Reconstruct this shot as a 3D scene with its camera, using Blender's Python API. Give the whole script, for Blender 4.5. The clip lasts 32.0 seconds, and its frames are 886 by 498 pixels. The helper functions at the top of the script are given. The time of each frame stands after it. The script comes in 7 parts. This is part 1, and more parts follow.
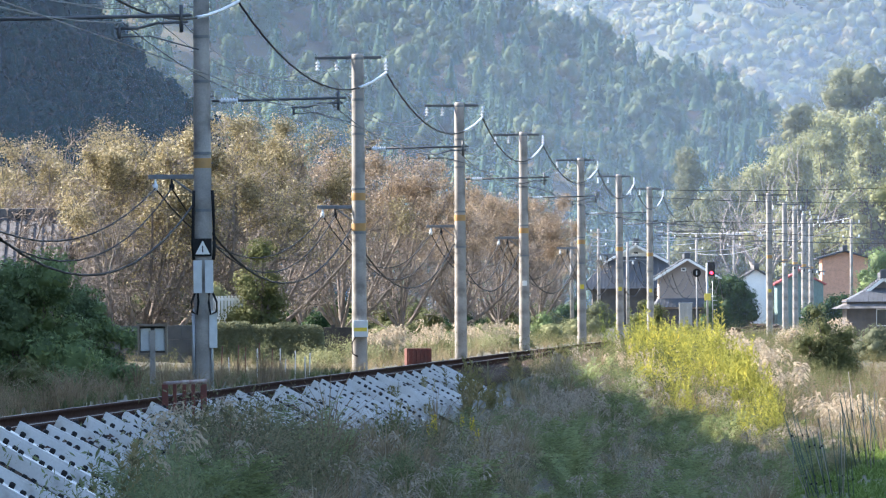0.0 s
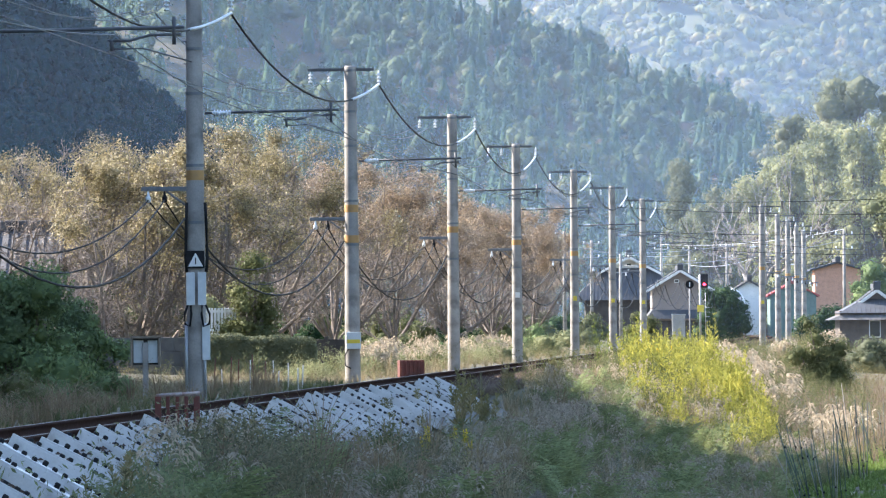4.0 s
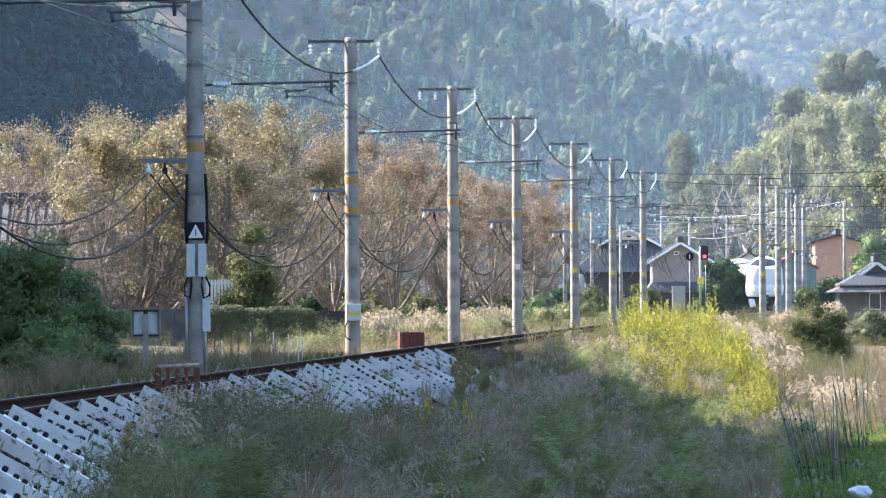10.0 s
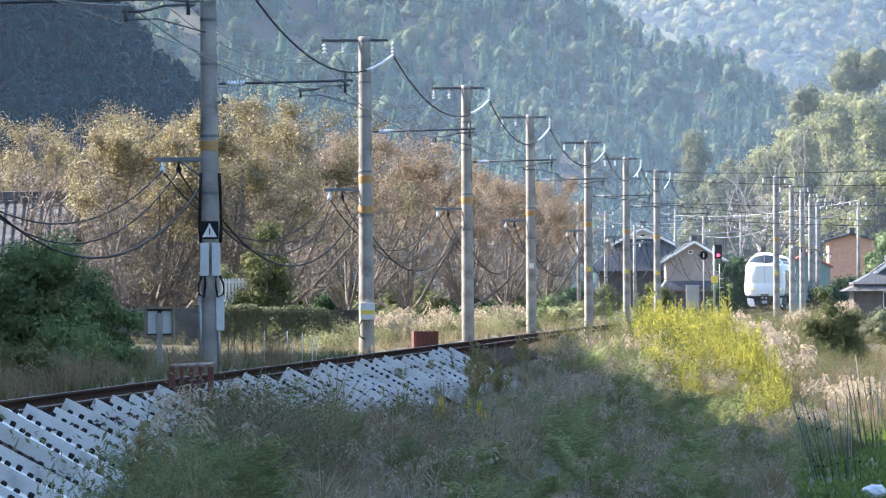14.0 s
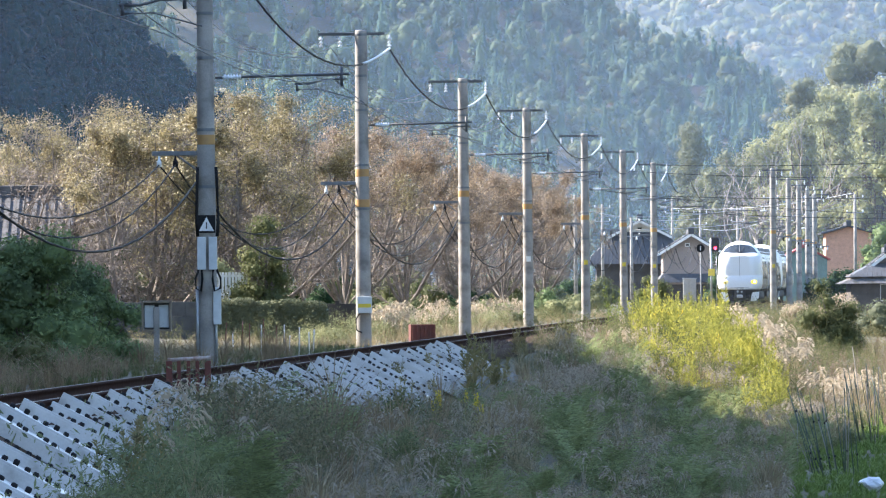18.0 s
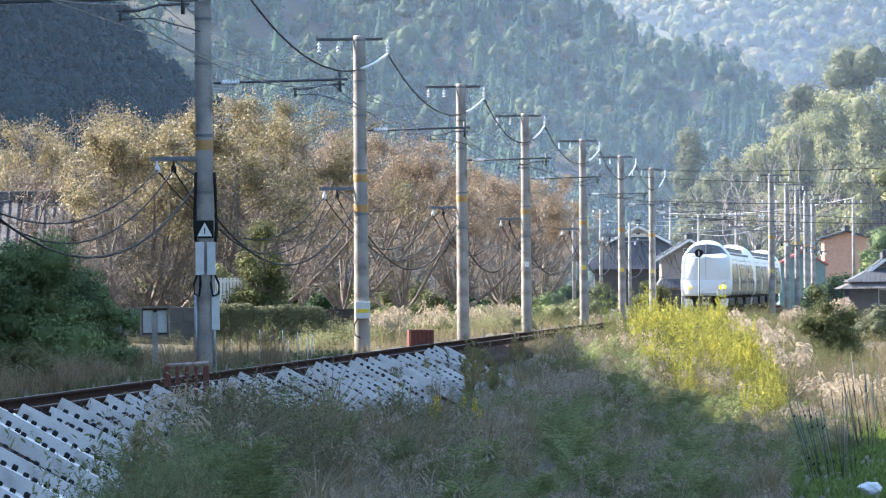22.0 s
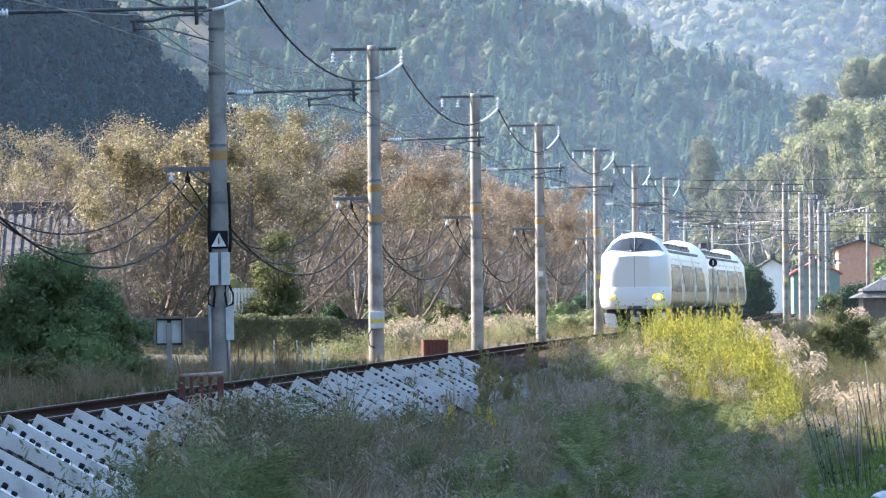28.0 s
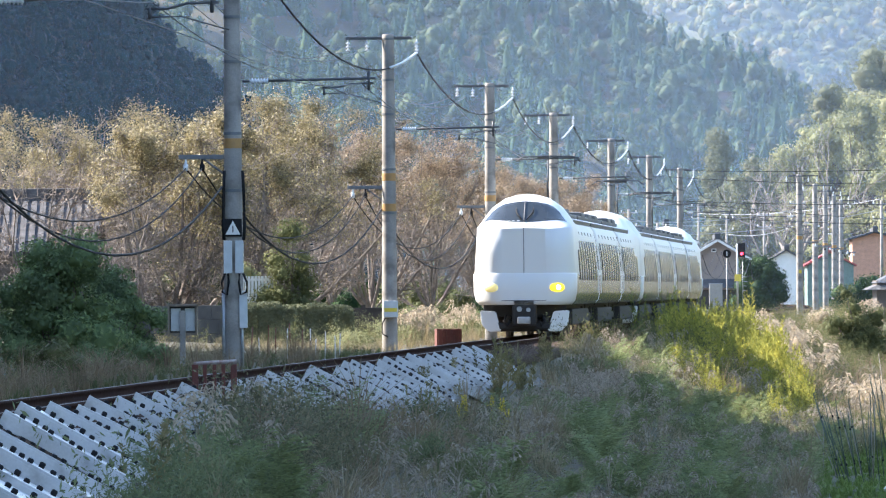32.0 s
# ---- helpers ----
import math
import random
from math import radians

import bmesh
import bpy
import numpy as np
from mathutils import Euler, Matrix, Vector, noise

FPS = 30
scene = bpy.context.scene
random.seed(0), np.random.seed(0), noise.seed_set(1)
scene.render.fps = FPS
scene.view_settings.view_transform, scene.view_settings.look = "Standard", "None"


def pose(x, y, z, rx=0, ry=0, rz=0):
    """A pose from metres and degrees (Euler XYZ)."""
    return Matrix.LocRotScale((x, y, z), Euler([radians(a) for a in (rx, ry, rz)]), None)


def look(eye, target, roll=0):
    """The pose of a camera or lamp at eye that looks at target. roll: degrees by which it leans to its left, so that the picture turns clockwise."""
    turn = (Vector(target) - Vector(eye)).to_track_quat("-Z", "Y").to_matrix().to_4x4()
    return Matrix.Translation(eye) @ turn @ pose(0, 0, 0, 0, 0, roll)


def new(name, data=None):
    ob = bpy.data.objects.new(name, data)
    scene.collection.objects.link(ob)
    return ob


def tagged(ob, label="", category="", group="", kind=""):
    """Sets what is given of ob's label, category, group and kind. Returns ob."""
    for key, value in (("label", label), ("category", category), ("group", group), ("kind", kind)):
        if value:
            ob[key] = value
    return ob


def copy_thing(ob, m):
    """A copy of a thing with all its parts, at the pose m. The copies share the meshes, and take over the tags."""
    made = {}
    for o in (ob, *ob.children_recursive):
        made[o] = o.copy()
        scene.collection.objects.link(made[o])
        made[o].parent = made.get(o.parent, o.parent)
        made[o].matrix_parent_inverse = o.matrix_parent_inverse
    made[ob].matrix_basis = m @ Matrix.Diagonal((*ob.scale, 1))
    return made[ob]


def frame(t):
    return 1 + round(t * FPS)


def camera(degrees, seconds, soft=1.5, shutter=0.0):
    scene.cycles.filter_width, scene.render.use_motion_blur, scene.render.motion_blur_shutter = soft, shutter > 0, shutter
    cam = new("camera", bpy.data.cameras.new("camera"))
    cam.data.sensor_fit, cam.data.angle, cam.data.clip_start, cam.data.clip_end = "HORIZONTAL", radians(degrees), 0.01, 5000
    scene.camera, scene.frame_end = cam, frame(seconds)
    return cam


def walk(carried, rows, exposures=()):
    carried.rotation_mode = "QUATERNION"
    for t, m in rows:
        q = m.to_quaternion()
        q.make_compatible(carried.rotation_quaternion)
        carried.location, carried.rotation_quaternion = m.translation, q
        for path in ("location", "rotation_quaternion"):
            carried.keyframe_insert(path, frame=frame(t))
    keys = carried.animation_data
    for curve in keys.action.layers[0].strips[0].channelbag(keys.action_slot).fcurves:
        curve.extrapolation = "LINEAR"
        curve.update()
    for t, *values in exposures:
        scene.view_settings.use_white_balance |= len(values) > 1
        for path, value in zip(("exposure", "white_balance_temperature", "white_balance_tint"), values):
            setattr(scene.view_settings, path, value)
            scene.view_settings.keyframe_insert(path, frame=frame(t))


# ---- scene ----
# A valley railway seen through a long lens: x to the right, y along the view, z = 0 at the rail head.
EYE = (0.0, 0.0, 1.3)
cam = camera(5.44, 32.0, soft=1.2)


def aim(tilt, lean, turn):
    """The camera on its stand: degrees up, leaning, and to the left."""
    return pose(*EYE, 90 + tilt, lean, turn)


walk(cam, [
    (0, aim(0.3757, 0.439, 0.0591)),
    (0.5, aim(0.385, 0.352, 0.0648)),
    (1, aim(0.4059, 0.334, 0.0694)),
    (1.5, aim(0.4383, 0.346, 0.0581)),
    (2, aim(0.4695, 0.315, 0.0087)),
    (2.5, aim(0.4821, 0.445, -0.0202)),
    (3, aim(0.4662, 0.446, -0.0265)),
    (3.5, aim(0.4453, 0.47, 0.0056)),
    (5.5, aim(0.4685, 0.569, -0.0229)),
    (6, aim(0.4712, 0.465, -0.0308)),
    (6.5, aim(0.4382, 0.39, 0.0003)),
    (7, aim(0.3951, 0.348, 0.0522)),
    (7.5, aim(0.3655, 0.302, 0.0696)),
    (8, aim(0.3297, 0.596, 0.0251)),
    (8.5, aim(0.3272, 0.358, 0.0002)),
    (9, aim(0.3264, 0.372, 0)),
    (9.5, aim(0.3105, 0.339, 0.0226)),
    (10, aim(0.2748, 0.436, 0.0165)),
    (10.5, aim(0.2547, 0.243, -0.0179)),
    (11, aim(0.2623, 0.363, -0.0157)),
    (11.5, aim(0.2894, 0.383, 0.0215)),
    (12, aim(0.2784, 0.396, 0.0533)),
    (12.5, aim(0.2678, 0.356, 0.0767)),
    (13, aim(0.2638, 0.458, 0.0965)),
    (13.5, aim(0.2759, 0.587, 0.1048)),
    (14, aim(0.2692, 0.455, 0.1019)),
    (14.5, aim(0.2566, 0.343, 0.1116)),
    (16.5, aim(0.22, 0.372, 0.0906)),
    (17, aim(0.2271, 0.464, 0.0859)),
    (17.5, aim(0.2341, 0.6, 0.0783)),
    (18, aim(0.2284, 0.576, 0.0833)),
    (18.5, aim(0.1993, 0.462, 0.0644)),
    (19, aim(0.1982, 0.492, 0.0494)),
    (19.5, aim(0.2394, 0.558, 0.0645)),
    (20, aim(0.2571, 0.696, 0.0837)),
    (20.5, aim(0.2497, 0.856, 0.0866)),
    (21, aim(0.2433, 0.653, 0.052)),
    (21.5, aim(0.2608, 0.6, 0.0464)),
    (22, aim(0.2606, 0.598, 0.0729)),
    (22.5, aim(0.2292, 0.758, 0.0941)),
    (23, aim(0.1882, 0.684, 0.0794)),
    (23.5, aim(0.1383, 0.597, 0.0676)),
    (24, aim(0.1345, 0.391, 0.075)),
    (24.5, aim(0.1557, 0.391, 0.112)),
    (25, aim(0.1969, 0.603, 0.1261)),
    (25.5, aim(0.2234, 0.596, 0.1154)),
    (26, aim(0.2446, 0.598, 0.1102)),
    (26.5, aim(0.269, 0.654, 0.1265)),
    (28.5, aim(0.3263, 0.707, 0.161)),
    (29, aim(0.3238, 0.594, 0.1793)),
    (29.5, aim(0.3505, 0.603, 0.2006)),
    (30, aim(0.3724, 0.65, 0.2128)),
    (30.5, aim(0.3412, 0.462, 0.2226)),
    (31, aim(0.2894, 0.42, 0.2351)),
    (31.5, aim(0.2495, 0.533, 0.2427)),
    (32, aim(0.2572, 0.368, 0.2445)),
], exposures=[(0, 2.02, 5900, 14), (32, 2.0, 5900, 14)])

# ---- light ----
SUN_AZ, SUN_EL = 66.0, 36.0  # degrees to the left of the view, and above the ground
world = bpy.data.worlds.new("sky")
scene.world = world
world.use_nodes = True
sky = world.node_tree.nodes.new("ShaderNodeTexSky")
sky.sky_type = "NISHITA"
sky.sun_disc = False
sky.sun_elevation = radians(SUN_EL)
sky.sun_rotation = radians(-SUN_AZ)
sky.air_density, sky.dust_density = 1.3, 1.0
world.node_tree.links.new(sky.outputs[0], world.node_tree.nodes["Background"].inputs[0])
world.node_tree.nodes["Background"].inputs[1].default_value = 0.122
SUN_DIR = Vector((-math.sin(radians(SUN_AZ)) * math.cos(radians(SUN_EL)), math.cos(radians(SUN_AZ)) * math.cos(radians(SUN_EL)), math.sin(radians(SUN_EL))))
sun_data = bpy.data.lights.new("sun", "SUN")
sun_data.energy, sun_data.angle, sun_data.color = 5.0, radians(0.5), (1.0, 0.88, 0.70)
sun = new("sun", sun_data)
sun.matrix_world = look(SUN_DIR * 400, (0, 0, 0))

rng = np.random.default_rng(7)


# ---- materials ----
def nodes_of(name):
    m = bpy.data.materials.new(name)
    m.use_nodes = True
    t = m.node_tree
    return m, t, t.nodes["Principled BSDF"], t.nodes.new, t.links.new


def surface(name, a, b=None, rough=0.8, metal=0.0, scale=3.0, bump=0.15, fine=40.0, stain=None, stain_scale=0.6, specular=None):
    """A surface of two tones at two scales, with grain relief and, if given, stains of a third tone."""
    m, t, bsdf, add, link = nodes_of(name)
    b = b or tuple(c * 0.7 for c in a)
    co = add("ShaderNodeTexCoord")
    n1, n2 = add("ShaderNodeTexNoise"), add("ShaderNodeTexNoise")
    n1.inputs["Scale"].default_value, n1.inputs["Detail"].default_value = scale, 6
    n2.inputs["Scale"].default_value, n2.inputs["Detail"].default_value = fine, 4
    for n in (n1, n2):
        link(co.outputs["Object"], n.inputs["Vector"])
    mixf = add("ShaderNodeMath")
    mixf.operation = "MULTIPLY_ADD"
    mixf.inputs[1].default_value, mixf.inputs[2].default_value = 0.45, 0.0
    link(n2.outputs[0], mixf.inputs[0])
    addf = add("ShaderNodeMath")
    link(n1.outputs[0], addf.inputs[0])
    link(mixf.outputs[0], addf.inputs[1])
    ramp = add("ShaderNodeValToRGB")
    ramp.color_ramp.elements[0].position, ramp.color_ramp.elements[1].position = 0.45, 0.95
    ramp.color_ramp.elements[0].color, ramp.color_ramp.elements[1].color = (*b, 1), (*a, 1)
    link(addf.outputs[0], ramp.inputs[0])
    out = ramp.outputs[0]
    if stain:
        n3, r3, mx = add("ShaderNodeTexNoise"), add("ShaderNodeValToRGB"), add("ShaderNodeMix")
        n3.inputs["Scale"].default_value, n3.inputs["Detail"].default_value = stain_scale, 8
        link(co.outputs["Object"], n3.inputs["Vector"])
        r3.color_ramp.elements[0].position, r3.color_ramp.elements[1].position = 0.52, 0.68
        link(n3.outputs[0], r3.inputs[0])
        mx.data_type = "RGBA"
        link(r3.outputs[0], mx.inputs["Factor"])
        link(out, mx.inputs["A"])
        mx.inputs["B"].default_value = (*stain, 1)
        out = mx.outputs["Result"]
    link(out, bsdf.inputs["Base Color"])
    bsdf.inputs["Roughness"].default_value, bsdf.inputs["Metallic"].default_value = rough, metal
    if specular is not None:
        bsdf.inputs["Specular IOR Level"].default_value = specular
    if bump:
        bp = add("ShaderNodeBump")
        bp.inputs["Strength"].default_value, bp.inputs["Distance"].default_value = bump, 0.02
        link(addf.outputs[0], bp.inputs["Height"])
        link(bp.outputs[0], bsdf.inputs["Normal"])
    return m


def foliage(name, tones, translucent=0.35, patch=0.0, patch_scale=0.15, gloss=0.08):
    """Leaves: each leaf takes its own tone between those given; light shines through a little. patch: tones drift over the ground too."""
    m, t, bsdf, add, link = nodes_of(name)
    geo, ramp = add("ShaderNodeNewGeometry"), add("ShaderNodeValToRGB")
    e = ramp.color_ramp.elements
    e[0].color, e[1].color = (*tones[0], 1), (*tones[-1], 1)
    for i, c in enumerate(tones[1:-1], 1):
        e.new(i / (len(tones) - 1)).color = (*c, 1)
    value = geo.outputs["Random Per Island"]
    if patch:
        co, n, mp = add("ShaderNodeTexCoord"), add("ShaderNodeTexNoise"), add("ShaderNodeMix")
        n.inputs["Scale"].default_value, n.inputs["Detail"].default_value = patch_scale, 3
        st = add("ShaderNodeMapRange")
        st.inputs[1].default_value, st.inputs[2].default_value = 0.32, 0.68
        link(co.outputs["Object"], n.inputs["Vector"])
        link(n.outputs[0], st.inputs[0])
        mp.inputs[0].default_value = patch
        link(value, mp.inputs[2])
        link(st.outputs[0], mp.inputs[3])
        value = mp.outputs[0]
    link(value, ramp.inputs[0])
    tr, mx = add("ShaderNodeBsdfTranslucent"), add("ShaderNodeMixShader")
    link(ramp.outputs[0], bsdf.inputs["Base Color"])
    link(ramp.outputs[0], tr.inputs[0])
    bsdf.inputs["Roughness"].default_value = 0.6
    bsdf.inputs["Specular IOR Level"].default_value = gloss
    mx.inputs[0].default_value = translucent
    link(bsdf.outputs[0], mx.inputs[1])
    link(tr.outputs[0], mx.inputs[2])
    link(mx.outputs[0], t.nodes["Material Output"].inputs[0])
    return m


def glow(name, colour, strength):
    m, t, bsdf, add, link = nodes_of(name)
    bsdf.inputs["Base Color"].default_value = (*colour, 1)
    bsdf.inputs["Emission Color"].default_value = (*colour, 1)
    bsdf.inputs["Emission Strength"].default_value = strength
    return m


CONCRETE = surface("pole_concrete", (0.41, 0.385, 0.355), (0.21, 0.2, 0.19), 0.95, scale=1.8, stain=(0.15, 0.14, 0.13), stain_scale=1.6, specular=0.15)
SLAB = surface("slab_concrete", (0.54, 0.545, 0.55), (0.38, 0.385, 0.39), 0.35, scale=2.0, stain=(0.17, 0.165, 0.155), stain_scale=1.5)
STEEL = surface("galvanised_steel", (0.42, 0.44, 0.46), (0.3, 0.32, 0.34), 0.5, 0.6, scale=8)
DARK_STEEL = surface("dark_steel", (0.10, 0.105, 0.115), (0.06, 0.062, 0.068), 0.55, 0.2, scale=8)
ARM_STEEL = surface("weathered_grey_steel", (0.2, 0.215, 0.235), (0.13, 0.14, 0.155), 0.6, 0.3, scale=8)
RUST = surface("rusty_rail", (0.05, 0.027, 0.022), (0.03, 0.014, 0.011), 1.0, 0.0, scale=6, specular=0.04)
RAIL_TOP = surface("worn_rail_head", (0.13, 0.095, 0.08), (0.07, 0.048, 0.04), 0.6, 0.2, scale=4, bump=0.03)
RED_STEEL = surface("red_painted_steel", (0.15, 0.04, 0.03), (0.085, 0.028, 0.022), 0.7, scale=6, stain=(0.08, 0.04, 0.03))
BALLAST = surface("ballast_stone", (0.1, 0.072, 0.056), (0.045, 0.033, 0.027), 1.0, scale=9, bump=1.0, fine=25, specular=0.05)
EARTH = surface("earth_and_weeds", (0.085, 0.07, 0.042), (0.045, 0.042, 0.024), 0.95, scale=0.35, bump=0.8, fine=6, stain=(0.045, 0.06, 0.025), stain_scale=0.15)
WHITE_PAINT = surface("white_paint", (0.8, 0.8, 0.79), (0.7, 0.7, 0.68), 0.5, scale=2, bump=0.03)
PLASTER = surface("beige_plaster", (0.31, 0.255, 0.23), (0.25, 0.21, 0.19), 0.9, scale=0.8, stain=(0.27, 0.225, 0.2))
DARK_WOOD = surface("dark_board", (0.07, 0.06, 0.055), (0.035, 0.03, 0.03), 0.85, scale=2)
TILE = surface("dark_roof_tile", (0.062, 0.068, 0.082), (0.038, 0.042, 0.05), 0.68, scale=2)
PALE_TILE = surface("weathered_roof_tile", (0.15, 0.145, 0.15), (0.05, 0.05, 0.052), 0.9, scale=3, stain=(0.05, 0.048, 0.045), stain_scale=2.2)
YELLOW = surface("yellow_plate", (0.75, 0.6, 0.06), (0.62, 0.48, 0.05), 0.5, scale=8, bump=0)
ORANGE = surface("orange_band", (0.46, 0.26, 0.09), (0.36, 0.21, 0.085), 0.6, scale=8, bump=0)
BLACK = surface("black_plastic", (0.02, 0.02, 0.022), (0.012, 0.012, 0.014), 0.75, scale=10, bump=0.05, specular=0.2)
PORCELAIN = surface("white_porcelain", (0.8, 0.82, 0.83), (0.7, 0.72, 0.74), 0.15, scale=6, bump=0)
BARK = surface("bark", (0.17, 0.14, 0.12), (0.09, 0.075, 0.065), 0.95, scale=7, bump=0.5)
PALE_BARK = surface("pale_bark", (0.34, 0.30, 0.26), (0.2, 0.17, 0.15), 0.95, scale=7, bump=0.4)


# ---- building helpers ----
def thing(name, label, category, at=(0, 0, 0), group="", kind="", turn=0):
    ob = tagged(new(name), label, category, group, kind)
    ob.empty_display_size = 0.2
    ob.matrix_basis = pose(*at, 0, 0, turn)
    return ob


def link_mesh(name, me, material, parent=None, label=""):
    for mt in material if isinstance(material, (list, tuple)) else [material]:
        me.materials.append(mt)
    ob = new(name, me)
    ob.parent = parent
    if label:
        tagged(ob, label)
    return ob


def part(name, bm, material, parent, label="", smooth=False):
    me = bpy.data.meshes.new(name)
    bm.to_mesh(me)
    bm.free()
    if smooth:
        me.shade_smooth()
    return link_mesh(name, me, material, parent, label)


def raw_mesh(name, verts, faces, index=None):
    """A mesh from arrays; all faces have the same number of corners."""
    verts, faces = np.asarray(verts, np.float32), np.asarray(faces, np.int32)
    me = bpy.data.meshes.new(name)
    k = faces.shape[1]
    me.vertices.add(len(verts))
    me.vertices.foreach_set("co", verts.ravel())
    me.loops.add(faces.size)
    me.loops.foreach_set("vertex_index", faces.ravel())
    me.polygons.add(len(faces))
    me.polygons.foreach_set("loop_start", np.arange(0, faces.size, k, dtype=np.int32))
    if index is not None:
        me.polygons.foreach_set("material_index", np.asarray(index, np.int32))
    me.update(calc_edges=True)
    return me


def box(bm, size, at=(0, 0, 0), bevel=0.0, turn=None):
    """Adds a box, its edges rounded, centred at a place."""
    one = bmesh.new()
    bmesh.ops.create_cube(one, size=1, matrix=Matrix.Diagonal((*size, 1)))
    if bevel:
        bmesh.ops.bevel(one, geom=one.edges[:], offset=bevel, segments=2, affect="EDGES", profile=0.6)
    m = Matrix.Translation(at) @ (turn.to_4x4() if turn else Matrix())
    add_bm(bm, one, m)


def add_bm(bm, one, m=None):
    seen = {}
    for v in one.verts:
        seen[v] = bm.verts.new(m @ v.co if m else v.co)
    for f in one.faces:
        nf = bm.faces.new([seen[v] for v in f.verts])
        nf.smooth, nf.material_index = f.smooth, f.material_index
    one.free()


def rod(bm, a, b, r1, r2=None, sides=10):
    """Adds a tapered round bar from a to b."""
    a, b = Vector(a), Vector(b)
    one = bmesh.new()
    bmesh.ops.create_cone(one, cap_ends=True, segments=sides, radius1=r1, radius2=r1 if r2 is None else r2, depth=(b - a).length)
    for f in one.faces:
        f.smooth = len(f.verts) == 4
    q = (b - a).to_track_quat("Z", "Y").to_matrix().to_4x4()
    add_bm(bm, one, Matrix.Translation((a + b) / 2) @ q)


def spun(bm, profile, sides=16, m=None):
    """Adds a turned body from (radius, height) pairs."""
    one = bmesh.new()
    rings = [[one.verts.new((r * math.cos(2 * math.pi * i / sides), r * math.sin(2 * math.pi * i / sides), z)) for i in range(sides)] for r, z in profile]
    for lo, hi in zip(rings, rings[1:]):
        for i in range(sides):
            one.faces.new((lo[i], lo[(i + 1) % sides], hi[(i + 1) % sides], hi[i])).smooth = True
    one.faces.new(rings[0][::-1])
    one.faces.new(rings[-1])
    add_bm(bm, one, m)


def tube(bm, points, r, sides=6):
    """Adds a round wire through points."""
    pts = [Vector(p) for p in points]
    rings = []
    for i, p in enumerate(pts):
        d = (pts[min(i + 1, len(pts) - 1)] - pts[max(i - 1, 0)]).normalized()
        s = d.cross(Vector((0, 0, 1)))
        s = s.normalized() if s.length > 1e-4 else Vector((1, 0, 0))
        u = s.cross(d)
        rings.append([bm.verts.new(p + r * (math.cos(2 * math.pi * k / sides) * s + math.sin(2 * math.pi * k / sides) * u)) for k in range(sides)])
    for lo, hi in zip(rings, rings[1:]):
        for k in range(sides):
            bm.faces.new((lo[k], lo[(k + 1) % sides], hi[(k + 1) % sides], hi[k])).smooth = True
    bm.faces.new(rings[0][::-1])
    bm.faces.new(rings[-1])


def sag(a, b, drop, n=14):
    a, b = Vector(a), Vector(b)
    return [a.lerp(b, i / n) - Vector((0, 0, drop * 4 * (i / n) * (1 - i / n))) for i in range(n + 1)]


# ---- the line of the track ----
def track_x(d):
    """The track's middle: almost straight, then bending left beyond 690 m and straight again behind the village trees."""
    d = np.asarray(d, float)
    x = -9.95 + 0.03985 * d + 1.23e-5 * d * d - np.clip(d - 690, 0, 75) ** 2 / 1646
    t = np.clip(d - 765, 0, 50)
    far = 24.27 - 0.0325 * t + t * t / 1646 + 0.0283 * np.maximum(0, d - 815)
    x = np.where(d > 765, far, x)
    return x if x.ndim else float(x)


def track_turn(d):
    """The track's turn to the left, in degrees."""
    return -math.degrees(math.atan((track_x(d + 0.5) - track_x(d - 0.5))))


def ground_z(o, d):
    """Height of the ground at o metres to the right of the track's middle and d metres along it."""
    o, d = np.asarray(o, float), np.asarray(d, float)
    far = np.clip((d - 380) / 320, 0, 1)
    near = np.clip((110 - d) / 80, 0, 1)
    low = -2.6 + 1.9 * far + 2.2 * near * near
    z = np.interp(o, [-60, -14, -6, -2.6, -2.0, 1.35, 1.6], [0.3, -0.1, -0.35, -0.3, -0.32, -0.32, -0.4])
    crest = 1.6 + 3.2 * np.clip((d - 225) / 60, 0, 1)  # the bank's shoulder widens further on
    slope = -0.4 - np.clip(o - 1.6, 0, crest - 1.6) * 0.12 - np.maximum(0, o - crest) * 0.48
    z = np.where(o > 1.6, np.maximum(slope, low), z)
    z = np.where(o > 11, np.minimum(z, low + 0.12 * np.sin(o * 0.7) * np.sin(d * 0.13)), z)
    return z


def beside(o, d):
    return (track_x(d) + o, d, float(ground_z(o, d)))


def spot(bearing, d):
    """A place on the ground by its bearing to the right of the view (milliradians) and its distance."""
    x = bearing * d / 1000
    return (x, d, float(ground_z(x - track_x(d), d)))


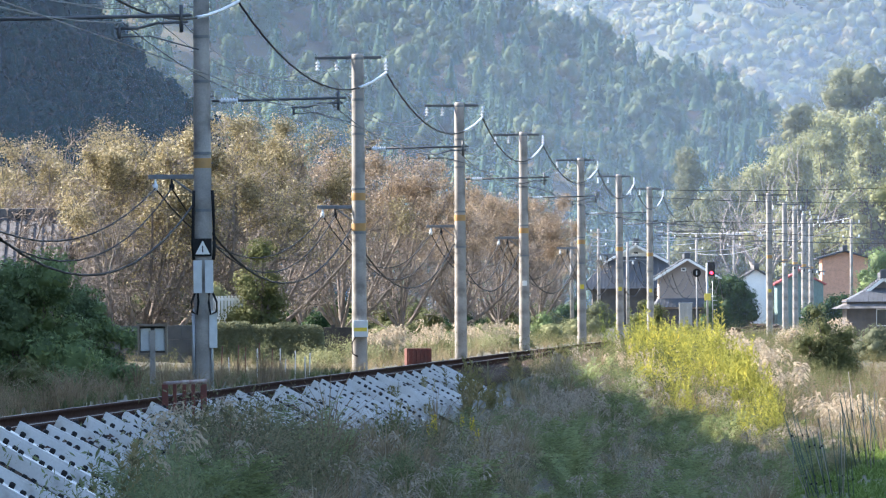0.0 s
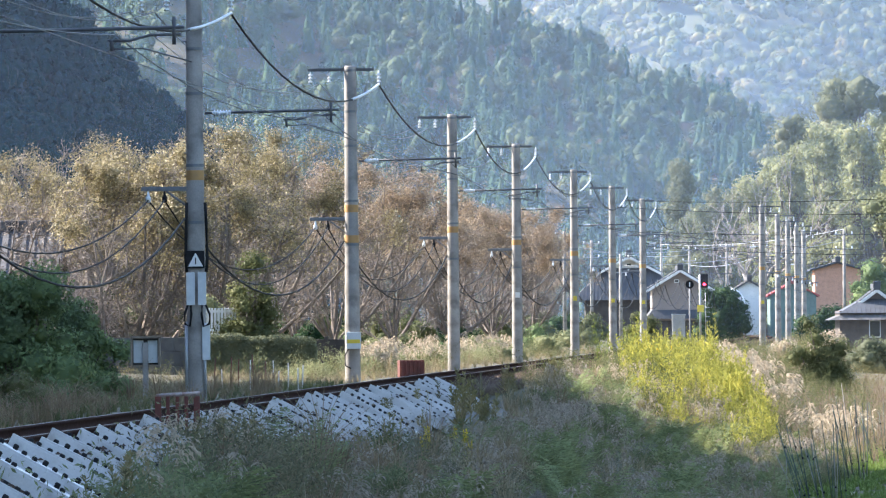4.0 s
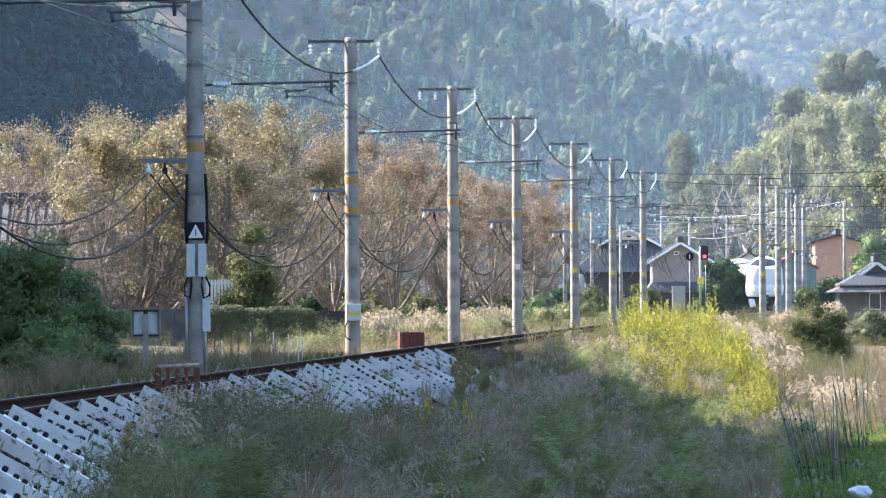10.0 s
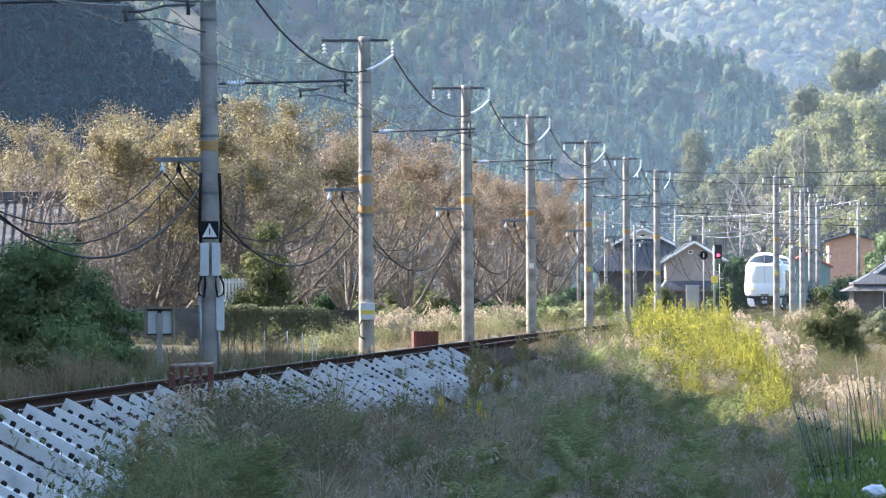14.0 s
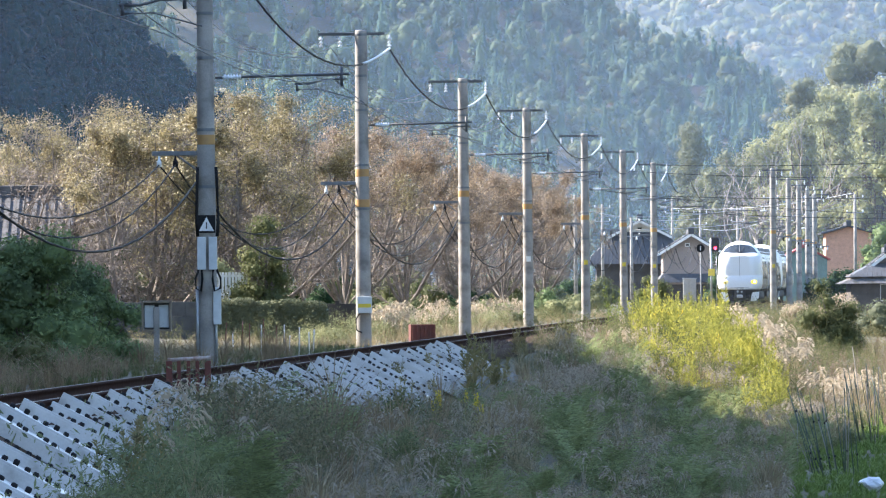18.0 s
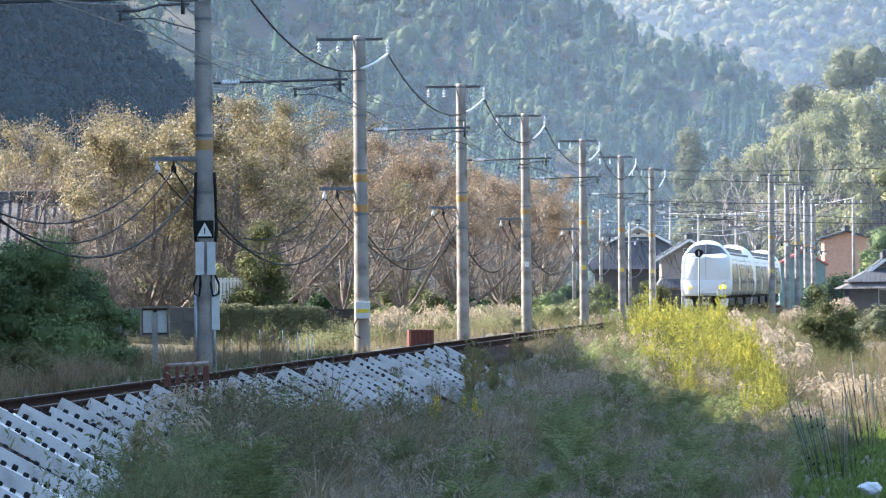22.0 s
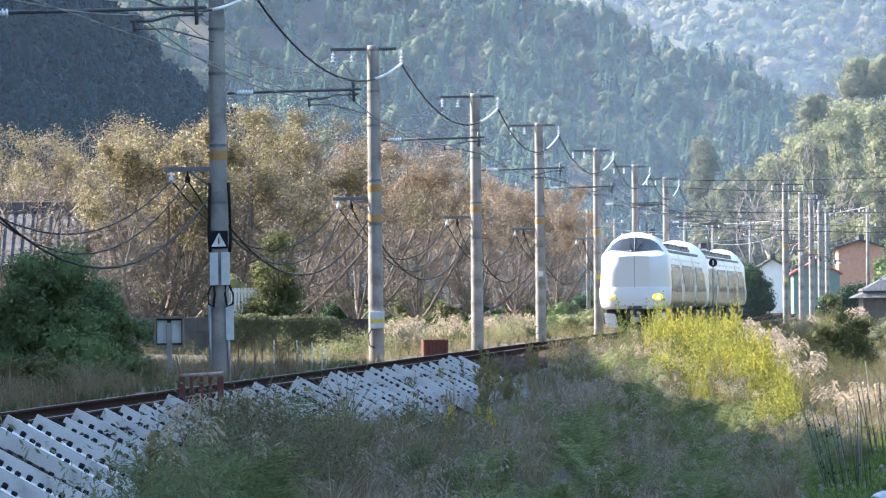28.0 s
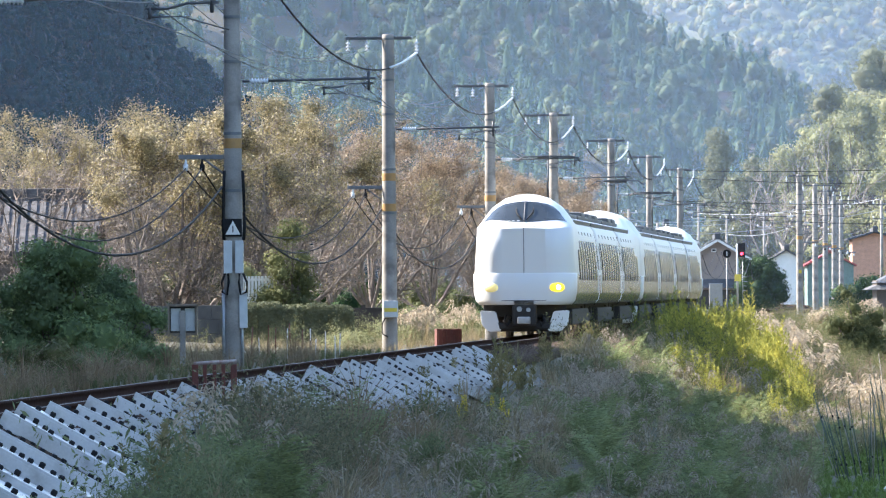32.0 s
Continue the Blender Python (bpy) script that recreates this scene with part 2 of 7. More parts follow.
# ---- ground ----
def make_ground():
    d = np.concatenate([np.arange(-60, 100, 8), np.arange(100, 420, 1.5), np.arange(420, 900, 6), np.geomspace(900, 4900, 30)])
    o = np.concatenate([-np.geomspace(2500, 24, 24), np.arange(-22, -2.4, 0.8), np.arange(-2.4, 12, 0.3), np.geomspace(12, 2500, 26)])
    dd, oo = np.meshgrid(d, o, indexing="ij")
    z = ground_z(oo, dd)
    bumps = np.array([noise.noise((a * 0.7, b * 0.25, 0)) for a, b in zip(oo.ravel(), dd.ravel())]).reshape(oo.shape)
    z = z + np.where(np.abs(oo) < 1.6, 0.0, 0.10) * bumps
    tx = np.array([track_x(v) for v in np.minimum(d, 800)])
    v = np.stack([oo + tx[:, None], dd, z], -1).reshape(-1, 3)
    i, j = np.meshgrid(np.arange(len(d) - 1), np.arange(len(o) - 1), indexing="ij")
    a = (i * len(o) + j).ravel()
    f = np.stack([a, a + 1, a + 1 + len(o), a + len(o)], 1)
    me = raw_mesh("ground", v, f)
    me.shade_smooth()
    tagged(link_mesh("ground", me, EARTH), "uneven earth with weeds beside the railway bank", "ground", kind="structure")


make_ground()
BOX_PAINT = surface("pale_box_paint", (0.62, 0.66, 0.68), (0.5, 0.54, 0.56), 0.5, scale=6, stain=(0.36, 0.36, 0.35))


# ---- track ----
def sweep(name, profile, material, d0, d1, step, parent, label=""):
    """A body of constant section (offset, height) along the track."""
    ds = np.arange(d0, d1 + step, step)
    v = np.array([(track_x(d) + o, d, z) for d in ds for o, z in profile])
    k = len(profile)
    f = [(i * k + j, i * k + (j + 1) % k, (i + 1) * k + (j + 1) % k, (i + 1) * k + j) for i in range(len(ds) - 1) for j in range(k)]
    me = raw_mesh(name, v, f)
    return link_mesh(name, me, material, parent, label)


def make_track():
    track = thing("railway_track", "rusty single railway track on brown ballast", "track", kind="structure")
    sweep("ballast_bed", [(-2.1, -0.42), (-1.45, -0.16), (1.3, -0.16), (1.75, -0.42)], BALLAST, 60, 870, 6, track)
    for o in (-0.533, 0.533):
        head = [(o - 0.032, 0.0), (o - 0.034, -0.035), (o - 0.010, -0.05), (o - 0.010, -0.13), (o - 0.062, -0.145), (o - 0.062, -0.16),
                (o + 0.062, -0.16), (o + 0.062, -0.145), (o + 0.010, -0.13), (o + 0.010, -0.05), (o + 0.034, -0.035), (o + 0.032, 0.0)]
        rail = sweep("rail", head, RUST, 60, 870, 5, track, "rust-brown steel rail")
        sweep("running_surface", [(o - 0.026, 0.0), (o - 0.026, 0.003), (o + 0.026, 0.003), (o + 0.026, 0.0)], RAIL_TOP, 60, 870, 5, rail, "worn bright rail head")
    bm = bmesh.new()
    box(bm, (2.0, 0.22, 0.14), bevel=0.015)
    me = bpy.data.meshes.new("sleeper")
    bm.to_mesh(me)
    bm.free()
    me.materials.append(DARK_WOOD)
    for i in range(300):
        d = 104 + i * 0.72
        ob = new("sleeper", me)
        ob.parent = track
        ob.matrix_basis = pose(track_x(d), d, -0.225, 0, 0, track_turn(d))
    v, f, rnd = [], [], np.random.default_rng(3)
    for i in range(9000):
        d, o = rnd.uniform(100, 330), rnd.choice([rnd.uniform(-2.0, -0.6), rnd.uniform(-0.5, 0.5), rnd.uniform(0.6, 1.5)])
        s, z = rnd.uniform(0.03, 0.06), -0.16 if abs(o) < 1.35 else -0.16 - (abs(o) - 1.35) * 0.45
        c = np.array((track_x(d) + o, d, z + s * 0.3))
        v.append(c + rnd.uniform(0.6, 1.1, (6, 1)) * s * np.array([(1, 0, 0), (-1, 0, 0), (0, 1, 0), (0, -1, 0), (0, 0, 0.8), (0, 0, -0.8)]))
        f += [[i * 6 + a for a in t] for t in ((0, 2, 4), (2, 1, 4), (1, 3, 4), (3, 0, 4))]
    link_mesh("ballast_stones", raw_mesh("ballast_stones", np.concatenate(v), f), BALLAST, track)["kind"] = "stuff"


make_track()


def make_slabs():
    """Precast slabs with dark sockets, laid down the shoulder like shingles: each one's near end stands proud of the last."""
    rnd = random.Random(5)
    bm = bmesh.new()
    spun(bm, [(0.03, 0), (0.033, 0.045), (0.022, 0.06)], 8)
    socket = bpy.data.meshes.new("socket")
    bm.to_mesh(socket)
    bm.free()
    socket.materials.append(BLACK)
    kinds = {}
    for long in (2.7, 3.0, 3.3, 3.7):
        for wide in (1.5, 1.7):
            bm = bmesh.new()
            half = long / 2
            box(bm, (wide, half - 0.02, 0.16), (0, -half / 2, 0.012), 0.012)
            box(bm, (wide - 0.03, half - 0.02, 0.15), (-0.01, half / 2, 0.0), 0.012)
            box(bm, (wide, 0.09, 0.03), (0, -half + 0.06, 0.1), 0.008)
            slab = bpy.data.meshes.new("slab")
            bm.to_mesh(slab)
            bm.free()
            slab.materials.append(SLAB)
            kinds[long, wide] = slab
    d = 84.0
    while d < 206:
        long, wide = rnd.choice((2.7, 3.0) if d < 134 else (3.3, 3.7)), rnd.choice((1.5, 1.7))
        if not 122.5 < d < 126.5:
            t = tagged(new("concrete_slab"), "pale precast concrete slab with dark sockets, laid on the bank", "slab", "slabs beside the track")
            o, lift = 1.78 + rnd.uniform(-0.06, 0.06), rnd.uniform(-0.015, 0.025)
            turn = Euler((-0.115 / long + radians(rnd.uniform(-0.25, 0.25)), radians(28 + rnd.uniform(-1.2, 1.2)), radians(track_turn(d) + rnd.uniform(-0.8, 0.8)))).to_matrix().to_4x4()
            t.matrix_basis = Matrix.Translation((track_x(d) + o, d + long / 2, -0.42 + lift)) @ turn
            panel = new("panel", kinds[long, wide])
            panel.parent = t
            for i in range(12):
                a, row = i % 4, i // 4
                p = new("socket", socket)
                p.parent = t
                p.location = (-wide * 0.4 + (a + 0.5 * (row % 2)) * wide * 0.23 + rnd.uniform(-0.02, 0.02), long * (-0.33 + 0.33 * row) + rnd.uniform(-0.2, 0.2), 0.075 if row else 0.09)
        d += long - 0.06


make_slabs()


# ---- poles and wires ----
POLE_H = 8.3
_bm = bmesh.new()
rod(_bm, (-0.22, 0, 0), (0.22, 0, 0), 0.012, sides=6)
BOLT = bpy.data.meshes.new("step_bolt")
_bm.to_mesh(BOLT)
_bm.free()
BOLT.materials.append(ARM_STEEL)


def make_pole(d, side, label="", boxes=False, arm=True, low_arm=True, height=POLE_H, band=True, mark="yellow"):
    """A concrete catenary pole beside the track: side -1 is the far side, +1 the near side; its bracket reaches over the track."""
    o = 3.0 * side
    x, y, z = track_x(d) + o, d, -0.25
    p = thing("catenary_pole", label or "grey concrete railway catenary pole with steel brackets", "pole", (x, y, z), "poles along the railway")
    to = -side  # towards the track
    bm = bmesh.new()
    spun(bm, [(0.205, -0.3), (0.205, 0.0), (0.155, height - 0.05), (0.14, height)], 20)
    part("shaft", bm, CONCRETE, p)
    for h in np.arange(3.2, height - 0.3, 0.45):
        b = new("step_bolt", BOLT)
        b.parent, b.location = p, (0, 0, h)
    for h in (height - 0.12, height - 1.2, height - 2.1, 4.75, 3.6):
        bm = bmesh.new()
        r = 0.205 - 0.05 * h / height + 0.012
        spun(bm, [(r - 0.02, -0.03), (r, -0.029), (r, -0.026), (r, 0.026), (r, 0.029), (r - 0.02, 0.03)], 18, Matrix.Translation((0, 0, h)))
        part("clamp_band", bm, ARM_STEEL, p)
    if band:
        for h in (4.55, 3.75) if 230 < d < 260 else (4.55,):
            bm = bmesh.new()
            r = 0.205 - 0.05 * h / height + 0.006
            spun(bm, [(r - 0.006, -0.1), (r, -0.099), (r, -0.09), (r, 0.09), (r, 0.099), (r - 0.006, 0.1)], 18, Matrix.Translation((0, 0, h)))
            part("colour_band", bm, ORANGE, p, "orange marker band")
    # feeder arm at the top with hanging insulators
    bm = bmesh.new()
    box(bm, (1.75, 0.08, 0.08), (-to * 0.25, 0, height - 0.1), 0.01)
    part("top_arm", bm, DARK_STEEL, p)
    for ax in (0.75, -0.55, -1.05):
        ins = -to * -ax
        bm = bmesh.new()
        prof = [(0.012, 0.0)]
        for k in range(3):
            prof += [(0.02, -0.07 - 0.09 * k), (0.06, -0.1 - 0.09 * k), (0.055, -0.115 - 0.09 * k), (0.02, -0.125 - 0.09 * k)]
        spun(bm, prof[::-1], 10, Matrix.Translation((ins, 0, height - 0.13)))
        part("insulator", bm, PORCELAIN, p, "white porcelain insulator")
    if arm:
        reach = 2.9 if d > 150 else 3.6
        # contact-line bracket: strut with insulator, steady arm
        bm = bmesh.new()
        rod(bm, (to * 0.2, 0, height - 0.45 - 2.05), (to * reach, 0, height - 0.45 - 2.0), 0.027)
        rod(bm, (to * (reach - 0.15), 0, height - 0.45 - 1.85), (to * (reach - 0.15), 0, height - 0.45 - 2.25), 0.03)
        tube(bm, [(to * (reach - 0.05), 0, height - 0.45 - 2.10), (to * (reach - 0.5), 0, height - 0.45 - 2.11), (to * (reach - 0.8), 0, height - 0.45 - 2.19), (to * (reach - 1.1), 0, height - 0.45 - 2.19)], 0.022)
        rod(bm, (to * (reach - 1.05), 0, height - 0.45 - 2.17), (to * (reach - 1.05), 0, height - 0.45 - 2.34), 0.026)
        tube(bm, [(to * (reach - 1.05), 0, height - 0.45 - 2.31), (to * (reach - 0.6), 0, height - 0.45 - 2.3), (to * (reach + 0.1), 0, height - 0.45 - 2.5)], 0.012)
        part("cantilever", bm, DARK_STEEL, p, "steel contact-line bracket")
        bm = bmesh.new()
        q = Matrix.Translation((to * 0.35, 0, height - 0.45 - 2.05)) @ Euler((0, radians(90 * to), 0)).to_matrix().to_4x4()
        prof = [(0.03, 0)]
        for k in range(6):
            prof += [(0.035, 0.03 + k * 0.06), (0.075, 0.05 + k * 0.06), (0.035, 0.075 + k * 0.06)]
        spun(bm, prof, 10, q)
        part("insulator", bm, PORCELAIN, p, "white porcelain insulator")
    if low_arm:
        bm = bmesh.new()
        box(bm, (0.95, 0.06, 0.09), (-to * 0.62, 0, 4.28), 0.01)
        rod(bm, (-to * 0.2, 0, 3.95), (-to * 0.6, 0, 4.25), 0.02)
        part("low_arm", bm, ARM_STEEL, p)
        for k in (0.62, 0.95):
            bm = bmesh.new()
            spun(bm, [(0.02, -0.24), (0.055, -0.22), (0.05, -0.12), (0.03, -0.1), (0.015, 0)], 10, Matrix.Translation((-to * k, 0, 4.24)))
            part("insulator", bm, PORCELAIN if k > 0.7 else BLACK, p)
    if mark:
        bm = bmesh.new()
        box(bm, (0.17, 0.02, 0.2), (0.02, -0.205, 2.55), 0.004)
        part("marker_plate", bm, YELLOW if mark == "yellow" else WHITE_PAINT, p)
    return p


POLE_D = [135.0, 188.0, 245.0, 303.2, 354.6, 416.2, 468.1, 517.8]  # far side
POLE_R = [550.3, 601.0, 636.7, 669.4, 707.3, 729.6]  # near side
POLES = []
for k, d in enumerate(POLE_D):
    POLES.append(make_pole(d, -1, mark="" if k < 4 else "yellow" if k > 4 else "white"))
for k, d in enumerate(POLE_R):
    make_pole(d, 1, "grey concrete catenary pole on the near side of the track", mark="yellow" if k == 0 else "")


WIRE = surface("weathered_wire", (0.16, 0.165, 0.17), (0.09, 0.09, 0.095), 0.6, 0.3, scale=5)


LIT_CABLE = surface("lit_cable", (0.62, 0.66, 0.7), (0.5, 0.54, 0.58), 0.5, scale=6, bump=0)


def wire(name, label, spans, r, drop, group="wires over the railway"):
    for a, b in spans:
        bm = bmesh.new()
        tube(bm, sag(a, b, drop), r, 5)
        ob = part(name, bm, BLACK if "dark" in label else STEEL if "pale" in label else WIRE, None)
        tagged(ob, label, "cable", group)


def line_points(o, h):
    ds = [78] + POLE_D + [565, 620, 675, 730]
    return [Vector((track_x(d) + o, d, -0.25 + h)) for d in ds]


def spans_of(pts):
    return list(zip(pts, pts[1:]))


wire("feeder_cable", "thick dark feeder cable sagging between pole tops", spans_of(line_points(-2.25, POLE_H - 0.5)), 0.022, 1.0)
# A pale tube over each span's end colours the cable as sunlit.
for a, b in spans_of(line_points(-2.25, POLE_H - 0.5))[:-4]:
    bm = bmesh.new()
    tube(bm, [p + Vector((0, 0, 0.012)) for p in sag(a, b, 1.0, 40)[31:]], 0.034, 6)
    tagged(part("cable_sleeve", bm, LIT_CABLE, None), "pale stretch of feeder cable before its insulator, coloured as sunlit", "cable", "sleeves on the feeder cable")
wire("power_cable", "thin grey power line on the pole tops", spans_of(line_points(-3.8, POLE_H - 0.45)), 0.009, 0.8)
wire("power_cable", "thin grey power line on the pole tops", spans_of(line_points(-4.3, POLE_H - 0.45)), 0.009, 0.7)
wire("messenger_wire", "grey catenary wire above the track", spans_of(line_points(-0.4, POLE_H - 2.55)), 0.010, 0.45)
wire("contact_wire", "grey contact wire above the track", spans_of(line_points(0.0, 5.3)), 0.008, 0.02)
wire("signal_cable", "dark signal cable hung low on the poles", spans_of(line_points(-3.95, 4.05)), 0.016, 1.25)
wire("signal_cable", "dark signal cable hung low on the poles", spans_of(line_points(-3.62, 4.05)), 0.016, 1.6)
wire("signal_cable", "thick dark bundled cable hung low on the poles", spans_of(line_points(-3.2, 3.7)), 0.022, 1.5)


def make_crossing_lines():
    """Lines that leave the far-side pole tops and run across the valley."""
    for d, h, x1, d1, z1 in ((517.8, 7.9, 42, 565, 9.6), (468.1, 7.0, 40, 590, 8.4), (517.8, 6.2, 44, 610, 7.6), (517.8, 5.4, 46, 640, 6.0), (416.2, 5.6, 40, 700, 6.4)):
        wire("power_cable", "dark power line crossing the valley", [(Vector((track_x(d) - 3.0, d, h)), Vector((x1, d1, z1)))], 0.016, 0.5)
    for b0, d0, z0, b1, d1, z1 in ((12.8, 640, 6.6, 26.2, 900, 7.6), (15.7, 760, 6.9, 33.8, 830, 8.4), (18.8, 700, 5.4, 42.8, 700, 7.2), (23.2, 850, 8.2, 42.8, 700, 8.0), (26.2, 900, 6.6, 33.8, 830, 7.0)):
        wire("village_cable", "thin pale village power line", [(Vector((b0 * d0 / 1000, d0, z0)), Vector((b1 * d1 / 1000, d1, z1)))], 0.02, 0.5)


make_crossing_lines()


def dress_first_pole():
    """Cable boxes, warning plate and cables on the nearest pole."""
    p = POLES[1]
    bm = bmesh.new()
    box(bm, (0.36, 0.03, 0.36), (0, -0.23, 2.85), 0.01)
    part("backing_plate", bm, BLACK, p)
    bm = bmesh.new()
    near = [bm.verts.new((x, -0.262, z)) for x, z in ((-0.15, 2.71), (0.15, 2.71), (0, 2.99))]
    back = [bm.verts.new((v.co.x, -0.25, v.co.z)) for v in near]
    bm.faces.new(near)
    bm.faces.new(back[::-1])
    for i in range(3):
        bm.faces.new((near[i], back[i], back[(i + 1) % 3], near[(i + 1) % 3]))
    sign = part("warning_triangle", bm, WHITE_PAINT, p, "white triangular warning plate")
    bm = bmesh.new()
    box(bm, (0.022, 0.008, 0.13), (0, -0.27, 2.82))
    part("symbol", bm, BLACK, sign)
    for x in (-0.105, 0.125):
        bm = bmesh.new()
        box(bm, (0.17, 0.1, 0.66), (x, -0.25, 2.26), 0.012)
        part("terminal_box", bm, BOX_PAINT, p, "pale grey cable box")
        bm = bmesh.new()
        tube(bm, [(x * 1.6, -0.22, 4.0), (x * 1.75, -0.22, 3.6), (x * 1.9, -0.22, 2.9), (x * 1.7, -0.24, 2.6)], 0.035)
        part("cable", bm, BLACK, p)
        bm = bmesh.new()
        tube(bm, [(x * 1.5, -0.24, 1.95), (x * 2.2, -0.26, 1.75), (x * 2.1, -0.26, 1.55), (x * 1.2, -0.24, 1.5), (x * 0.9, -0.24, 1.75), (x, -0.25, 1.93)], 0.024)
        part("cable_loop", bm, BLACK, p)
    bm = bmesh.new()
    rod(bm, (-0.2, -0.12, -0.1), (-0.2, -0.12, 1.6), 0.035)
    rod(bm, (0.17, -0.16, -0.1), (0.17, -0.16, 1.3), 0.03)
    part("conduit", bm, STEEL, p)
    bm = bmesh.new()
    box(bm, (0.16, 0.12, 0.75), (0.2, -0.16, 1.2), 0.01)
    part("junction_box", bm, BOX_PAINT, p)
    p = POLES[2]
    bm = bmesh.new()
    box(bm, (0.38, 0.16, 0.44), (0.03, -0.24, 1.08), 0.015)
    b = part("equipment_box", bm, BOX_PAINT, p, "grey equipment box")
    bm = bmesh.new()
    box(bm, (0.34, 0.006, 0.1), (0.03, -0.324, 1.06))
    part("stripe", bm, YELLOW, b)
    bm = bmesh.new()
    tube(bm, [(-0.1, -0.24, 0.87), (-0.2, -0.25, 0.7), (-0.18, -0.25, 0.42), (-0.05, -0.23, 0.35)], 0.02)
    part("cable", bm, BLACK, p)


dress_first_pole()


# ---- train ----
TRAIN_WHITE = surface("train_white", (0.725, 0.74, 0.74), (0.695, 0.71, 0.71), 0.4, scale=0.7, bump=0.01, specular=0.3)
TRAIN_CREAM = surface("train_cream", (0.27, 0.265, 0.21), (0.22, 0.215, 0.17), 0.18, scale=0.7, bump=0.01, specular=0.6)
TRAIN_ROOF = surface("train_roof", (0.13, 0.135, 0.14), (0.08, 0.085, 0.09), 0.6, scale=1.5)
TRAIN_GLASS = surface("dark_train_glass", (0.03, 0.036, 0.04), (0.02, 0.025, 0.028), 0.16, scale=1, bump=0, specular=0.3)
UNDER = surface("underframe", (0.035, 0.033, 0.032), (0.02, 0.02, 0.02), 0.8, scale=4)
# The whole bowl glows yellow, in place of the halo round the bulb.
LAMP = glow("headlight_glow", (1.0, 0.70, 0.02), 0.5)
LAMP_CORE = glow("headlight_core", (1.0, 0.9, 0.45), 2.0)
DIM_LAMP = glow("dim_headlight_glow", (0.95, 0.78, 0.3), 0.1)
CAR_L = 20.4
# body section: half width and height, from the sill up to the roof's middle
SIDE = [(1.25, 0.90), (1.35, 1.02), (1.40, 1.25), (1.41, 1.75), (1.37, 2.3), (1.30, 2.75), (1.20, 3.08), (1.05, 3.26), (0.7, 3.42), (0.3, 3.49), (0.0, 3.5)]


CAB = [(1.33, 3.08), (1.20, 3.30), (0.95, 3.64), (0.6, 3.88), (0.28, 3.97), (0.0, 4.0)]  # the raised cab's upper outline
CAB_TOP = ([0, 0.35, 1.4, 2.2, 3.4, 4.6, 6.2, 7.0], [3.02, 3.16, 3.76, 3.98, 4.0, 3.9, 3.56, 3.5])


def section(y, nose):
    """Half of the body's outline at y metres behind the front."""
    if not nose:
        return SIDE
    f = 0.44 + 0.56 * (1 - (1 - min(1.0, y / 0.95)) ** 2.2) ** 0.55
    pts = [(w * f, z) for w, z in SIDE[:5]]
    top = float(np.interp(y, *CAB_TOP))
    k = max(0.0, min(1.0, (y - 4.0) / 2.4))
    for (cw, cz), (w, z) in zip(CAB, SIDE[5:]):
        zz = 3.0 + (cz - 3.0) * (top - 3.0)
        ww = cw * f
        pts.append((ww * (1 - k) + w * k, zz * (1 - k) + z * k))
    return pts


def skin_z(x, y):
    """Height of the cab's upper skin at x, y."""
    pts = section(y, True)[4:]
    ws, zs = [w for w, _ in pts][::-1], [z for _, z in pts][::-1]
    return float(np.interp(abs(x), ws, zs))


def side_w(z):
    return float(np.interp(z, [q for _, q in SIDE[:8]], [w for w, _ in SIDE[:8]]))


def side_panel(s, y0, y1, z0, z1, out=0.012, rows=4):
    """A thin panel that lies on the curved side of the body."""
    bm = bmesh.new()
    zs = [z0 + (z1 - z0) * i / rows for i in range(rows + 1)]
    outer = [[bm.verts.new((s * (side_w(z) + out), y, z)) for z in zs] for y in (y0, y1)]
    inner = [[bm.verts.new((s * (side_w(z) - 0.02), y, z)) for z in zs] for y in (y0, y1)]
    for i in range(rows):
        bm.faces.new((outer[0][i], outer[1][i], outer[1][i + 1], outer[0][i + 1])).smooth = True
        for e in (0, 1):
            bm.faces.new((outer[e][i], outer[e][i + 1], inner[e][i + 1], inner[e][i]))
    for i in (0, rows):
        bm.faces.new((outer[0][i], outer[1][i], inner[1][i], inner[0][i]))
    bmesh.ops.recalc_face_normals(bm, faces=bm.faces)
    return bm


def shell(nose, y0, y1, steps, z0=0.0, z1=9.0, out=0.0, w_max=9.0):
    """A skin of the body between two places along it and two heights, moved outwards a little."""
    bm = bmesh.new()
    rows = []
    for y in steps:
        if y < y0 - 1e-6 or y > y1 + 1e-6:
            continue
        h = section(y, nose)
        full = [(w, z) for w, z in h] + [(-w, z) for w, z in h[-2::-1]]
        rows.append([bm.verts.new((w + math.copysign(out, w) * (abs(w) > 0.01), y - out * (y < 1.5), z + out * (z > 3.2))) for w, z in full])
    for a, b in zip(rows, rows[1:]):
        for i in range(len(a) - 1):
            c = sum((v.co for v in (a[i], a[i + 1], b[i + 1], b[i])), Vector()) / 4
            if z0 <= c.z <= z1 and abs(c.x) <= w_max:
                bm.faces.new((a[i], a[i + 1], b[i + 1], b[i])).smooth = True
    for v in [v for v in bm.verts if not v.link_faces]:
        bm.verts.remove(v)
    return bm, rows


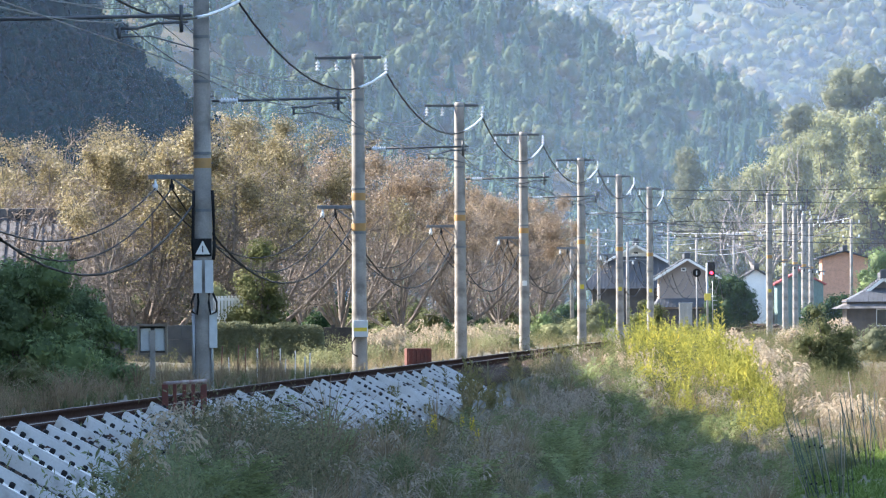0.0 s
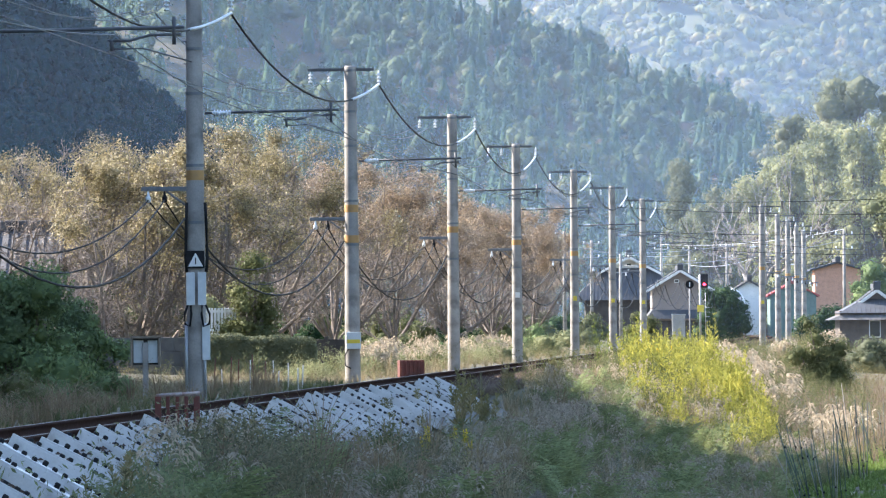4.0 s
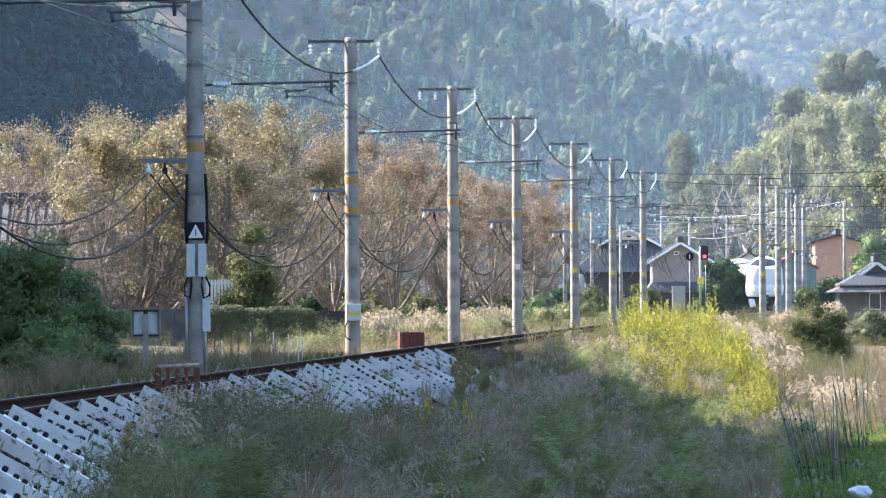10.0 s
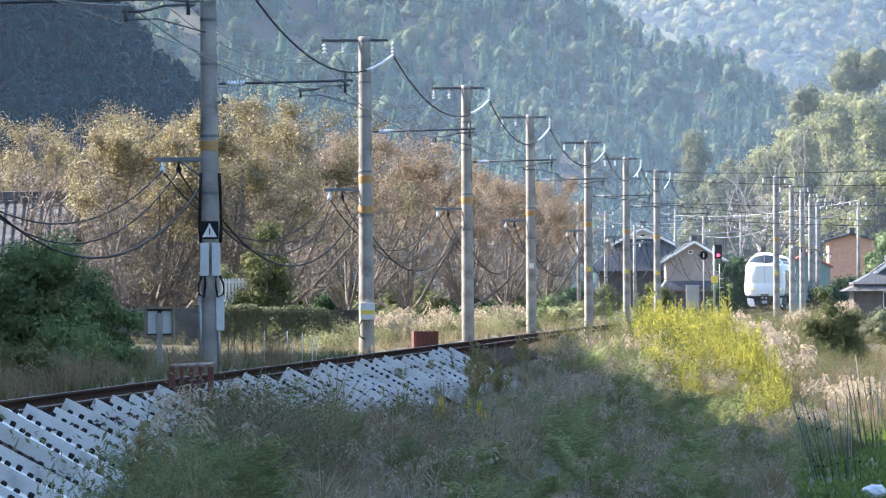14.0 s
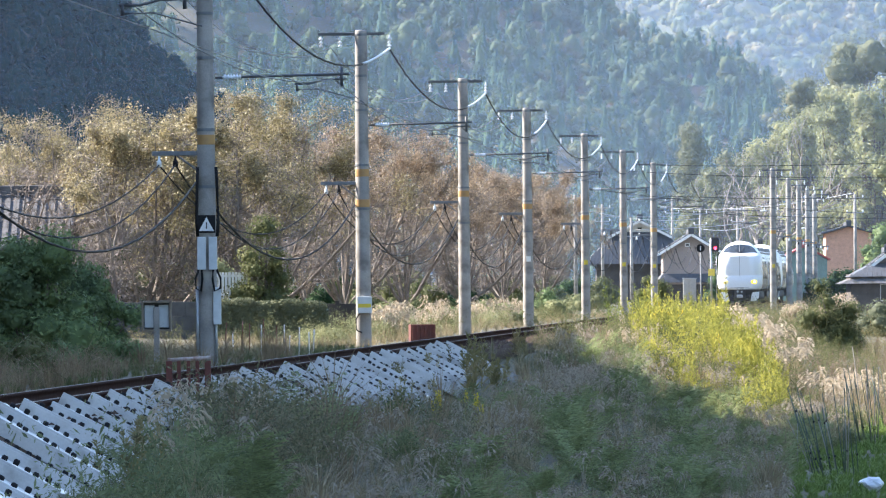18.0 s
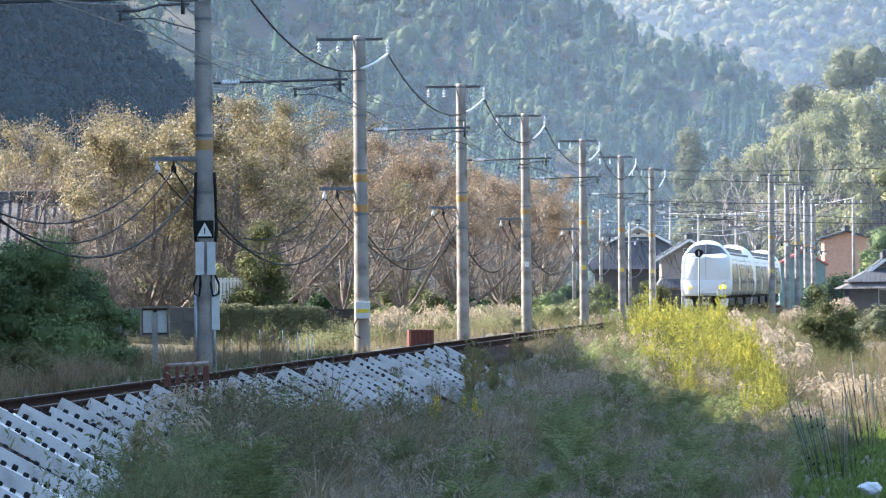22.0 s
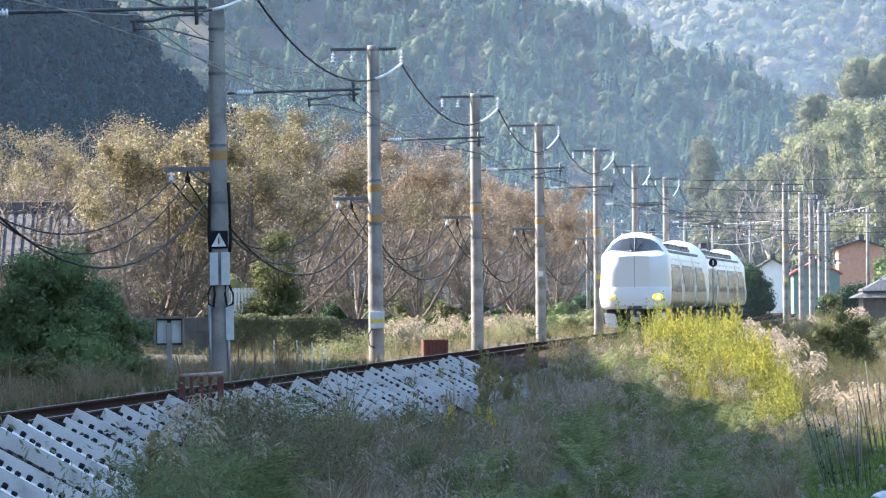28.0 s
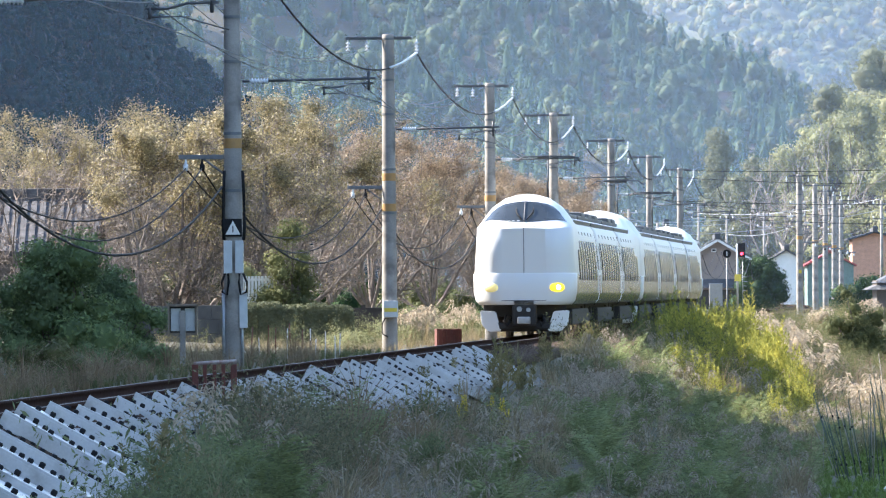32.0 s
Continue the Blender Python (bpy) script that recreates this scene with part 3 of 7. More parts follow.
def make_car(nose):
    ends = "end" if nose else "middle"
    car = tagged(new("train_car"), "white express train car with dark windows and a rounded driver's cab" if nose else "white express train car with dark window band and cream lower side", "train", "cars of the express train")
    fine = [0, 0.03, 0.08, 0.16, 0.28, 0.45, 0.62, 0.8, 1.0, 1.2, 1.45, 1.75, 2.1, 2.6, 3.1, 3.7, 4.3, 4.8, 6]
    steps = (fine if nose else [0, 2, 4, 6]) + [8, 10, 12, 14, 16, 18, CAR_L - 0.25]
    bm, rows = shell(nose, 0, CAR_L, steps)
    for r, flip in ((rows[0], False), (rows[-1], True)):
        bm.faces.new(r if flip else r[::-1])
    part("body", bm, TRAIN_WHITE, car)
    # lower side below the windows
    bm, _ = shell(nose, 1.45 if nose else 0, CAR_L, steps, 0.7, 1.7, 0.004)
    part("lower_panel", bm, TRAIN_CREAM, car, "cream lower side panel")
    # roof walk
    bm = bmesh.new()
    y0 = 5.2 if nose else 0.4
    box(bm, (1.5, CAR_L - y0 - 0.8, 0.14), (0, (y0 + CAR_L - 0.6) / 2, 3.46), 0.05)
    part("roof_deck", bm, TRAIN_ROOF, car)
    for y in ((8.5, 13.0) if nose else (4.5, 10.5, 16)):
        bm = bmesh.new()
        box(bm, (1.5, 2.4, 0.26), (0, y, 3.53), 0.1)
        part("air_conditioner", bm, TRAIN_ROOF, car, "grey roof unit")
    for s in (-1, 1):
        bm = bmesh.new()
        box(bm, (0.05, CAR_L - y0 - 0.5, 0.12), (s * 1.1, (y0 + CAR_L) / 2, 3.24), 0.01)
        part("gutter", bm, DARK_STEEL, car)
        # windows with pillars between, and doors
        n = 8
        a, b = (3.6, CAR_L - 2.1) if nose else (1.9, CAR_L - 1.9)
        w = (b - a) / n
        for i in range(n):
            part("window", side_panel(s, a + w * i + 0.035, a + w * (i + 1) - 0.035, 1.58, 2.70), TRAIN_GLASS, car)
        for y in ([CAR_L - 1.2] if nose else [1.0, CAR_L - 1.0]):
            door = part("door", side_panel(s, y - 0.45, y + 0.45, 1.0, 2.95, 0.006, 8), TRAIN_WHITE, car, "white sliding door")
            part("door_window", side_panel(s, y - 0.2, y + 0.2, 1.9, 2.6, 0.014), TRAIN_GLASS, door)
        for k in range(6):
            y = a + (b - a) * (k + 0.5) / 6
            part("side_lamp", side_panel(s, y - 0.1, y + 0.1, 2.86, 2.96, 0.012, 1), DARK_STEEL, car)
        part("end_seal", side_panel(s, CAR_L - 0.33, CAR_L - 0.25, 0.85, 3.0, 0.004, 8), BLACK, car)
    # underframe and bogies
    bm = bmesh.new()
    box(bm, (2.4, CAR_L - 7.6, 0.45), (0, CAR_L / 2, 0.55), 0.06)
    box(bm, (1.9, CAR_L - (1.6 if nose else 0.4), 0.12), (0, CAR_L / 2 + (0.4 if nose else 0), 0.83))
    part("underframe", bm, UNDER, car)
    for y in (3.3, CAR_L - 3.3):
        bm = bmesh.new()
        for s in (-1, 1):
            box(bm, (0.16, 3.0, 0.22), (s * 0.92, y, 0.52), 0.04)
            box(bm, (0.2, 0.5, 0.3), (s * 0.92, y, 0.68), 0.05)
        box(bm, (1.8, 0.5, 0.2), (0, y, 0.56), 0.03)
        bogie = part("bogie", bm, UNDER, car)
        for yy in (-1.05, 1.05):
            bm = bmesh.new()
            for s in (-1, 1):
                q = Matrix.Translation((s * 0.535, y + yy, 0.43)) @ Euler((0, radians(90), 0)).to_matrix().to_4x4()
                spun(bm, [(0.2, -0.05), (0.43, -0.06), (0.43, 0.05), (0.2, 0.06)], 20, q)
            rod(bm, (-0.6, y + yy, 0.43), (0.6, y + yy, 0.43), 0.07)
            part("wheelset", bm, DARK_STEEL, bogie, "steel wheels on an axle")
    if nose:
        # windscreen wraps round the cab's skin
        def screen(u, v):
            half = 1.17 - 0.40 * v ** 1.15
            x = half * u
            y = (0.40 + 0.55 * u * u) * (1 - v) + (1.42 + 0.12 * u * u) * v
            return Vector((x, y - 0.008, skin_z(x, y) + 0.014))
        bm = bmesh.new()
        grid = [[bm.verts.new(screen(j / 10 - 1, i / 10)) for j in range(21)] for i in range(11)]
        for r0, r1 in zip(grid, grid[1:]):
            for j in range(20):
                bm.faces.new((r0[j], r0[j + 1], r1[j + 1], r1[j])).smooth = True
        part("windscreen", bm, TRAIN_GLASS, car, "dark curved cab windscreen")
        bm = bmesh.new()
        tube(bm, [screen(0, i / 6) + Vector((0, 0, 0.012)) for i in range(7)], 0.022)
        part("screen_pillar", bm, DARK_STEEL, car)
        for k in (-1, 1):
            bm = bmesh.new()
            tube(bm, [screen(k * 0.06, 0.06) + Vector((0, -0.02, 0.03)), screen(k * 0.22, 0.4) + Vector((0, -0.02, 0.03)), screen(k * 0.26, 0.62) + Vector((0, -0.01, 0.03))], 0.016)
            part("wiper", bm, BLACK, car)
        # joints of the front door and the fold of the bumper below it
        for x, z0, z1 in ((-0.66, 1.62, 3.02), (0.0, 1.7, 3.1), (0.62, 1.62, 3.02)):
            bm = bmesh.new()
            box(bm, (0.016, 0.02, z1 - z0), (x, 0.001 + 0.03 * (abs(x) > 0.5), (z0 + z1) / 2), 0.003)
            part("panel_joint", bm, DARK_STEEL, car)
        for x0, x1, z in ((0.0, 0.62, 3.06), (-0.62, 0.62, 1.02)):
            bm = bmesh.new()
            box(bm, (x1 - x0, 0.02, 0.014), ((x0 + x1) / 2, -0.032 if z < 2 else 0.002, z), 0.003)
            part("panel_joint", bm, DARK_STEEL, car)
        bm, rows = shell(True, 0, 1.2, steps, 0.9, 1.6, 0.03)
        lip = rows[0]
        for i in range(3):
            bm.faces.new((lip[i], lip[-1 - i], lip[-2 - i], lip[i + 1])).smooth = True
        edge = [e for e in bm.edges if len(e.link_faces) == 1]
        rim = bmesh.ops.extrude_edge_only(bm, edges=edge)["geom"]
        for q in rim:
            if isinstance(q, bmesh.types.BMVert):
                q.co = Vector((q.co.x * 0.965, q.co.y + 0.04, q.co.z + (0.04 if q.co.z > 1.5 else 0.0)))
        bmesh.ops.recalc_face_normals(bm, faces=bm.faces)
        part("bumper", bm, TRAIN_WHITE, car, "white bulging lower front")
        for s in (-1, 1):
            seat = Matrix.Translation((s * 0.93, 0.06, 1.38)) @ Euler((radians(90), 0, radians(s * 30))).to_matrix().to_4x4() @ pose(0, 0, 0, 180)
            bm = bmesh.new()
            spun(bm, [(0.02, -0.05), (0.15, -0.04), (0.185, 0.02), (0.185, 0.06)], 18, seat @ Matrix.Diagonal((1.25, 0.78, 1, 1)))
            unit = part("headlight", bm, LAMP if s > 0 else DIM_LAMP, car, "lit yellow headlight")
            if s > 0:
                bm = bmesh.new()
                spun(bm, [(0.02, -0.075), (0.07, -0.065), (0.08, -0.03)], 14, seat)
                part("bulb", bm, LAMP_CORE, unit)
            bm = bmesh.new()
            outline = [(1.24, 0.75), (0.80, 0.72), (0.64, 0.17), (1.0, 0.16), (1.2, 0.36)]
            f0 = [bm.verts.new((s * x, 0.30 * x - 0.02, z)) for x, z in outline]
            f1 = [bm.verts.new((s * x, 0.12 + 0.30 * x - 0.02, z)) for x, z in outline]
            bm.faces.new(f0)
            bm.faces.new(f1[::-1])
            for i in range(5):
                bm.faces.new((f0[i], f1[i], f1[(i + 1) % 5], f0[(i + 1) % 5]))
            bmesh.ops.recalc_face_normals(bm, faces=bm.faces)
            bmesh.ops.bevel(bm, geom=bm.edges[:], offset=0.03, segments=2, affect="EDGES")
            part("skirt_plate", bm, TRAIN_WHITE, car)
            bm = bmesh.new()
            tube(bm, [(s * 0.5, 0.2, 0.62), (s * 0.56, 0.1, 0.45), (s * 0.48, 0.1, 0.3), (s * 0.4, 0.2, 0.5)], 0.03)
            part("brake_hose", bm, BLACK, car)
        bm = bmesh.new()
        box(bm, (0.68, 0.5, 0.78), (0, 0.22, 0.7), 0.06)
        box(bm, (1.5, 0.2, 0.2), (0, 0.3, 0.32), 0.04)
        part("coupler_recess", bm, UNDER, car)
        bm = bmesh.new()
        box(bm, (2.3, 0.1, 0.34), (0, 0.5, 0.74), 0.03)
        box(bm, (1.5, 0.1, 0.22), (0, 0.36, 0.27), 0.04)
        part("front_valance", bm, UNDER, car, "black valance behind the coupler")
        bm = bmesh.new()
        box(bm, (0.36, 0.4, 0.2), (0, -0.08, 0.47), 0.04)
        part("coupler", bm, STEEL, car, "pale grey steel coupler")
        bm = bmesh.new()
        rod(bm, (-0.13, -0.1, 0.78), (-0.13, 0.1, 0.78), 0.075)
        rod(bm, (0.12, -0.1, 0.76), (0.12, 0.1, 0.76), 0.06)
        part("air_socket", bm, STEEL, car)
        for x in (-0.42, -0.3, -0.16):
            bm = bmesh.new()
            box(bm, (0.07, 0.03, 0.05), (x, 0.42, skin_z(x, 0.42) + 0.03), 0.01)
            part("cab_display", bm, WHITE_PAINT, car)
    return car


def add_pantograph(car, y, spread=1.25):
    bm = bmesh.new()
    rod(bm, (0, y + 0.5, 3.66), (0, y - 0.55, 4.35), 0.03)
    rod(bm, (0, y - 0.55, 4.35), (0, y + 0.25, 5.2), 0.025)
    rod(bm, (-0.3, y + 0.25, 5.2), (0.3, y + 0.25, 5.2), 0.025)
    pan = part("pantograph", bm, DARK_STEEL, car, "raised single-arm pantograph")
    bm = bmesh.new()
    tube(bm, [(-0.95, y + 0.25, 5.1), (-0.75, y + 0.25, 5.24), (0, y + 0.25, 5.26), (0.75, y + 0.25, 5.24), (0.95, y + 0.25, 5.1)], 0.03)
    part("contact_strip", bm, DARK_STEEL, pan)
    for s in (-0.35, 0.35):
        bm = bmesh.new()
        spun(bm, [(0.05, 0), (0.09, 0.05), (0.05, 0.09), (0.09, 0.13), (0.05, 0.18)], 10, Matrix.Translation((s, y + 0.5, 3.56)))
        part("insulator", bm, PORCELAIN, pan)


END_CAR = make_car(True)
END_CAR_PAN = copy_thing(END_CAR, Matrix())
add_pantograph(END_CAR_PAN, CAR_L - 3.0)
MID_CAR = make_car(False)
MID_CAR_PAN = copy_thing(MID_CAR, Matrix())
add_pantograph(MID_CAR_PAN, CAR_L - 3.0)
TRAIN = [  # car, whether it runs backwards
    (END_CAR_PAN, False), (MID_CAR, False), (END_CAR, True), (copy_thing(END_CAR_PAN, Matrix()), False),
    (copy_thing(MID_CAR, Matrix()), False), (MID_CAR_PAN, False), (copy_thing(END_CAR, Matrix()), True)]


def front_at(t):
    """Where the train's front is along the line at t seconds."""
    if t >= 12.5:
        return 757.1 - 1.2754 * t - 0.42021 * t * t - 8.607e-4 * t ** 3
    return 674.0 + (12.5 - t) * 13.0


def motions():
    times = [0.5 * i for i in range(65)]
    for k, (car, backwards) in enumerate(TRAIN):
        rows = []
        for t in times:
            d0 = front_at(t) + k * (CAR_L + 0.35)
            d1 = d0 + CAR_L
            a, b = Vector((track_x(d0), d0, 0)), Vector((track_x(d1), d1, 0))
            turn = math.degrees(math.atan2(-(b.x - a.x), b.y - a.y))
            rows.append((t, pose(b.x, b.y, 0.0, 0, 0, turn + 180) if backwards else pose(a.x, a.y, 0.0, 0, 0, turn)))
        walk(car, rows)


# ---- plants ----
def quads(centres, along, across):
    """Flat four-cornered leaves: centre, half length vector, half width vector."""
    c, u, w = (np.asarray(v, float) for v in (centres, along, across))
    v = np.stack([c - u, c + w, c + u, c - w], 1).reshape(-1, 3)
    return v, np.arange(len(v)).reshape(-1, 4)


def rand_dirs(n, rnd, up=0.0):
    v = rnd.normal(size=(n, 3))
    v[:, 2] += up
    return v / np.linalg.norm(v, axis=1, keepdims=True)


def leaves_at(c, rnd, size, droop=0.0, thin=0.5):
    n = len(c)
    u = rand_dirs(n, rnd)
    u[:, 2] -= droop
    w = np.cross(u, rand_dirs(n, rnd))
    w /= np.linalg.norm(w, axis=1, keepdims=True) + 1e-9
    s = size * rnd.uniform(0.6, 1.4, (n, 1))
    return quads(c, u * s, w * s * thin)


def leaves_on(c, out, rnd, size, tilt=0.6, thin=0.5, hang=0.0):
    """Leaves that lie on a rounded mass: out is the mass's outward direction at each leaf."""
    n = len(c)
    nn = out / (np.linalg.norm(out, axis=1, keepdims=True) + 1e-9) + rand_dirs(n, rnd) * tilt
    nn /= np.linalg.norm(nn, axis=1, keepdims=True) + 1e-9
    u = np.cross(nn, rand_dirs(n, rnd) + (0, 0, 1e-3)) if not hang else np.tile((0.0, 0.0, -1.0), (n, 1)) * hang + rand_dirs(n, rnd)
    u -= nn * (u * nn).sum(1, keepdims=True)
    u /= np.linalg.norm(u, axis=1, keepdims=True) + 1e-9
    w = np.cross(nn, u)
    s = size * rnd.uniform(0.6, 1.4, (n, 1))
    return quads(c, u * s, w * s * thin)


def joined(parts):
    """Joins (verts, faces) pairs of one face size."""
    vs, fs, at = [], [], 0
    for v, f in parts:
        vs.append(v)
        fs.append(np.asarray(f) + at)
        at += len(v)
    return np.concatenate(vs), np.concatenate(fs)


def limb(a, b, r1, r2, sides=5):
    a, b = np.asarray(a, float), np.asarray(b, float)
    d = (b - a) / (np.linalg.norm(b - a) + 1e-9)
    s = np.cross(d, (0.3, 0.5, 0.8))
    s /= np.linalg.norm(s)
    u = np.cross(d, s)
    ang = np.arange(sides) * 2 * np.pi / sides
    ring = np.cos(ang)[:, None] * s + np.sin(ang)[:, None] * u
    v = np.concatenate([a + ring * r1, b + ring * r2])
    f = [(i, (i + 1) % sides, sides + (i + 1) % sides, sides + i) for i in range(sides)]
    return v, f


def scatter(templates, places, turns, scales, pick):
    """Many copies of small plants, as one mesh: templates are (verts, faces, material index per face)."""
    vs, fs, ms, at = [], [], [], 0
    for k, (tv, tf, tm) in enumerate(templates):
        sel = np.nonzero(pick == k)[0]
        if not len(sel):
            continue
        c, s = np.cos(turns[sel]), np.sin(turns[sel])
        sc = scales[sel]
        x = (tv[None, :, 0] * c[:, None] - tv[None, :, 1] * s[:, None]) * sc[:, None, 0]
        y = (tv[None, :, 0] * s[:, None] + tv[None, :, 1] * c[:, None]) * sc[:, None, 0]
        z = tv[None, :, 2] * sc[:, None, 1]
        v = np.stack([x, y, z], -1) + places[sel][:, None, :]
        vs.append(v.reshape(-1, 3))
        fs.append((tf[None] + (np.arange(len(sel)) * len(tv))[:, None, None] + at).reshape(-1, tf.shape[1]))
        ms.append(np.tile(tm, len(sel)))
        at += len(sel) * len(tv)
    return np.concatenate(vs), np.concatenate(fs), np.concatenate(ms)


def grow(rnd, height, spread, levels=3, trunk=0.16, fork=(0.06, 0.16), vase=True):
    """A branching tree of tapering limbs: returns the limbs' mesh and the twig ends."""
    limbs, tips = [], []

    def go(p, d, length, r, level):
        q = p + d * length
        mid = p + d * length * 0.5 + rnd.normal(size=3) * length * 0.06
        sides = 6 if level > 2 else 3
        limbs.append(limb(p, mid, r, r * 0.82, sides))
        limbs.append(limb(mid, q, r * 0.82, r * 0.62, sides))
        if level == 0:
            tips.append(q)
            tips.append(mid)
            return
        if level <= 2:
            tips.append(q)
        for k in range(rnd.integers(3, 5) if level > 1 else 3):
            nd = d * (0.75 if vase else 0.5) + rnd.normal(size=3) * 0.5 * np.array((1, 1, 0.45)) + np.array((0, 0, 0.12))
            nd /= np.linalg.norm(nd)
            start = p + (q - p) * rnd.uniform(0.55, 1.0)
            go(start, nd, length * rnd.uniform(0.55, 0.8), max(0.012, r * 0.55), level - 1)

    base = height * rnd.uniform(*fork)
    limbs.append(limb((0, 0, -0.2), (0.05, 0.02, base), trunk * 1.25, trunk))
    for k in range(rnd.integers(6, 8)):
        a = rnd.uniform(0, 2 * np.pi)
        lean = rnd.uniform(0.25, 1.6) * spread
        d = np.array((math.cos(a) * lean, math.sin(a) * lean, 1.0))
        d /= np.linalg.norm(d)
        go(np.array((0.05, 0.02, base)), d, height * rnd.uniform(0.2, 0.34), trunk * 0.55, levels)
    v, f = joined(limbs)
    tips = np.array(tips)
    k = height / max(tips[:, 2].max(), 0.1) * 0.97
    return v * k, np.asarray(f), tips * k


CHERRY_LEAF = foliage("autumn_cherry_leaf", [(0.065, 0.056, 0.032), (0.175, 0.15, 0.077), (0.32, 0.27, 0.143), (0.54, 0.455, 0.25)], 0.3, 0.4, 0.9, 0.5)
CHERRY_BROWN = foliage("late_cherry_leaf", [(0.095, 0.07, 0.05), (0.23, 0.172, 0.115), (0.36, 0.275, 0.185), (0.54, 0.43, 0.295)], 0.3, 0.4, 0.9, 0.5)
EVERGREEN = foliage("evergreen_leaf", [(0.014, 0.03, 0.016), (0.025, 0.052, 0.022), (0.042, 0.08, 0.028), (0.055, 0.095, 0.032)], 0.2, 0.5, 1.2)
LUSH = foliage("lush_shrub_leaf", [(0.07, 0.095, 0.055), (0.12, 0.165, 0.08), (0.18, 0.245, 0.105), (0.27, 0.325, 0.14)], 0.3, 0.6, 0.8)
OLIVE_LEAF = foliage("olive_leaf", [(0.065, 0.08, 0.04), (0.105, 0.12, 0.055), (0.15, 0.16, 0.07), (0.21, 0.205, 0.10)], 0.35, 0.6, 0.8)
DEEP_OLIVE = foliage("deep_olive_leaf", [(0.035, 0.05, 0.028), (0.06, 0.08, 0.04), (0.1, 0.12, 0.052), (0.16, 0.17, 0.075)], 0.3, 0.5, 0.8)
GREY_LEAF = foliage("grey_green_leaf", [(0.085, 0.10, 0.068), (0.14, 0.155, 0.095), (0.19, 0.2, 0.12), (0.26, 0.25, 0.155)], 0.3, 0.7, 0.25)
BAMBOO_LEAF = foliage("bamboo_leaf", [(0.13, 0.145, 0.08), (0.215, 0.23, 0.12), (0.31, 0.315, 0.165), (0.41, 0.39, 0.22)], 0.4, 0.7, 0.22)
CEDAR = foliage("cedar_needles", [(0.013, 0.042, 0.035), (0.026, 0.068, 0.046), (0.046, 0.094, 0.053), (0.08, 0.126, 0.06)], 0.1, 0.85, 0.16)
HILL_LEAF = foliage("hillside_leaf", [(0.03, 0.058, 0.034), (0.052, 0.085, 0.045), (0.085, 0.115, 0.057), (0.14, 0.135, 0.075)], 0.2, 0.8, 0.12)
FAR_LEAF = foliage("far_leaf", [(0.06, 0.09, 0.045), (0.115, 0.135, 0.055), (0.19, 0.18, 0.075), (0.25, 0.195, 0.1)], 0.2, 0.8, 0.07)
# The left hill's shade and blue haze are put into these leaf tones.
SHADE_LEAF = foliage("shade_toned_leaf", [(0.002, 0.017, 0.023), (0.003, 0.023, 0.027), (0.005, 0.031, 0.032)], 0.05, 0.7, 0.15, 0.02)
WEED_GREEN = foliage("weed_green", [(0.085, 0.076, 0.042), (0.165, 0.152, 0.072), (0.235, 0.208, 0.095), (0.37, 0.295, 0.18)], 0.35, 0.75, 1.1)
WEED_DRY = foliage("dry_weed", [(0.165, 0.135, 0.085), (0.25, 0.205, 0.128), (0.35, 0.295, 0.188), (0.22, 0.2, 0.11)], 0.35, 0.5, 0.3)
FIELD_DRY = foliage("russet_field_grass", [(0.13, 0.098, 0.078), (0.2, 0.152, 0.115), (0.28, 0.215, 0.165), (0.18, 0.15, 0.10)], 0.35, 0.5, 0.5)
GOLD_STALK = foliage("goldenrod_leaf", [(0.12, 0.14, 0.045), (0.31, 0.31, 0.07), (0.56, 0.5, 0.1)], 0.5, 0.6, 0.9)
SPIRE_LEAF = foliage("green_spire_leaf", [(0.12, 0.15, 0.045), (0.2, 0.235, 0.06), (0.3, 0.32, 0.085)], 0.45, 0.5, 0.4)
GOLD_BLOOM = foliage("goldenrod_bloom", [(0.75, 0.52, 0.03), (0.8, 0.6, 0.04), (0.62, 0.5, 0.05)], 0.4)
PLUME = foliage("pampas_plume", [(0.4, 0.33, 0.235), (0.5, 0.43, 0.33), (0.34, 0.27, 0.19)], 0.5)
MOWN = foliage("field_grass", [(0.09, 0.14, 0.035), (0.15, 0.22, 0.055), (0.21, 0.28, 0.08)], 0.35, 0.5, 0.5)


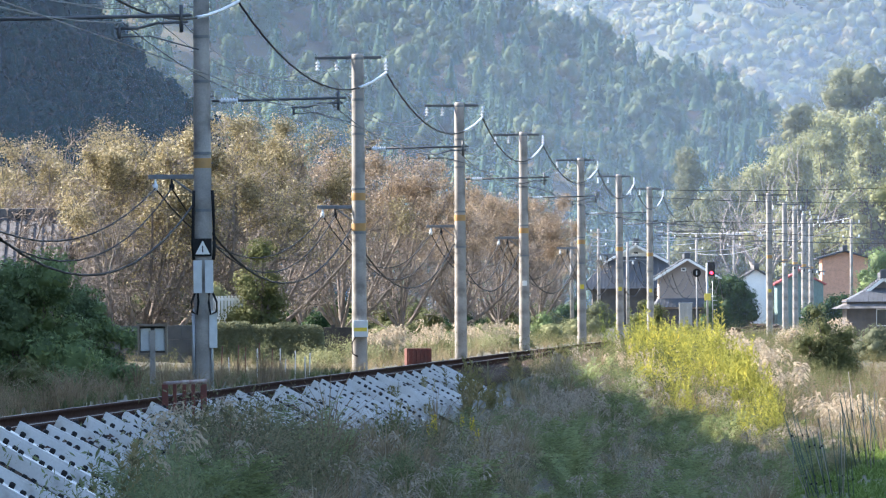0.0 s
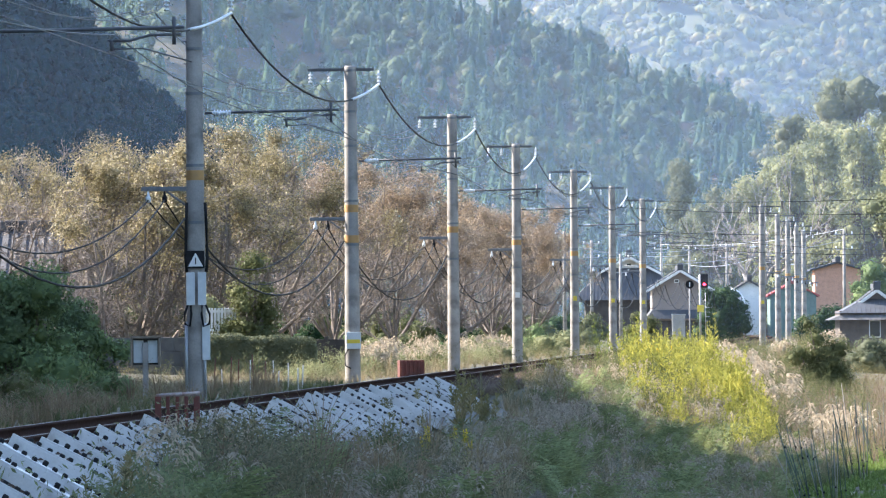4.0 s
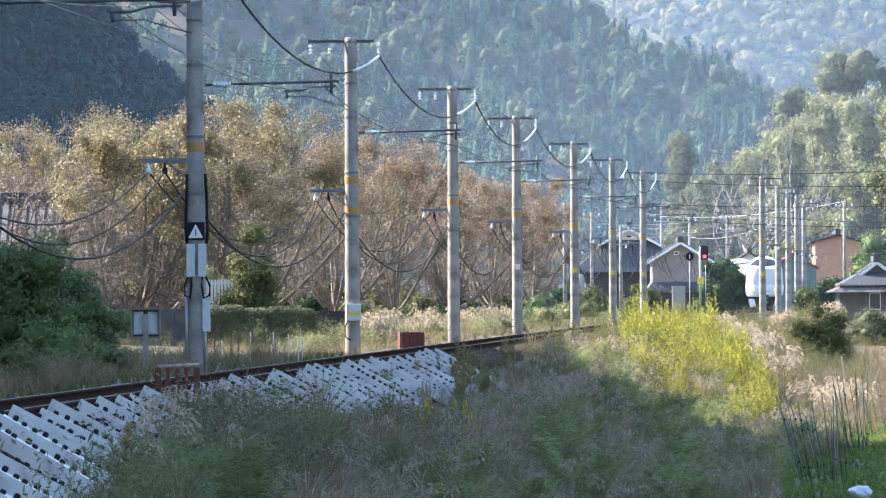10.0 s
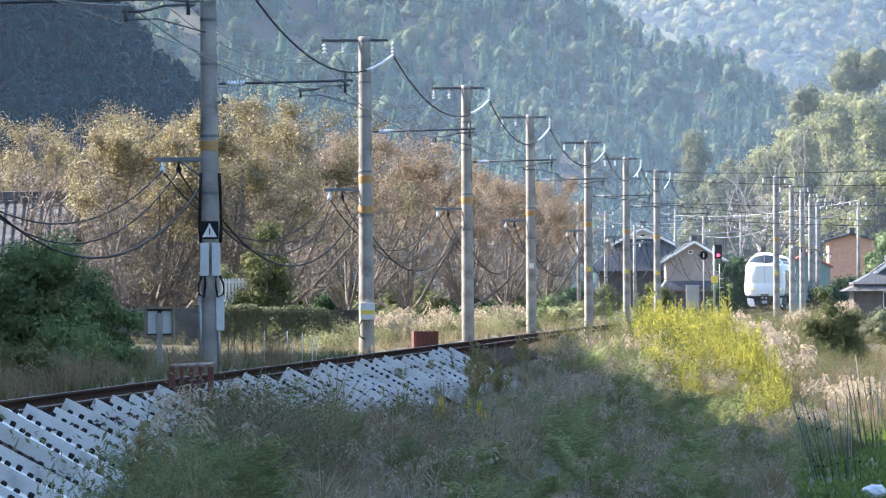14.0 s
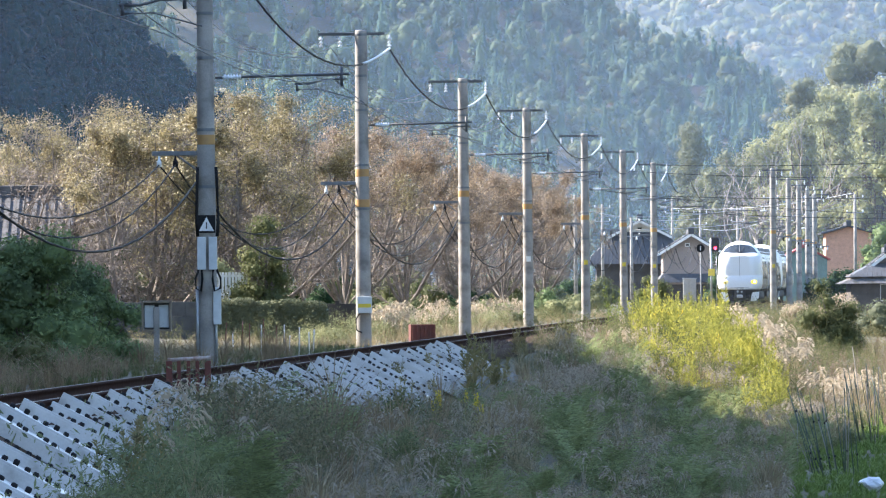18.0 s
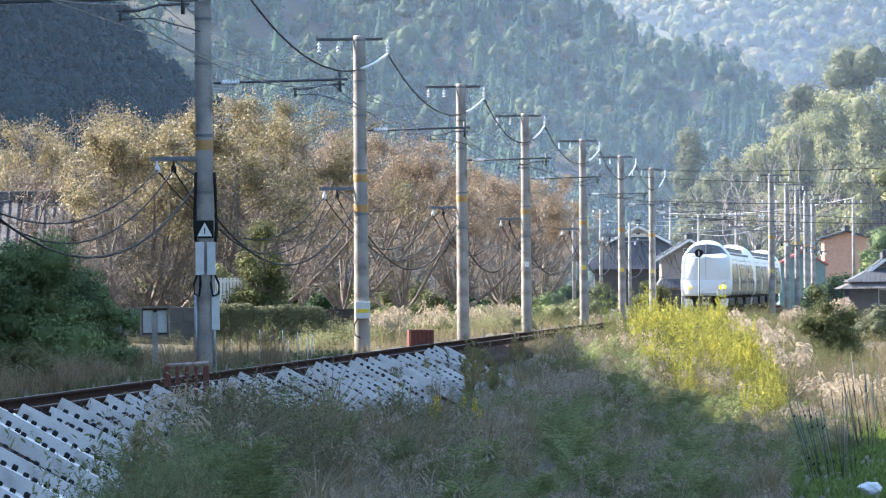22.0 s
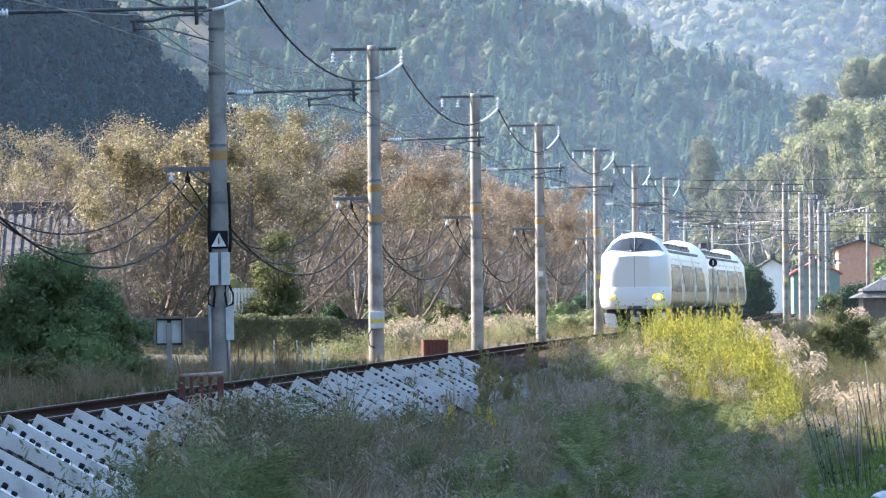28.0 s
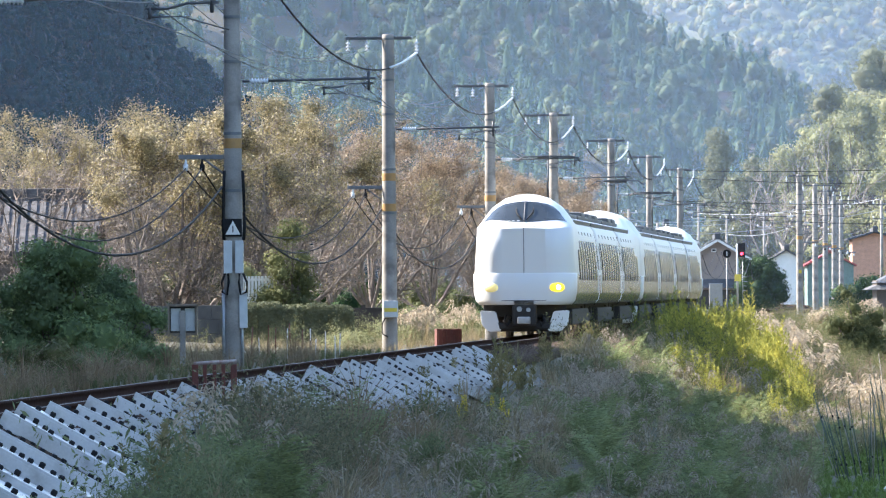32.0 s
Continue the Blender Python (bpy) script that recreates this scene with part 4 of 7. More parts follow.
def broad_tree(name, label, at, height, spread, seed, leaf, bark=BARK, leaf_n=12, leaf_size=0.09, jitter=0.4, trunk=0.16, levels=3, group="", bare=0.5, twigs=3):
    rnd = np.random.default_rng(seed)
    tree = thing(name, label, "tree", at, group)
    v, f, tips = grow(rnd, height, spread, levels, trunk)
    # fine twigs round every limb's end
    tw = np.repeat(tips, twigs, 0)
    u = rand_dirs(len(tw), rnd, 0.35) * rnd.uniform(0.12, 0.5, (len(tw), 1))
    side = np.cross(u, rand_dirs(len(tw), rnd))
    side *= 0.009 / (np.linalg.norm(side, axis=1, keepdims=True) + 1e-9)
    v, f = joined([(v, f), quads(tw + u * 0.7, u, side)])
    link_mesh("trunk", raw_mesh("trunk", v, f), bark, tree)
    # leaves in clumps, thick towards the top and thin below
    rank = tips[:, 2] / height + rnd.normal(size=len(tips)) * 0.10
    count = np.where(rank > bare, rnd.uniform(0.5, 1.6, len(tips)) * leaf_n, np.where(rank > bare - 0.25, rnd.uniform(0, 0.35, len(tips)) * leaf_n, 0)).astype(int)
    idx = np.repeat(np.arange(len(tips)), count)
    off = rand_dirs(len(idx), rnd) * rnd.uniform(0.1, 1.0, (len(idx), 1)) * jitter
    c = tips[idx] + off
    lv, lf = leaves_on(c, c - np.array((0, 0, height * 0.35)) + off * 3, rnd, leaf_size, 0.9, 0.6)
    link_mesh("crown", raw_mesh("crown", lv, lf), leaf, tree)
    return tree


def cloud_bush(name, label, at, size, seed, leaf, n=2600, leaf_size=0.08, category="shrub", group="", cone=0.0, lumps=14, hang=0.0, lump=(0.22, 0.42), core=0.72, dome=False):
    """A shrub: stems inside, and leaves lying on uneven lumps."""
    rnd = np.random.default_rng(seed)
    sx, sy, sz = size
    full = np.array(size)
    ob = thing(name, label, category, at, group)
    c = rand_dirs(lumps, rnd) * rnd.uniform(0.3, 0.78, (lumps, 1))
    c[:, 2] = np.abs(c[:, 2]) * rnd.uniform(0.5, 1.2, lumps)
    c[:, :2] *= (1 - cone * np.clip(c[:, 2], 0, 1))[:, None]
    if lumps >= 30 and not dome:  # a tall, full shape down to the ground
        c[:, 2] = rnd.uniform(0.08, 1.0, lumps)
        c[:, :2] *= (1 - 0.45 * c[:, 2:3] ** 2)
    c *= full * (1, 1, 0.85)
    rad = rnd.uniform(*lump, lumps) * min((sx * sy * sz) ** (1 / 3), 1.35 * sx)
    pick = rnd.choice(lumps, n, p=rad ** 2 / (rad ** 2).sum())
    out = rand_dirs(n, rnd, 0.35)
    p = c[pick] + out * (rad[pick] * rnd.uniform(0.7, 1.15, n))[:, None] * (1, 1, 0.9)
    p[:, 2] = np.abs(p[:, 2])
    lv, lf = leaves_on(p, out, rnd, leaf_size, 0.8, 0.5, hang)
    link_mesh("leaves", raw_mesh("leaves", lv, lf), leaf, ob)
    v, f = joined([lump_body(rnd, q, r * core, 0.9, 7, 0.4) for q, r in zip(c, rad)])
    v[:, 2] = np.abs(v[:, 2])
    link_mesh("inner_leaves", raw_mesh("inner_leaves", v, f), leaf, ob)
    stems = [limb((rnd.uniform(-0.1, 0.1) * sx, rnd.uniform(-0.1, 0.1) * sy, -0.15), q, 0.02 * sz + 0.01, 0.006) for q in c]
    v, f = joined(stems)
    link_mesh("stems", raw_mesh("stems", v, f), BARK, ob)
    return ob


# row of cherry trees behind the poles, and a second row behind it
def on_bearing(b, o):
    """How far along the line a thing at that offset from the track shows on that bearing."""
    lo, hi = 100.0, 800.0
    for _ in range(40):
        mid = (lo + hi) / 2
        lo, hi = (mid, hi) if track_x(mid) + o < b * mid / 1000 else (lo, mid)
    return lo


TWIG_BARK = surface("grey_twig_bark", (0.34, 0.3, 0.275), (0.1, 0.088, 0.08), 0.95, scale=7, bump=0.3, specular=0.1)
LIMB_BARK = surface("cherry_bark", (0.27, 0.235, 0.21), (0.11, 0.095, 0.086), 0.95, scale=5, bump=0.4, specular=0.1)


def many_limbs(a, b, r1, r2, sides=3):
    """Thin bars from the points a to the points b, as one mesh."""
    d = b - a
    d = d / (np.linalg.norm(d, axis=1, keepdims=True) + 1e-9)
    u = np.cross(d, (0.31, 0.52, 0.79))
    u /= np.linalg.norm(u, axis=1, keepdims=True) + 1e-9
    w = np.cross(d, u)
    ang = np.arange(sides) * 2 * np.pi / sides
    ring = np.cos(ang)[None, :, None] * u[:, None] + np.sin(ang)[None, :, None] * w[:, None]
    v = np.concatenate([a[:, None] + ring * r1, b[:, None] + ring * r2], 1)
    k = np.arange(sides)
    one = np.stack([k, (k + 1) % sides, sides + (k + 1) % sides, sides + k], 1)
    f = (one[None] + (np.arange(len(a)) * 2 * sides)[:, None, None]).reshape(-1, 4)
    return v.reshape(-1, 3), f


def cherry_tree(label, at, h, wide, seed, leaf, bare=0.5, leaf_n=20, mains=11):
    """A spreading tree forked near the ground: fanned stems, side branches, fine bare twigs, small leaves thickest over the top."""
    rnd = np.random.default_rng(seed)
    tree = thing("cherry_tree", label, "tree", at, "row of cherry trees")
    base = np.array((0.0, 0.0, h * rnd.uniform(0.05, 0.11)))
    limbs = [limb((0, 0, -0.3), base, 0.24, 0.19, 8)]
    starts, dirs, lens = [], [], []
    for k in range(mains):
        az = 2 * np.pi * (k + rnd.uniform(-0.3, 0.3)) / mains * 1.618 * 2
        lean = (0.1 + 0.78 * (k + 0.5) / mains) * rnd.uniform(0.85, 1.1)
        out = np.array((math.cos(az), math.sin(az), 0.0))
        reach, rise = h * 0.5 * wide * lean, h * (0.94 - 0.42 * lean ** 2.2) * rnd.uniform(0.92, 1.04) - base[2]
        bend = rnd.normal(size=3) * 0.05 * h
        pts = [base + out * reach * t ** 0.85 + np.array((0, 0, rise)) * t ** (1.0 + 0.15 * lean) + bend * math.sin(t * 3.1) for t in np.linspace(0, 1, 8)]
        r = 0.085 * rnd.uniform(0.75, 1.15)
        for i in range(7):
            limbs.append(limb(pts[i], pts[i + 1], r * (1 - 0.12 * i), r * (0.88 - 0.12 * i), 5))
        for t in rnd.uniform(0.14, 1.0, 15):
            i = min(6, int(t * 7))
            p = pts[i] + (pts[i + 1] - pts[i]) * (t * 7 - i)
            grow_dir = (pts[i + 1] - pts[i]) / np.linalg.norm(pts[i + 1] - pts[i])
            d = grow_dir * 0.55 + out * 0.35 + rnd.normal(size=3) * np.array((0.75, 0.75, 0.4)) + np.array((0, 0, 0.1))
            starts.append(p)
            dirs.append(d / np.linalg.norm(d))
            lens.append(h * rnd.uniform(0.08, 0.19))
    p, d, l = np.array(starts), np.array(dirs), np.array(lens)[:, None]
    mid, tip = p + d * l * 0.5 + rnd.normal(size=p.shape) * 0.06 * l, p + d * l
    v, f = joined(limbs + [many_limbs(p, mid, 0.026, 0.018), many_limbs(mid, tip, 0.018, 0.009)])
    link_mesh("trunk", raw_mesh("trunk", v, f), LIMB_BARK, tree)
    # branchlets and twigs
    n = 6
    t = rnd.uniform(0.25, 1.0, (len(p), n, 1))
    q = (p[:, None] * (1 - t) + tip[:, None] * t).reshape(-1, 3)
    e = np.repeat(d, n, 0) * 0.6 + rand_dirs(len(q), rnd, 0.15) * 0.9
    e = e / np.linalg.norm(e, axis=1, keepdims=True) * rnd.uniform(0.35, 1.0, (len(q), 1)) * h * 0.1
    end = q + e
    end[:, 2] = np.minimum(end[:, 2], h * (1.0 + 0.02 * rnd.normal(size=len(end))))
    tw = np.repeat(q, 4, 0) + np.repeat(end - q, 4, 0) * rnd.uniform(0.2, 1.0, (len(q) * 4, 1))
    u = rand_dirs(len(tw), rnd, 0.3) * rnd.uniform(0.1, 0.3, (len(tw), 1))
    side = np.cross(u, rand_dirs(len(tw), rnd))
    side *= 0.008 / (np.linalg.norm(side, axis=1, keepdims=True) + 1e-9)
    v, f = joined([many_limbs(q, end, 0.013, 0.007), quads(tw + u, u, side)])
    link_mesh("branchwork", raw_mesh("branchwork", v, f), TWIG_BARK, tree)
    # leaves
    tips = np.concatenate([end, (q + end) / 2])
    rank = tips[:, 2] / h + 0.30 * np.linalg.norm(tips[:, :2], axis=1) / (0.5 * h * wide) + rnd.normal(size=len(tips)) * 0.09
    clump_at = np.array([noise.noise(Vector(c) * 0.9) for c in tips])
    share = np.clip((rank - bare) / 0.2, 0.015, 1) * np.clip(0.6 + 2.4 * clump_at, 0.06, 2.0)
    count = rnd.poisson(leaf_n * 0.5 * share)
    idx = np.repeat(np.arange(len(tips)), count)
    off = rand_dirs(len(idx), rnd) * rnd.uniform(0.05, 0.42, (len(idx), 1))
    c = tips[idx] + off
    lv, lf = leaves_on(c, c - np.array((0, 0, h * 0.35)) + off * 3, rnd, 0.037, 0.9, 0.6)
    link_mesh("crown", raw_mesh("crown", lv, lf), leaf, tree)
    return tree


CHERRIES = []
for i, (b, o, h, sp) in enumerate([(-33.5, -12, 6.7, 0.95), (-30, -12, 7.3, 1.1), (-26, -10, 7.4, 1.2), (-20, -11, 8.2, 1.2), (-12, -10.5, 8.3, 1.35), (-5.5, -11, 7.9, 1.2), (0.5, -11, 7.6, 1.2), (5, -10.5, 7.5, 1.2), (9.3, -11, 7.9, 1.15)]):
    d = on_bearing(b, o)
    brown = i in (7, 8)
    CHERRIES.append(cherry_tree("cherry tree with thin yellow-brown autumn leaves" if not brown else "cherry tree with reddish-brown autumn leaves", (b * d / 1000, d, -0.2), h, sp, 20 + i, CHERRY_BROWN if brown or i in (4, 5, 6) else CHERRY_LEAF, 0.71 if i < 4 else 0.75, 165))
for i, (b, d, h) in enumerate([(-46.5, 352, 8.3), (-41, 358, 8.6)]):
    cherry_tree("cherry tree with leaves only at its top", (b * d / 1000, d, -0.3), h, 1.2, 15 + i, CHERRY_LEAF, 0.84, 130)
for i, (b, d, h) in enumerate([(-47.5, 286, 5.2), (-42.0, 290, 4.6), (-36.5, 282, 5.0)]):
    cherry_tree("small cherry tree, almost bare, with a few russet leaves", (b * d / 1000, d, -0.3), h, 1.0, 45 + i, CHERRY_BROWN, 0.95, 12, 6)
for i, (b, o, src, k) in enumerate([(-46, -26, 3, 0.95), (-41.5, -25, 4, 0.93), (-37, -24, 2, 0.95), (-29, -19, 5, 1), (-23, -18, 7, 1), (-16, -19, 8, 1), (-8, -19, 3, 1), (-2, -19, 7, 1), (3, -18, 4, 1), (7.5, -18, 8, 1), (11, -17, 7, 1)]):
    d = on_bearing(b, o)
    copy_thing(CHERRIES[src], pose(b * d / 1000, d, -0.5, 0, 0, 70 + 50 * i) @ Matrix.Scale(k, 4))


# ---- hills ----
def ringed(rings):
    """A closed body from rings of equal numbers of points."""
    k = len(rings[0])
    f = [(i * k + j, i * k + (j + 1) % k, (i + 1) * k + (j + 1) % k, (i + 1) * k + j) for i in range(len(rings) - 1) for j in range(k)]
    return np.concatenate(rings), np.array(f)


def lump_body(rnd, centre, radius, squash, sides=7, rough=0.22):
    """A rugged rounded mass of leaves."""
    rings = []
    for p in (-0.9, -0.35, 0.2, 0.75, 1.25, 1.57):
        a = np.arange(sides) * 2 * np.pi / sides + rnd.uniform(0, 1)
        r = radius * math.cos(p) * rnd.uniform(1 - rough, 1 + rough, sides) + 0.01
        z = radius * squash * (math.sin(p) + rnd.normal(size=sides) * rough * 0.35)
        rings.append(np.stack([np.cos(a) * r, np.sin(a) * r, z], 1) + centre)
    return ringed(rings)


def conifer(rnd, height, width, boughs=44):
    """A cedar: drooping sprays on uneven boughs round a slender core with a soft point."""
    rings, sides = [], 6
    for t in (0.0, 0.25, 0.5, 0.72, 0.88, 1.0):
        a = np.arange(sides) * 2 * np.pi / sides + rnd.uniform(0, 1)
        r = width * (0.5 * (1 - t) ** 0.8 + 0.01) * rnd.uniform(0.75, 1.1, sides)
        rings.append(np.stack([np.cos(a) * r, np.sin(a) * r, height * (0.06 + 0.9 * t) + rnd.normal(size=sides) * 0.3 * (t < 1)], 1))
    parts = [ringed(rings)]
    t = (np.arange(boughs) + rnd.uniform(0, 1, boughs)) / boughs
    a = np.arange(boughs) * 2.4 + rnd.normal(size=boughs) * 0.3
    reach = width * (1 - t) ** 0.62 * rnd.uniform(0.75, 1.2, boughs) + 0.4
    for k in range(5):
        f = 0.55 + 0.11 * k
        r = reach * f
        side = rnd.normal(size=boughs) * 0.16 * reach
        c = np.stack([np.cos(a) * r - np.sin(a) * side, np.sin(a) * r + np.cos(a) * side, height * (0.08 + 0.88 * t) - 0.35 * r * f + rnd.normal(size=boughs) * 0.15], 1)
        out = np.stack([np.cos(a), np.sin(a), np.full(boughs, 0.9)], 1)
        parts.append(leaves_on(c, out, rnd, 0.33, 0.6, 0.6, 0.35))
    v, f = joined(parts)
    return v, f, np.zeros(len(f), int)


def round_top(rnd, height, width, n=4, leaf=0.45, leaves=70):
    """A broad crown of several leafy masses."""
    parts = []
    for k in range(n):
        a = k * 2 * np.pi / n + rnd.uniform(-0.5, 0.5)
        r, rad = width * rnd.uniform(0.1, 0.27), width * rnd.uniform(0.22, 0.32)
        c = np.array((math.cos(a) * r, math.sin(a) * r, height * rnd.uniform(0.5, 0.8)))
        parts.append(lump_body(rnd, c, rad * 0.8, rnd.uniform(0.8, 1.2), 6, 0.3))
        out = rand_dirs(leaves // n, rnd, 0.5)
        parts.append(leaves_on(c + out * rad * rnd.uniform(0.7, 1.12, (len(out), 1)), out, rnd, leaf, 0.8, 0.6))
    v, f = joined(parts)
    return v, f, np.zeros(len(f), int)


def hill(name, label, y0, y1, x0, x1, crest, steep, material_set, spacing, templates, seed, wood=None, soil=EARTH, foot=0.0, relief=0.0):
    """A wooded hillside that faces the camera: crest(x) gives its top; steep how the slope rises from y0 to y1."""
    rnd = np.random.default_rng(seed)
    xs, ts = np.linspace(x0, x1, 70), np.linspace(0, 1.35, 40)
    xx, tt = np.meshgrid(xs, ts, indexing="ij")
    top = np.array([crest(x) for x in xs])[:, None]

    def height(x, t, tp):
        fold = np.sin(x * 0.05 + seed) * 0.06 + np.sin(x * 0.021 + 2 * seed) * 0.06
        rise = np.clip(t, 0, 1)
        folds = np.array([noise.noise((p * 0.022, q * 2.6, seed)) + 0.5 * noise.noise((p * 0.05, q * 6.0, seed + 5)) for p, q in zip(x.ravel(), rise.ravel())]).reshape(x.shape)
        return folds * relief * np.sin(rise * np.pi) + tp * (np.clip(t, 0, 1) ** steep * (1 + fold * np.sin(np.clip(t, 0, 1) * np.pi))) - 3.0 - np.clip(t - 1, 0, 1) * tp * 0.8

    z = height(xx, tt, top)
    yy = y0 + (y1 - y0) * tt
    v = np.stack([xx, yy, z], -1).reshape(-1, 3)
    i, j = np.meshgrid(np.arange(len(xs) - 1), np.arange(len(ts) - 1), indexing="ij")
    a = (i * len(ts) + j).ravel()
    me = raw_mesh(name, v, np.stack([a, a + len(ts), a + len(ts) + 1, a + 1], 1))
    me.shade_smooth()
    tagged(link_mesh(name, me, soil), label, "hill", kind="structure")
    x0, x1 = wood or (x0, x1)
    n = int((x1 - x0) * (y1 - y0) * (1.08 - foot) / spacing ** 2)
    x, t = rnd.uniform(x0, x1, n), rnd.uniform(foot, 1.08, n)
    zz = height(x, t, np.array([crest(q) for q in x]))
    places = np.stack([x, y0 + (y1 - y0) * t, zz], 1)
    pick = rnd.choice(len(templates), n, p=[w for _, w in templates])
    scale = np.stack([rnd.uniform(0.75, 1.2, n), rnd.uniform(0.7, 1.25, n)], 1)
    for key, mt in material_set.items():
        ids = [k for k, (tp, _) in enumerate(templates) if tp[3] == key]
        sel = np.isin(pick, ids)
        if sel.any():
            remap = np.array([ids.index(k) if k in ids else 0 for k in range(len(templates))])
            vv, ff, mm = scatter([templates[k][0][:3] for k in ids], places[sel], rnd.uniform(0, 6.3, sel.sum()), scale[sel], remap[pick[sel]])
            trees = raw_mesh("hill_trees", vv, ff)
            tagged(link_mesh("hill_trees", trees, mt), "dense " + key + " trees on the hillside", "trees", kind="stuff")


def crest_of(points, wave=0.0, k=0.1):
    xs, zs = zip(*points)
    return lambda x: float(np.interp(x, xs, zs)) + wave * math.sin(x * k)


_r = np.random.default_rng(11)
CONES = [((*conifer(_r, _r.uniform(7.5, 11.0), _r.uniform(3.2, 4.4)), "conifer"), 0.13) for _ in range(5)]
ROUNDS = [((*round_top(_r, _r.uniform(7, 9), _r.uniform(5.5, 7.5), 5, 0.33, 230), "broadleaf"), 0.35 / 4) for _ in range(4)]
hill("hill_1", "steep hill wooded with cedars behind the village", 1750, 2100, -190, 230,
     crest_of([(-190, 108), (-60, 93), (-11, 73), (12, 69), (33, 60), (53, 53), (66, 47), (71, 42), (80, 34), (95, 18), (120, 2), (230, 0)]), 1.15,
     {"conifer": CEDAR, "broadleaf": HILL_LEAF}, 5.9, CONES + ROUNDS, 4, (-86, 112), relief=13.0)
FAR_SOIL = surface("far_scrub", (0.07, 0.075, 0.04), (0.045, 0.055, 0.03), 0.95, scale=0.05, fine=0.4)
FAR_ROUNDS = [((*round_top(_r, _r.uniform(8, 11), _r.uniform(8, 10), 4, 0.75, 56), "broadleaf"), 0.25) for _ in range(4)]
hill("hill_2", "far sunlit hill with mixed autumn woods", 3000, 3600, -250, 350,
     crest_of([(-250, 190), (0, 170), (350, 200)], 6, 0.03), 1.0, {"broadleaf": FAR_LEAF}, 7.4, FAR_ROUNDS, 9, (15, 178), FAR_SOIL, 0.22)
# Floor between those trees, its colour darkened to look shaded.
SHADE_SOIL = surface("shade_toned_floor", (0.012, 0.028, 0.03), (0.007, 0.018, 0.02), 1.0, scale=0.1, fine=0.8, specular=0.02)
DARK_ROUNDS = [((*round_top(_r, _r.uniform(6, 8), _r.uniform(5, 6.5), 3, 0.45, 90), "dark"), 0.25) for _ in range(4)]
# Left of -74 the crest is out of view, raised to block the sun.
hill("hill_3", "wooded hill beside the valley, coloured dark for shade", 1150, 1330, -260, 0,
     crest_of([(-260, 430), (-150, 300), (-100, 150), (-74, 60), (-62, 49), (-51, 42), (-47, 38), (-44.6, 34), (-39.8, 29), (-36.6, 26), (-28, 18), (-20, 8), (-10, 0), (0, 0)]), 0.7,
     {"dark": SHADE_LEAF}, 3.4, DARK_ROUNDS, 13, (-72, -8), SHADE_SOIL, 0.08)


def make_haze():
    """Thin see-through sheets added across the valley for distance haze, which the daylight brightens."""
    for y, x0, x1, top, thick, thin in HAZE:
        m, t, bsdf, add, link = nodes_of("mist")
        t.nodes.remove(bsdf)
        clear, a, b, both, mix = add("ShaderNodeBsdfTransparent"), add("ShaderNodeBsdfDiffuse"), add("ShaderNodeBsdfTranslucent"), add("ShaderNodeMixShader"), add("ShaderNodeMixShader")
        # The blue of far air is put into the sheet's own colour.
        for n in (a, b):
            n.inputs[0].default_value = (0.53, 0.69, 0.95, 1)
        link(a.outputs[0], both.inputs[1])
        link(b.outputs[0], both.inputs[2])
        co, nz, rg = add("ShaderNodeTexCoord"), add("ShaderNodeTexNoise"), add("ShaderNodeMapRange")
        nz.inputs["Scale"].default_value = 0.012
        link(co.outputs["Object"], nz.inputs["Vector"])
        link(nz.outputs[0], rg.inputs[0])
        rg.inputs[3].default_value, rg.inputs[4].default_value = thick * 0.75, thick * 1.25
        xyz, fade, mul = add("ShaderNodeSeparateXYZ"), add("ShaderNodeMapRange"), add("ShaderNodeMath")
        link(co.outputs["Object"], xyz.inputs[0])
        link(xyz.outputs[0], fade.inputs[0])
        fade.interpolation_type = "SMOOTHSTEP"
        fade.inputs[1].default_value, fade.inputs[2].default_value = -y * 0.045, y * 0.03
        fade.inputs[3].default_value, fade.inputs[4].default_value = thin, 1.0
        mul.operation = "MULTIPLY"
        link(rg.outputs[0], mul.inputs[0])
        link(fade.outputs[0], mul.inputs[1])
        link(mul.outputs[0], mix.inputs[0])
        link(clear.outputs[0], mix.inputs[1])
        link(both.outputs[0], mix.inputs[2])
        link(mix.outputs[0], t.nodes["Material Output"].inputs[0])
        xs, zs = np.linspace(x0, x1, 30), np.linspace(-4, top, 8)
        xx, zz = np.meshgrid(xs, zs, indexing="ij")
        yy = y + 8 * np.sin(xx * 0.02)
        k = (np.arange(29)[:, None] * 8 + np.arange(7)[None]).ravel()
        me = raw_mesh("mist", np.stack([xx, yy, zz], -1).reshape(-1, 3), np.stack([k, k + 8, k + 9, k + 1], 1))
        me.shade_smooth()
        tagged(link_mesh("mist", me, m), "bluish see-through sheet that stands in for distance haze", "mist", kind="structure")


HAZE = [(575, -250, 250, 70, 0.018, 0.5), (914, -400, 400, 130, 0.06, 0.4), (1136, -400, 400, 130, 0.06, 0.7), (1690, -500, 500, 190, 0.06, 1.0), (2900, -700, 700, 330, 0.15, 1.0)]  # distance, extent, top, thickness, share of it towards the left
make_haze()


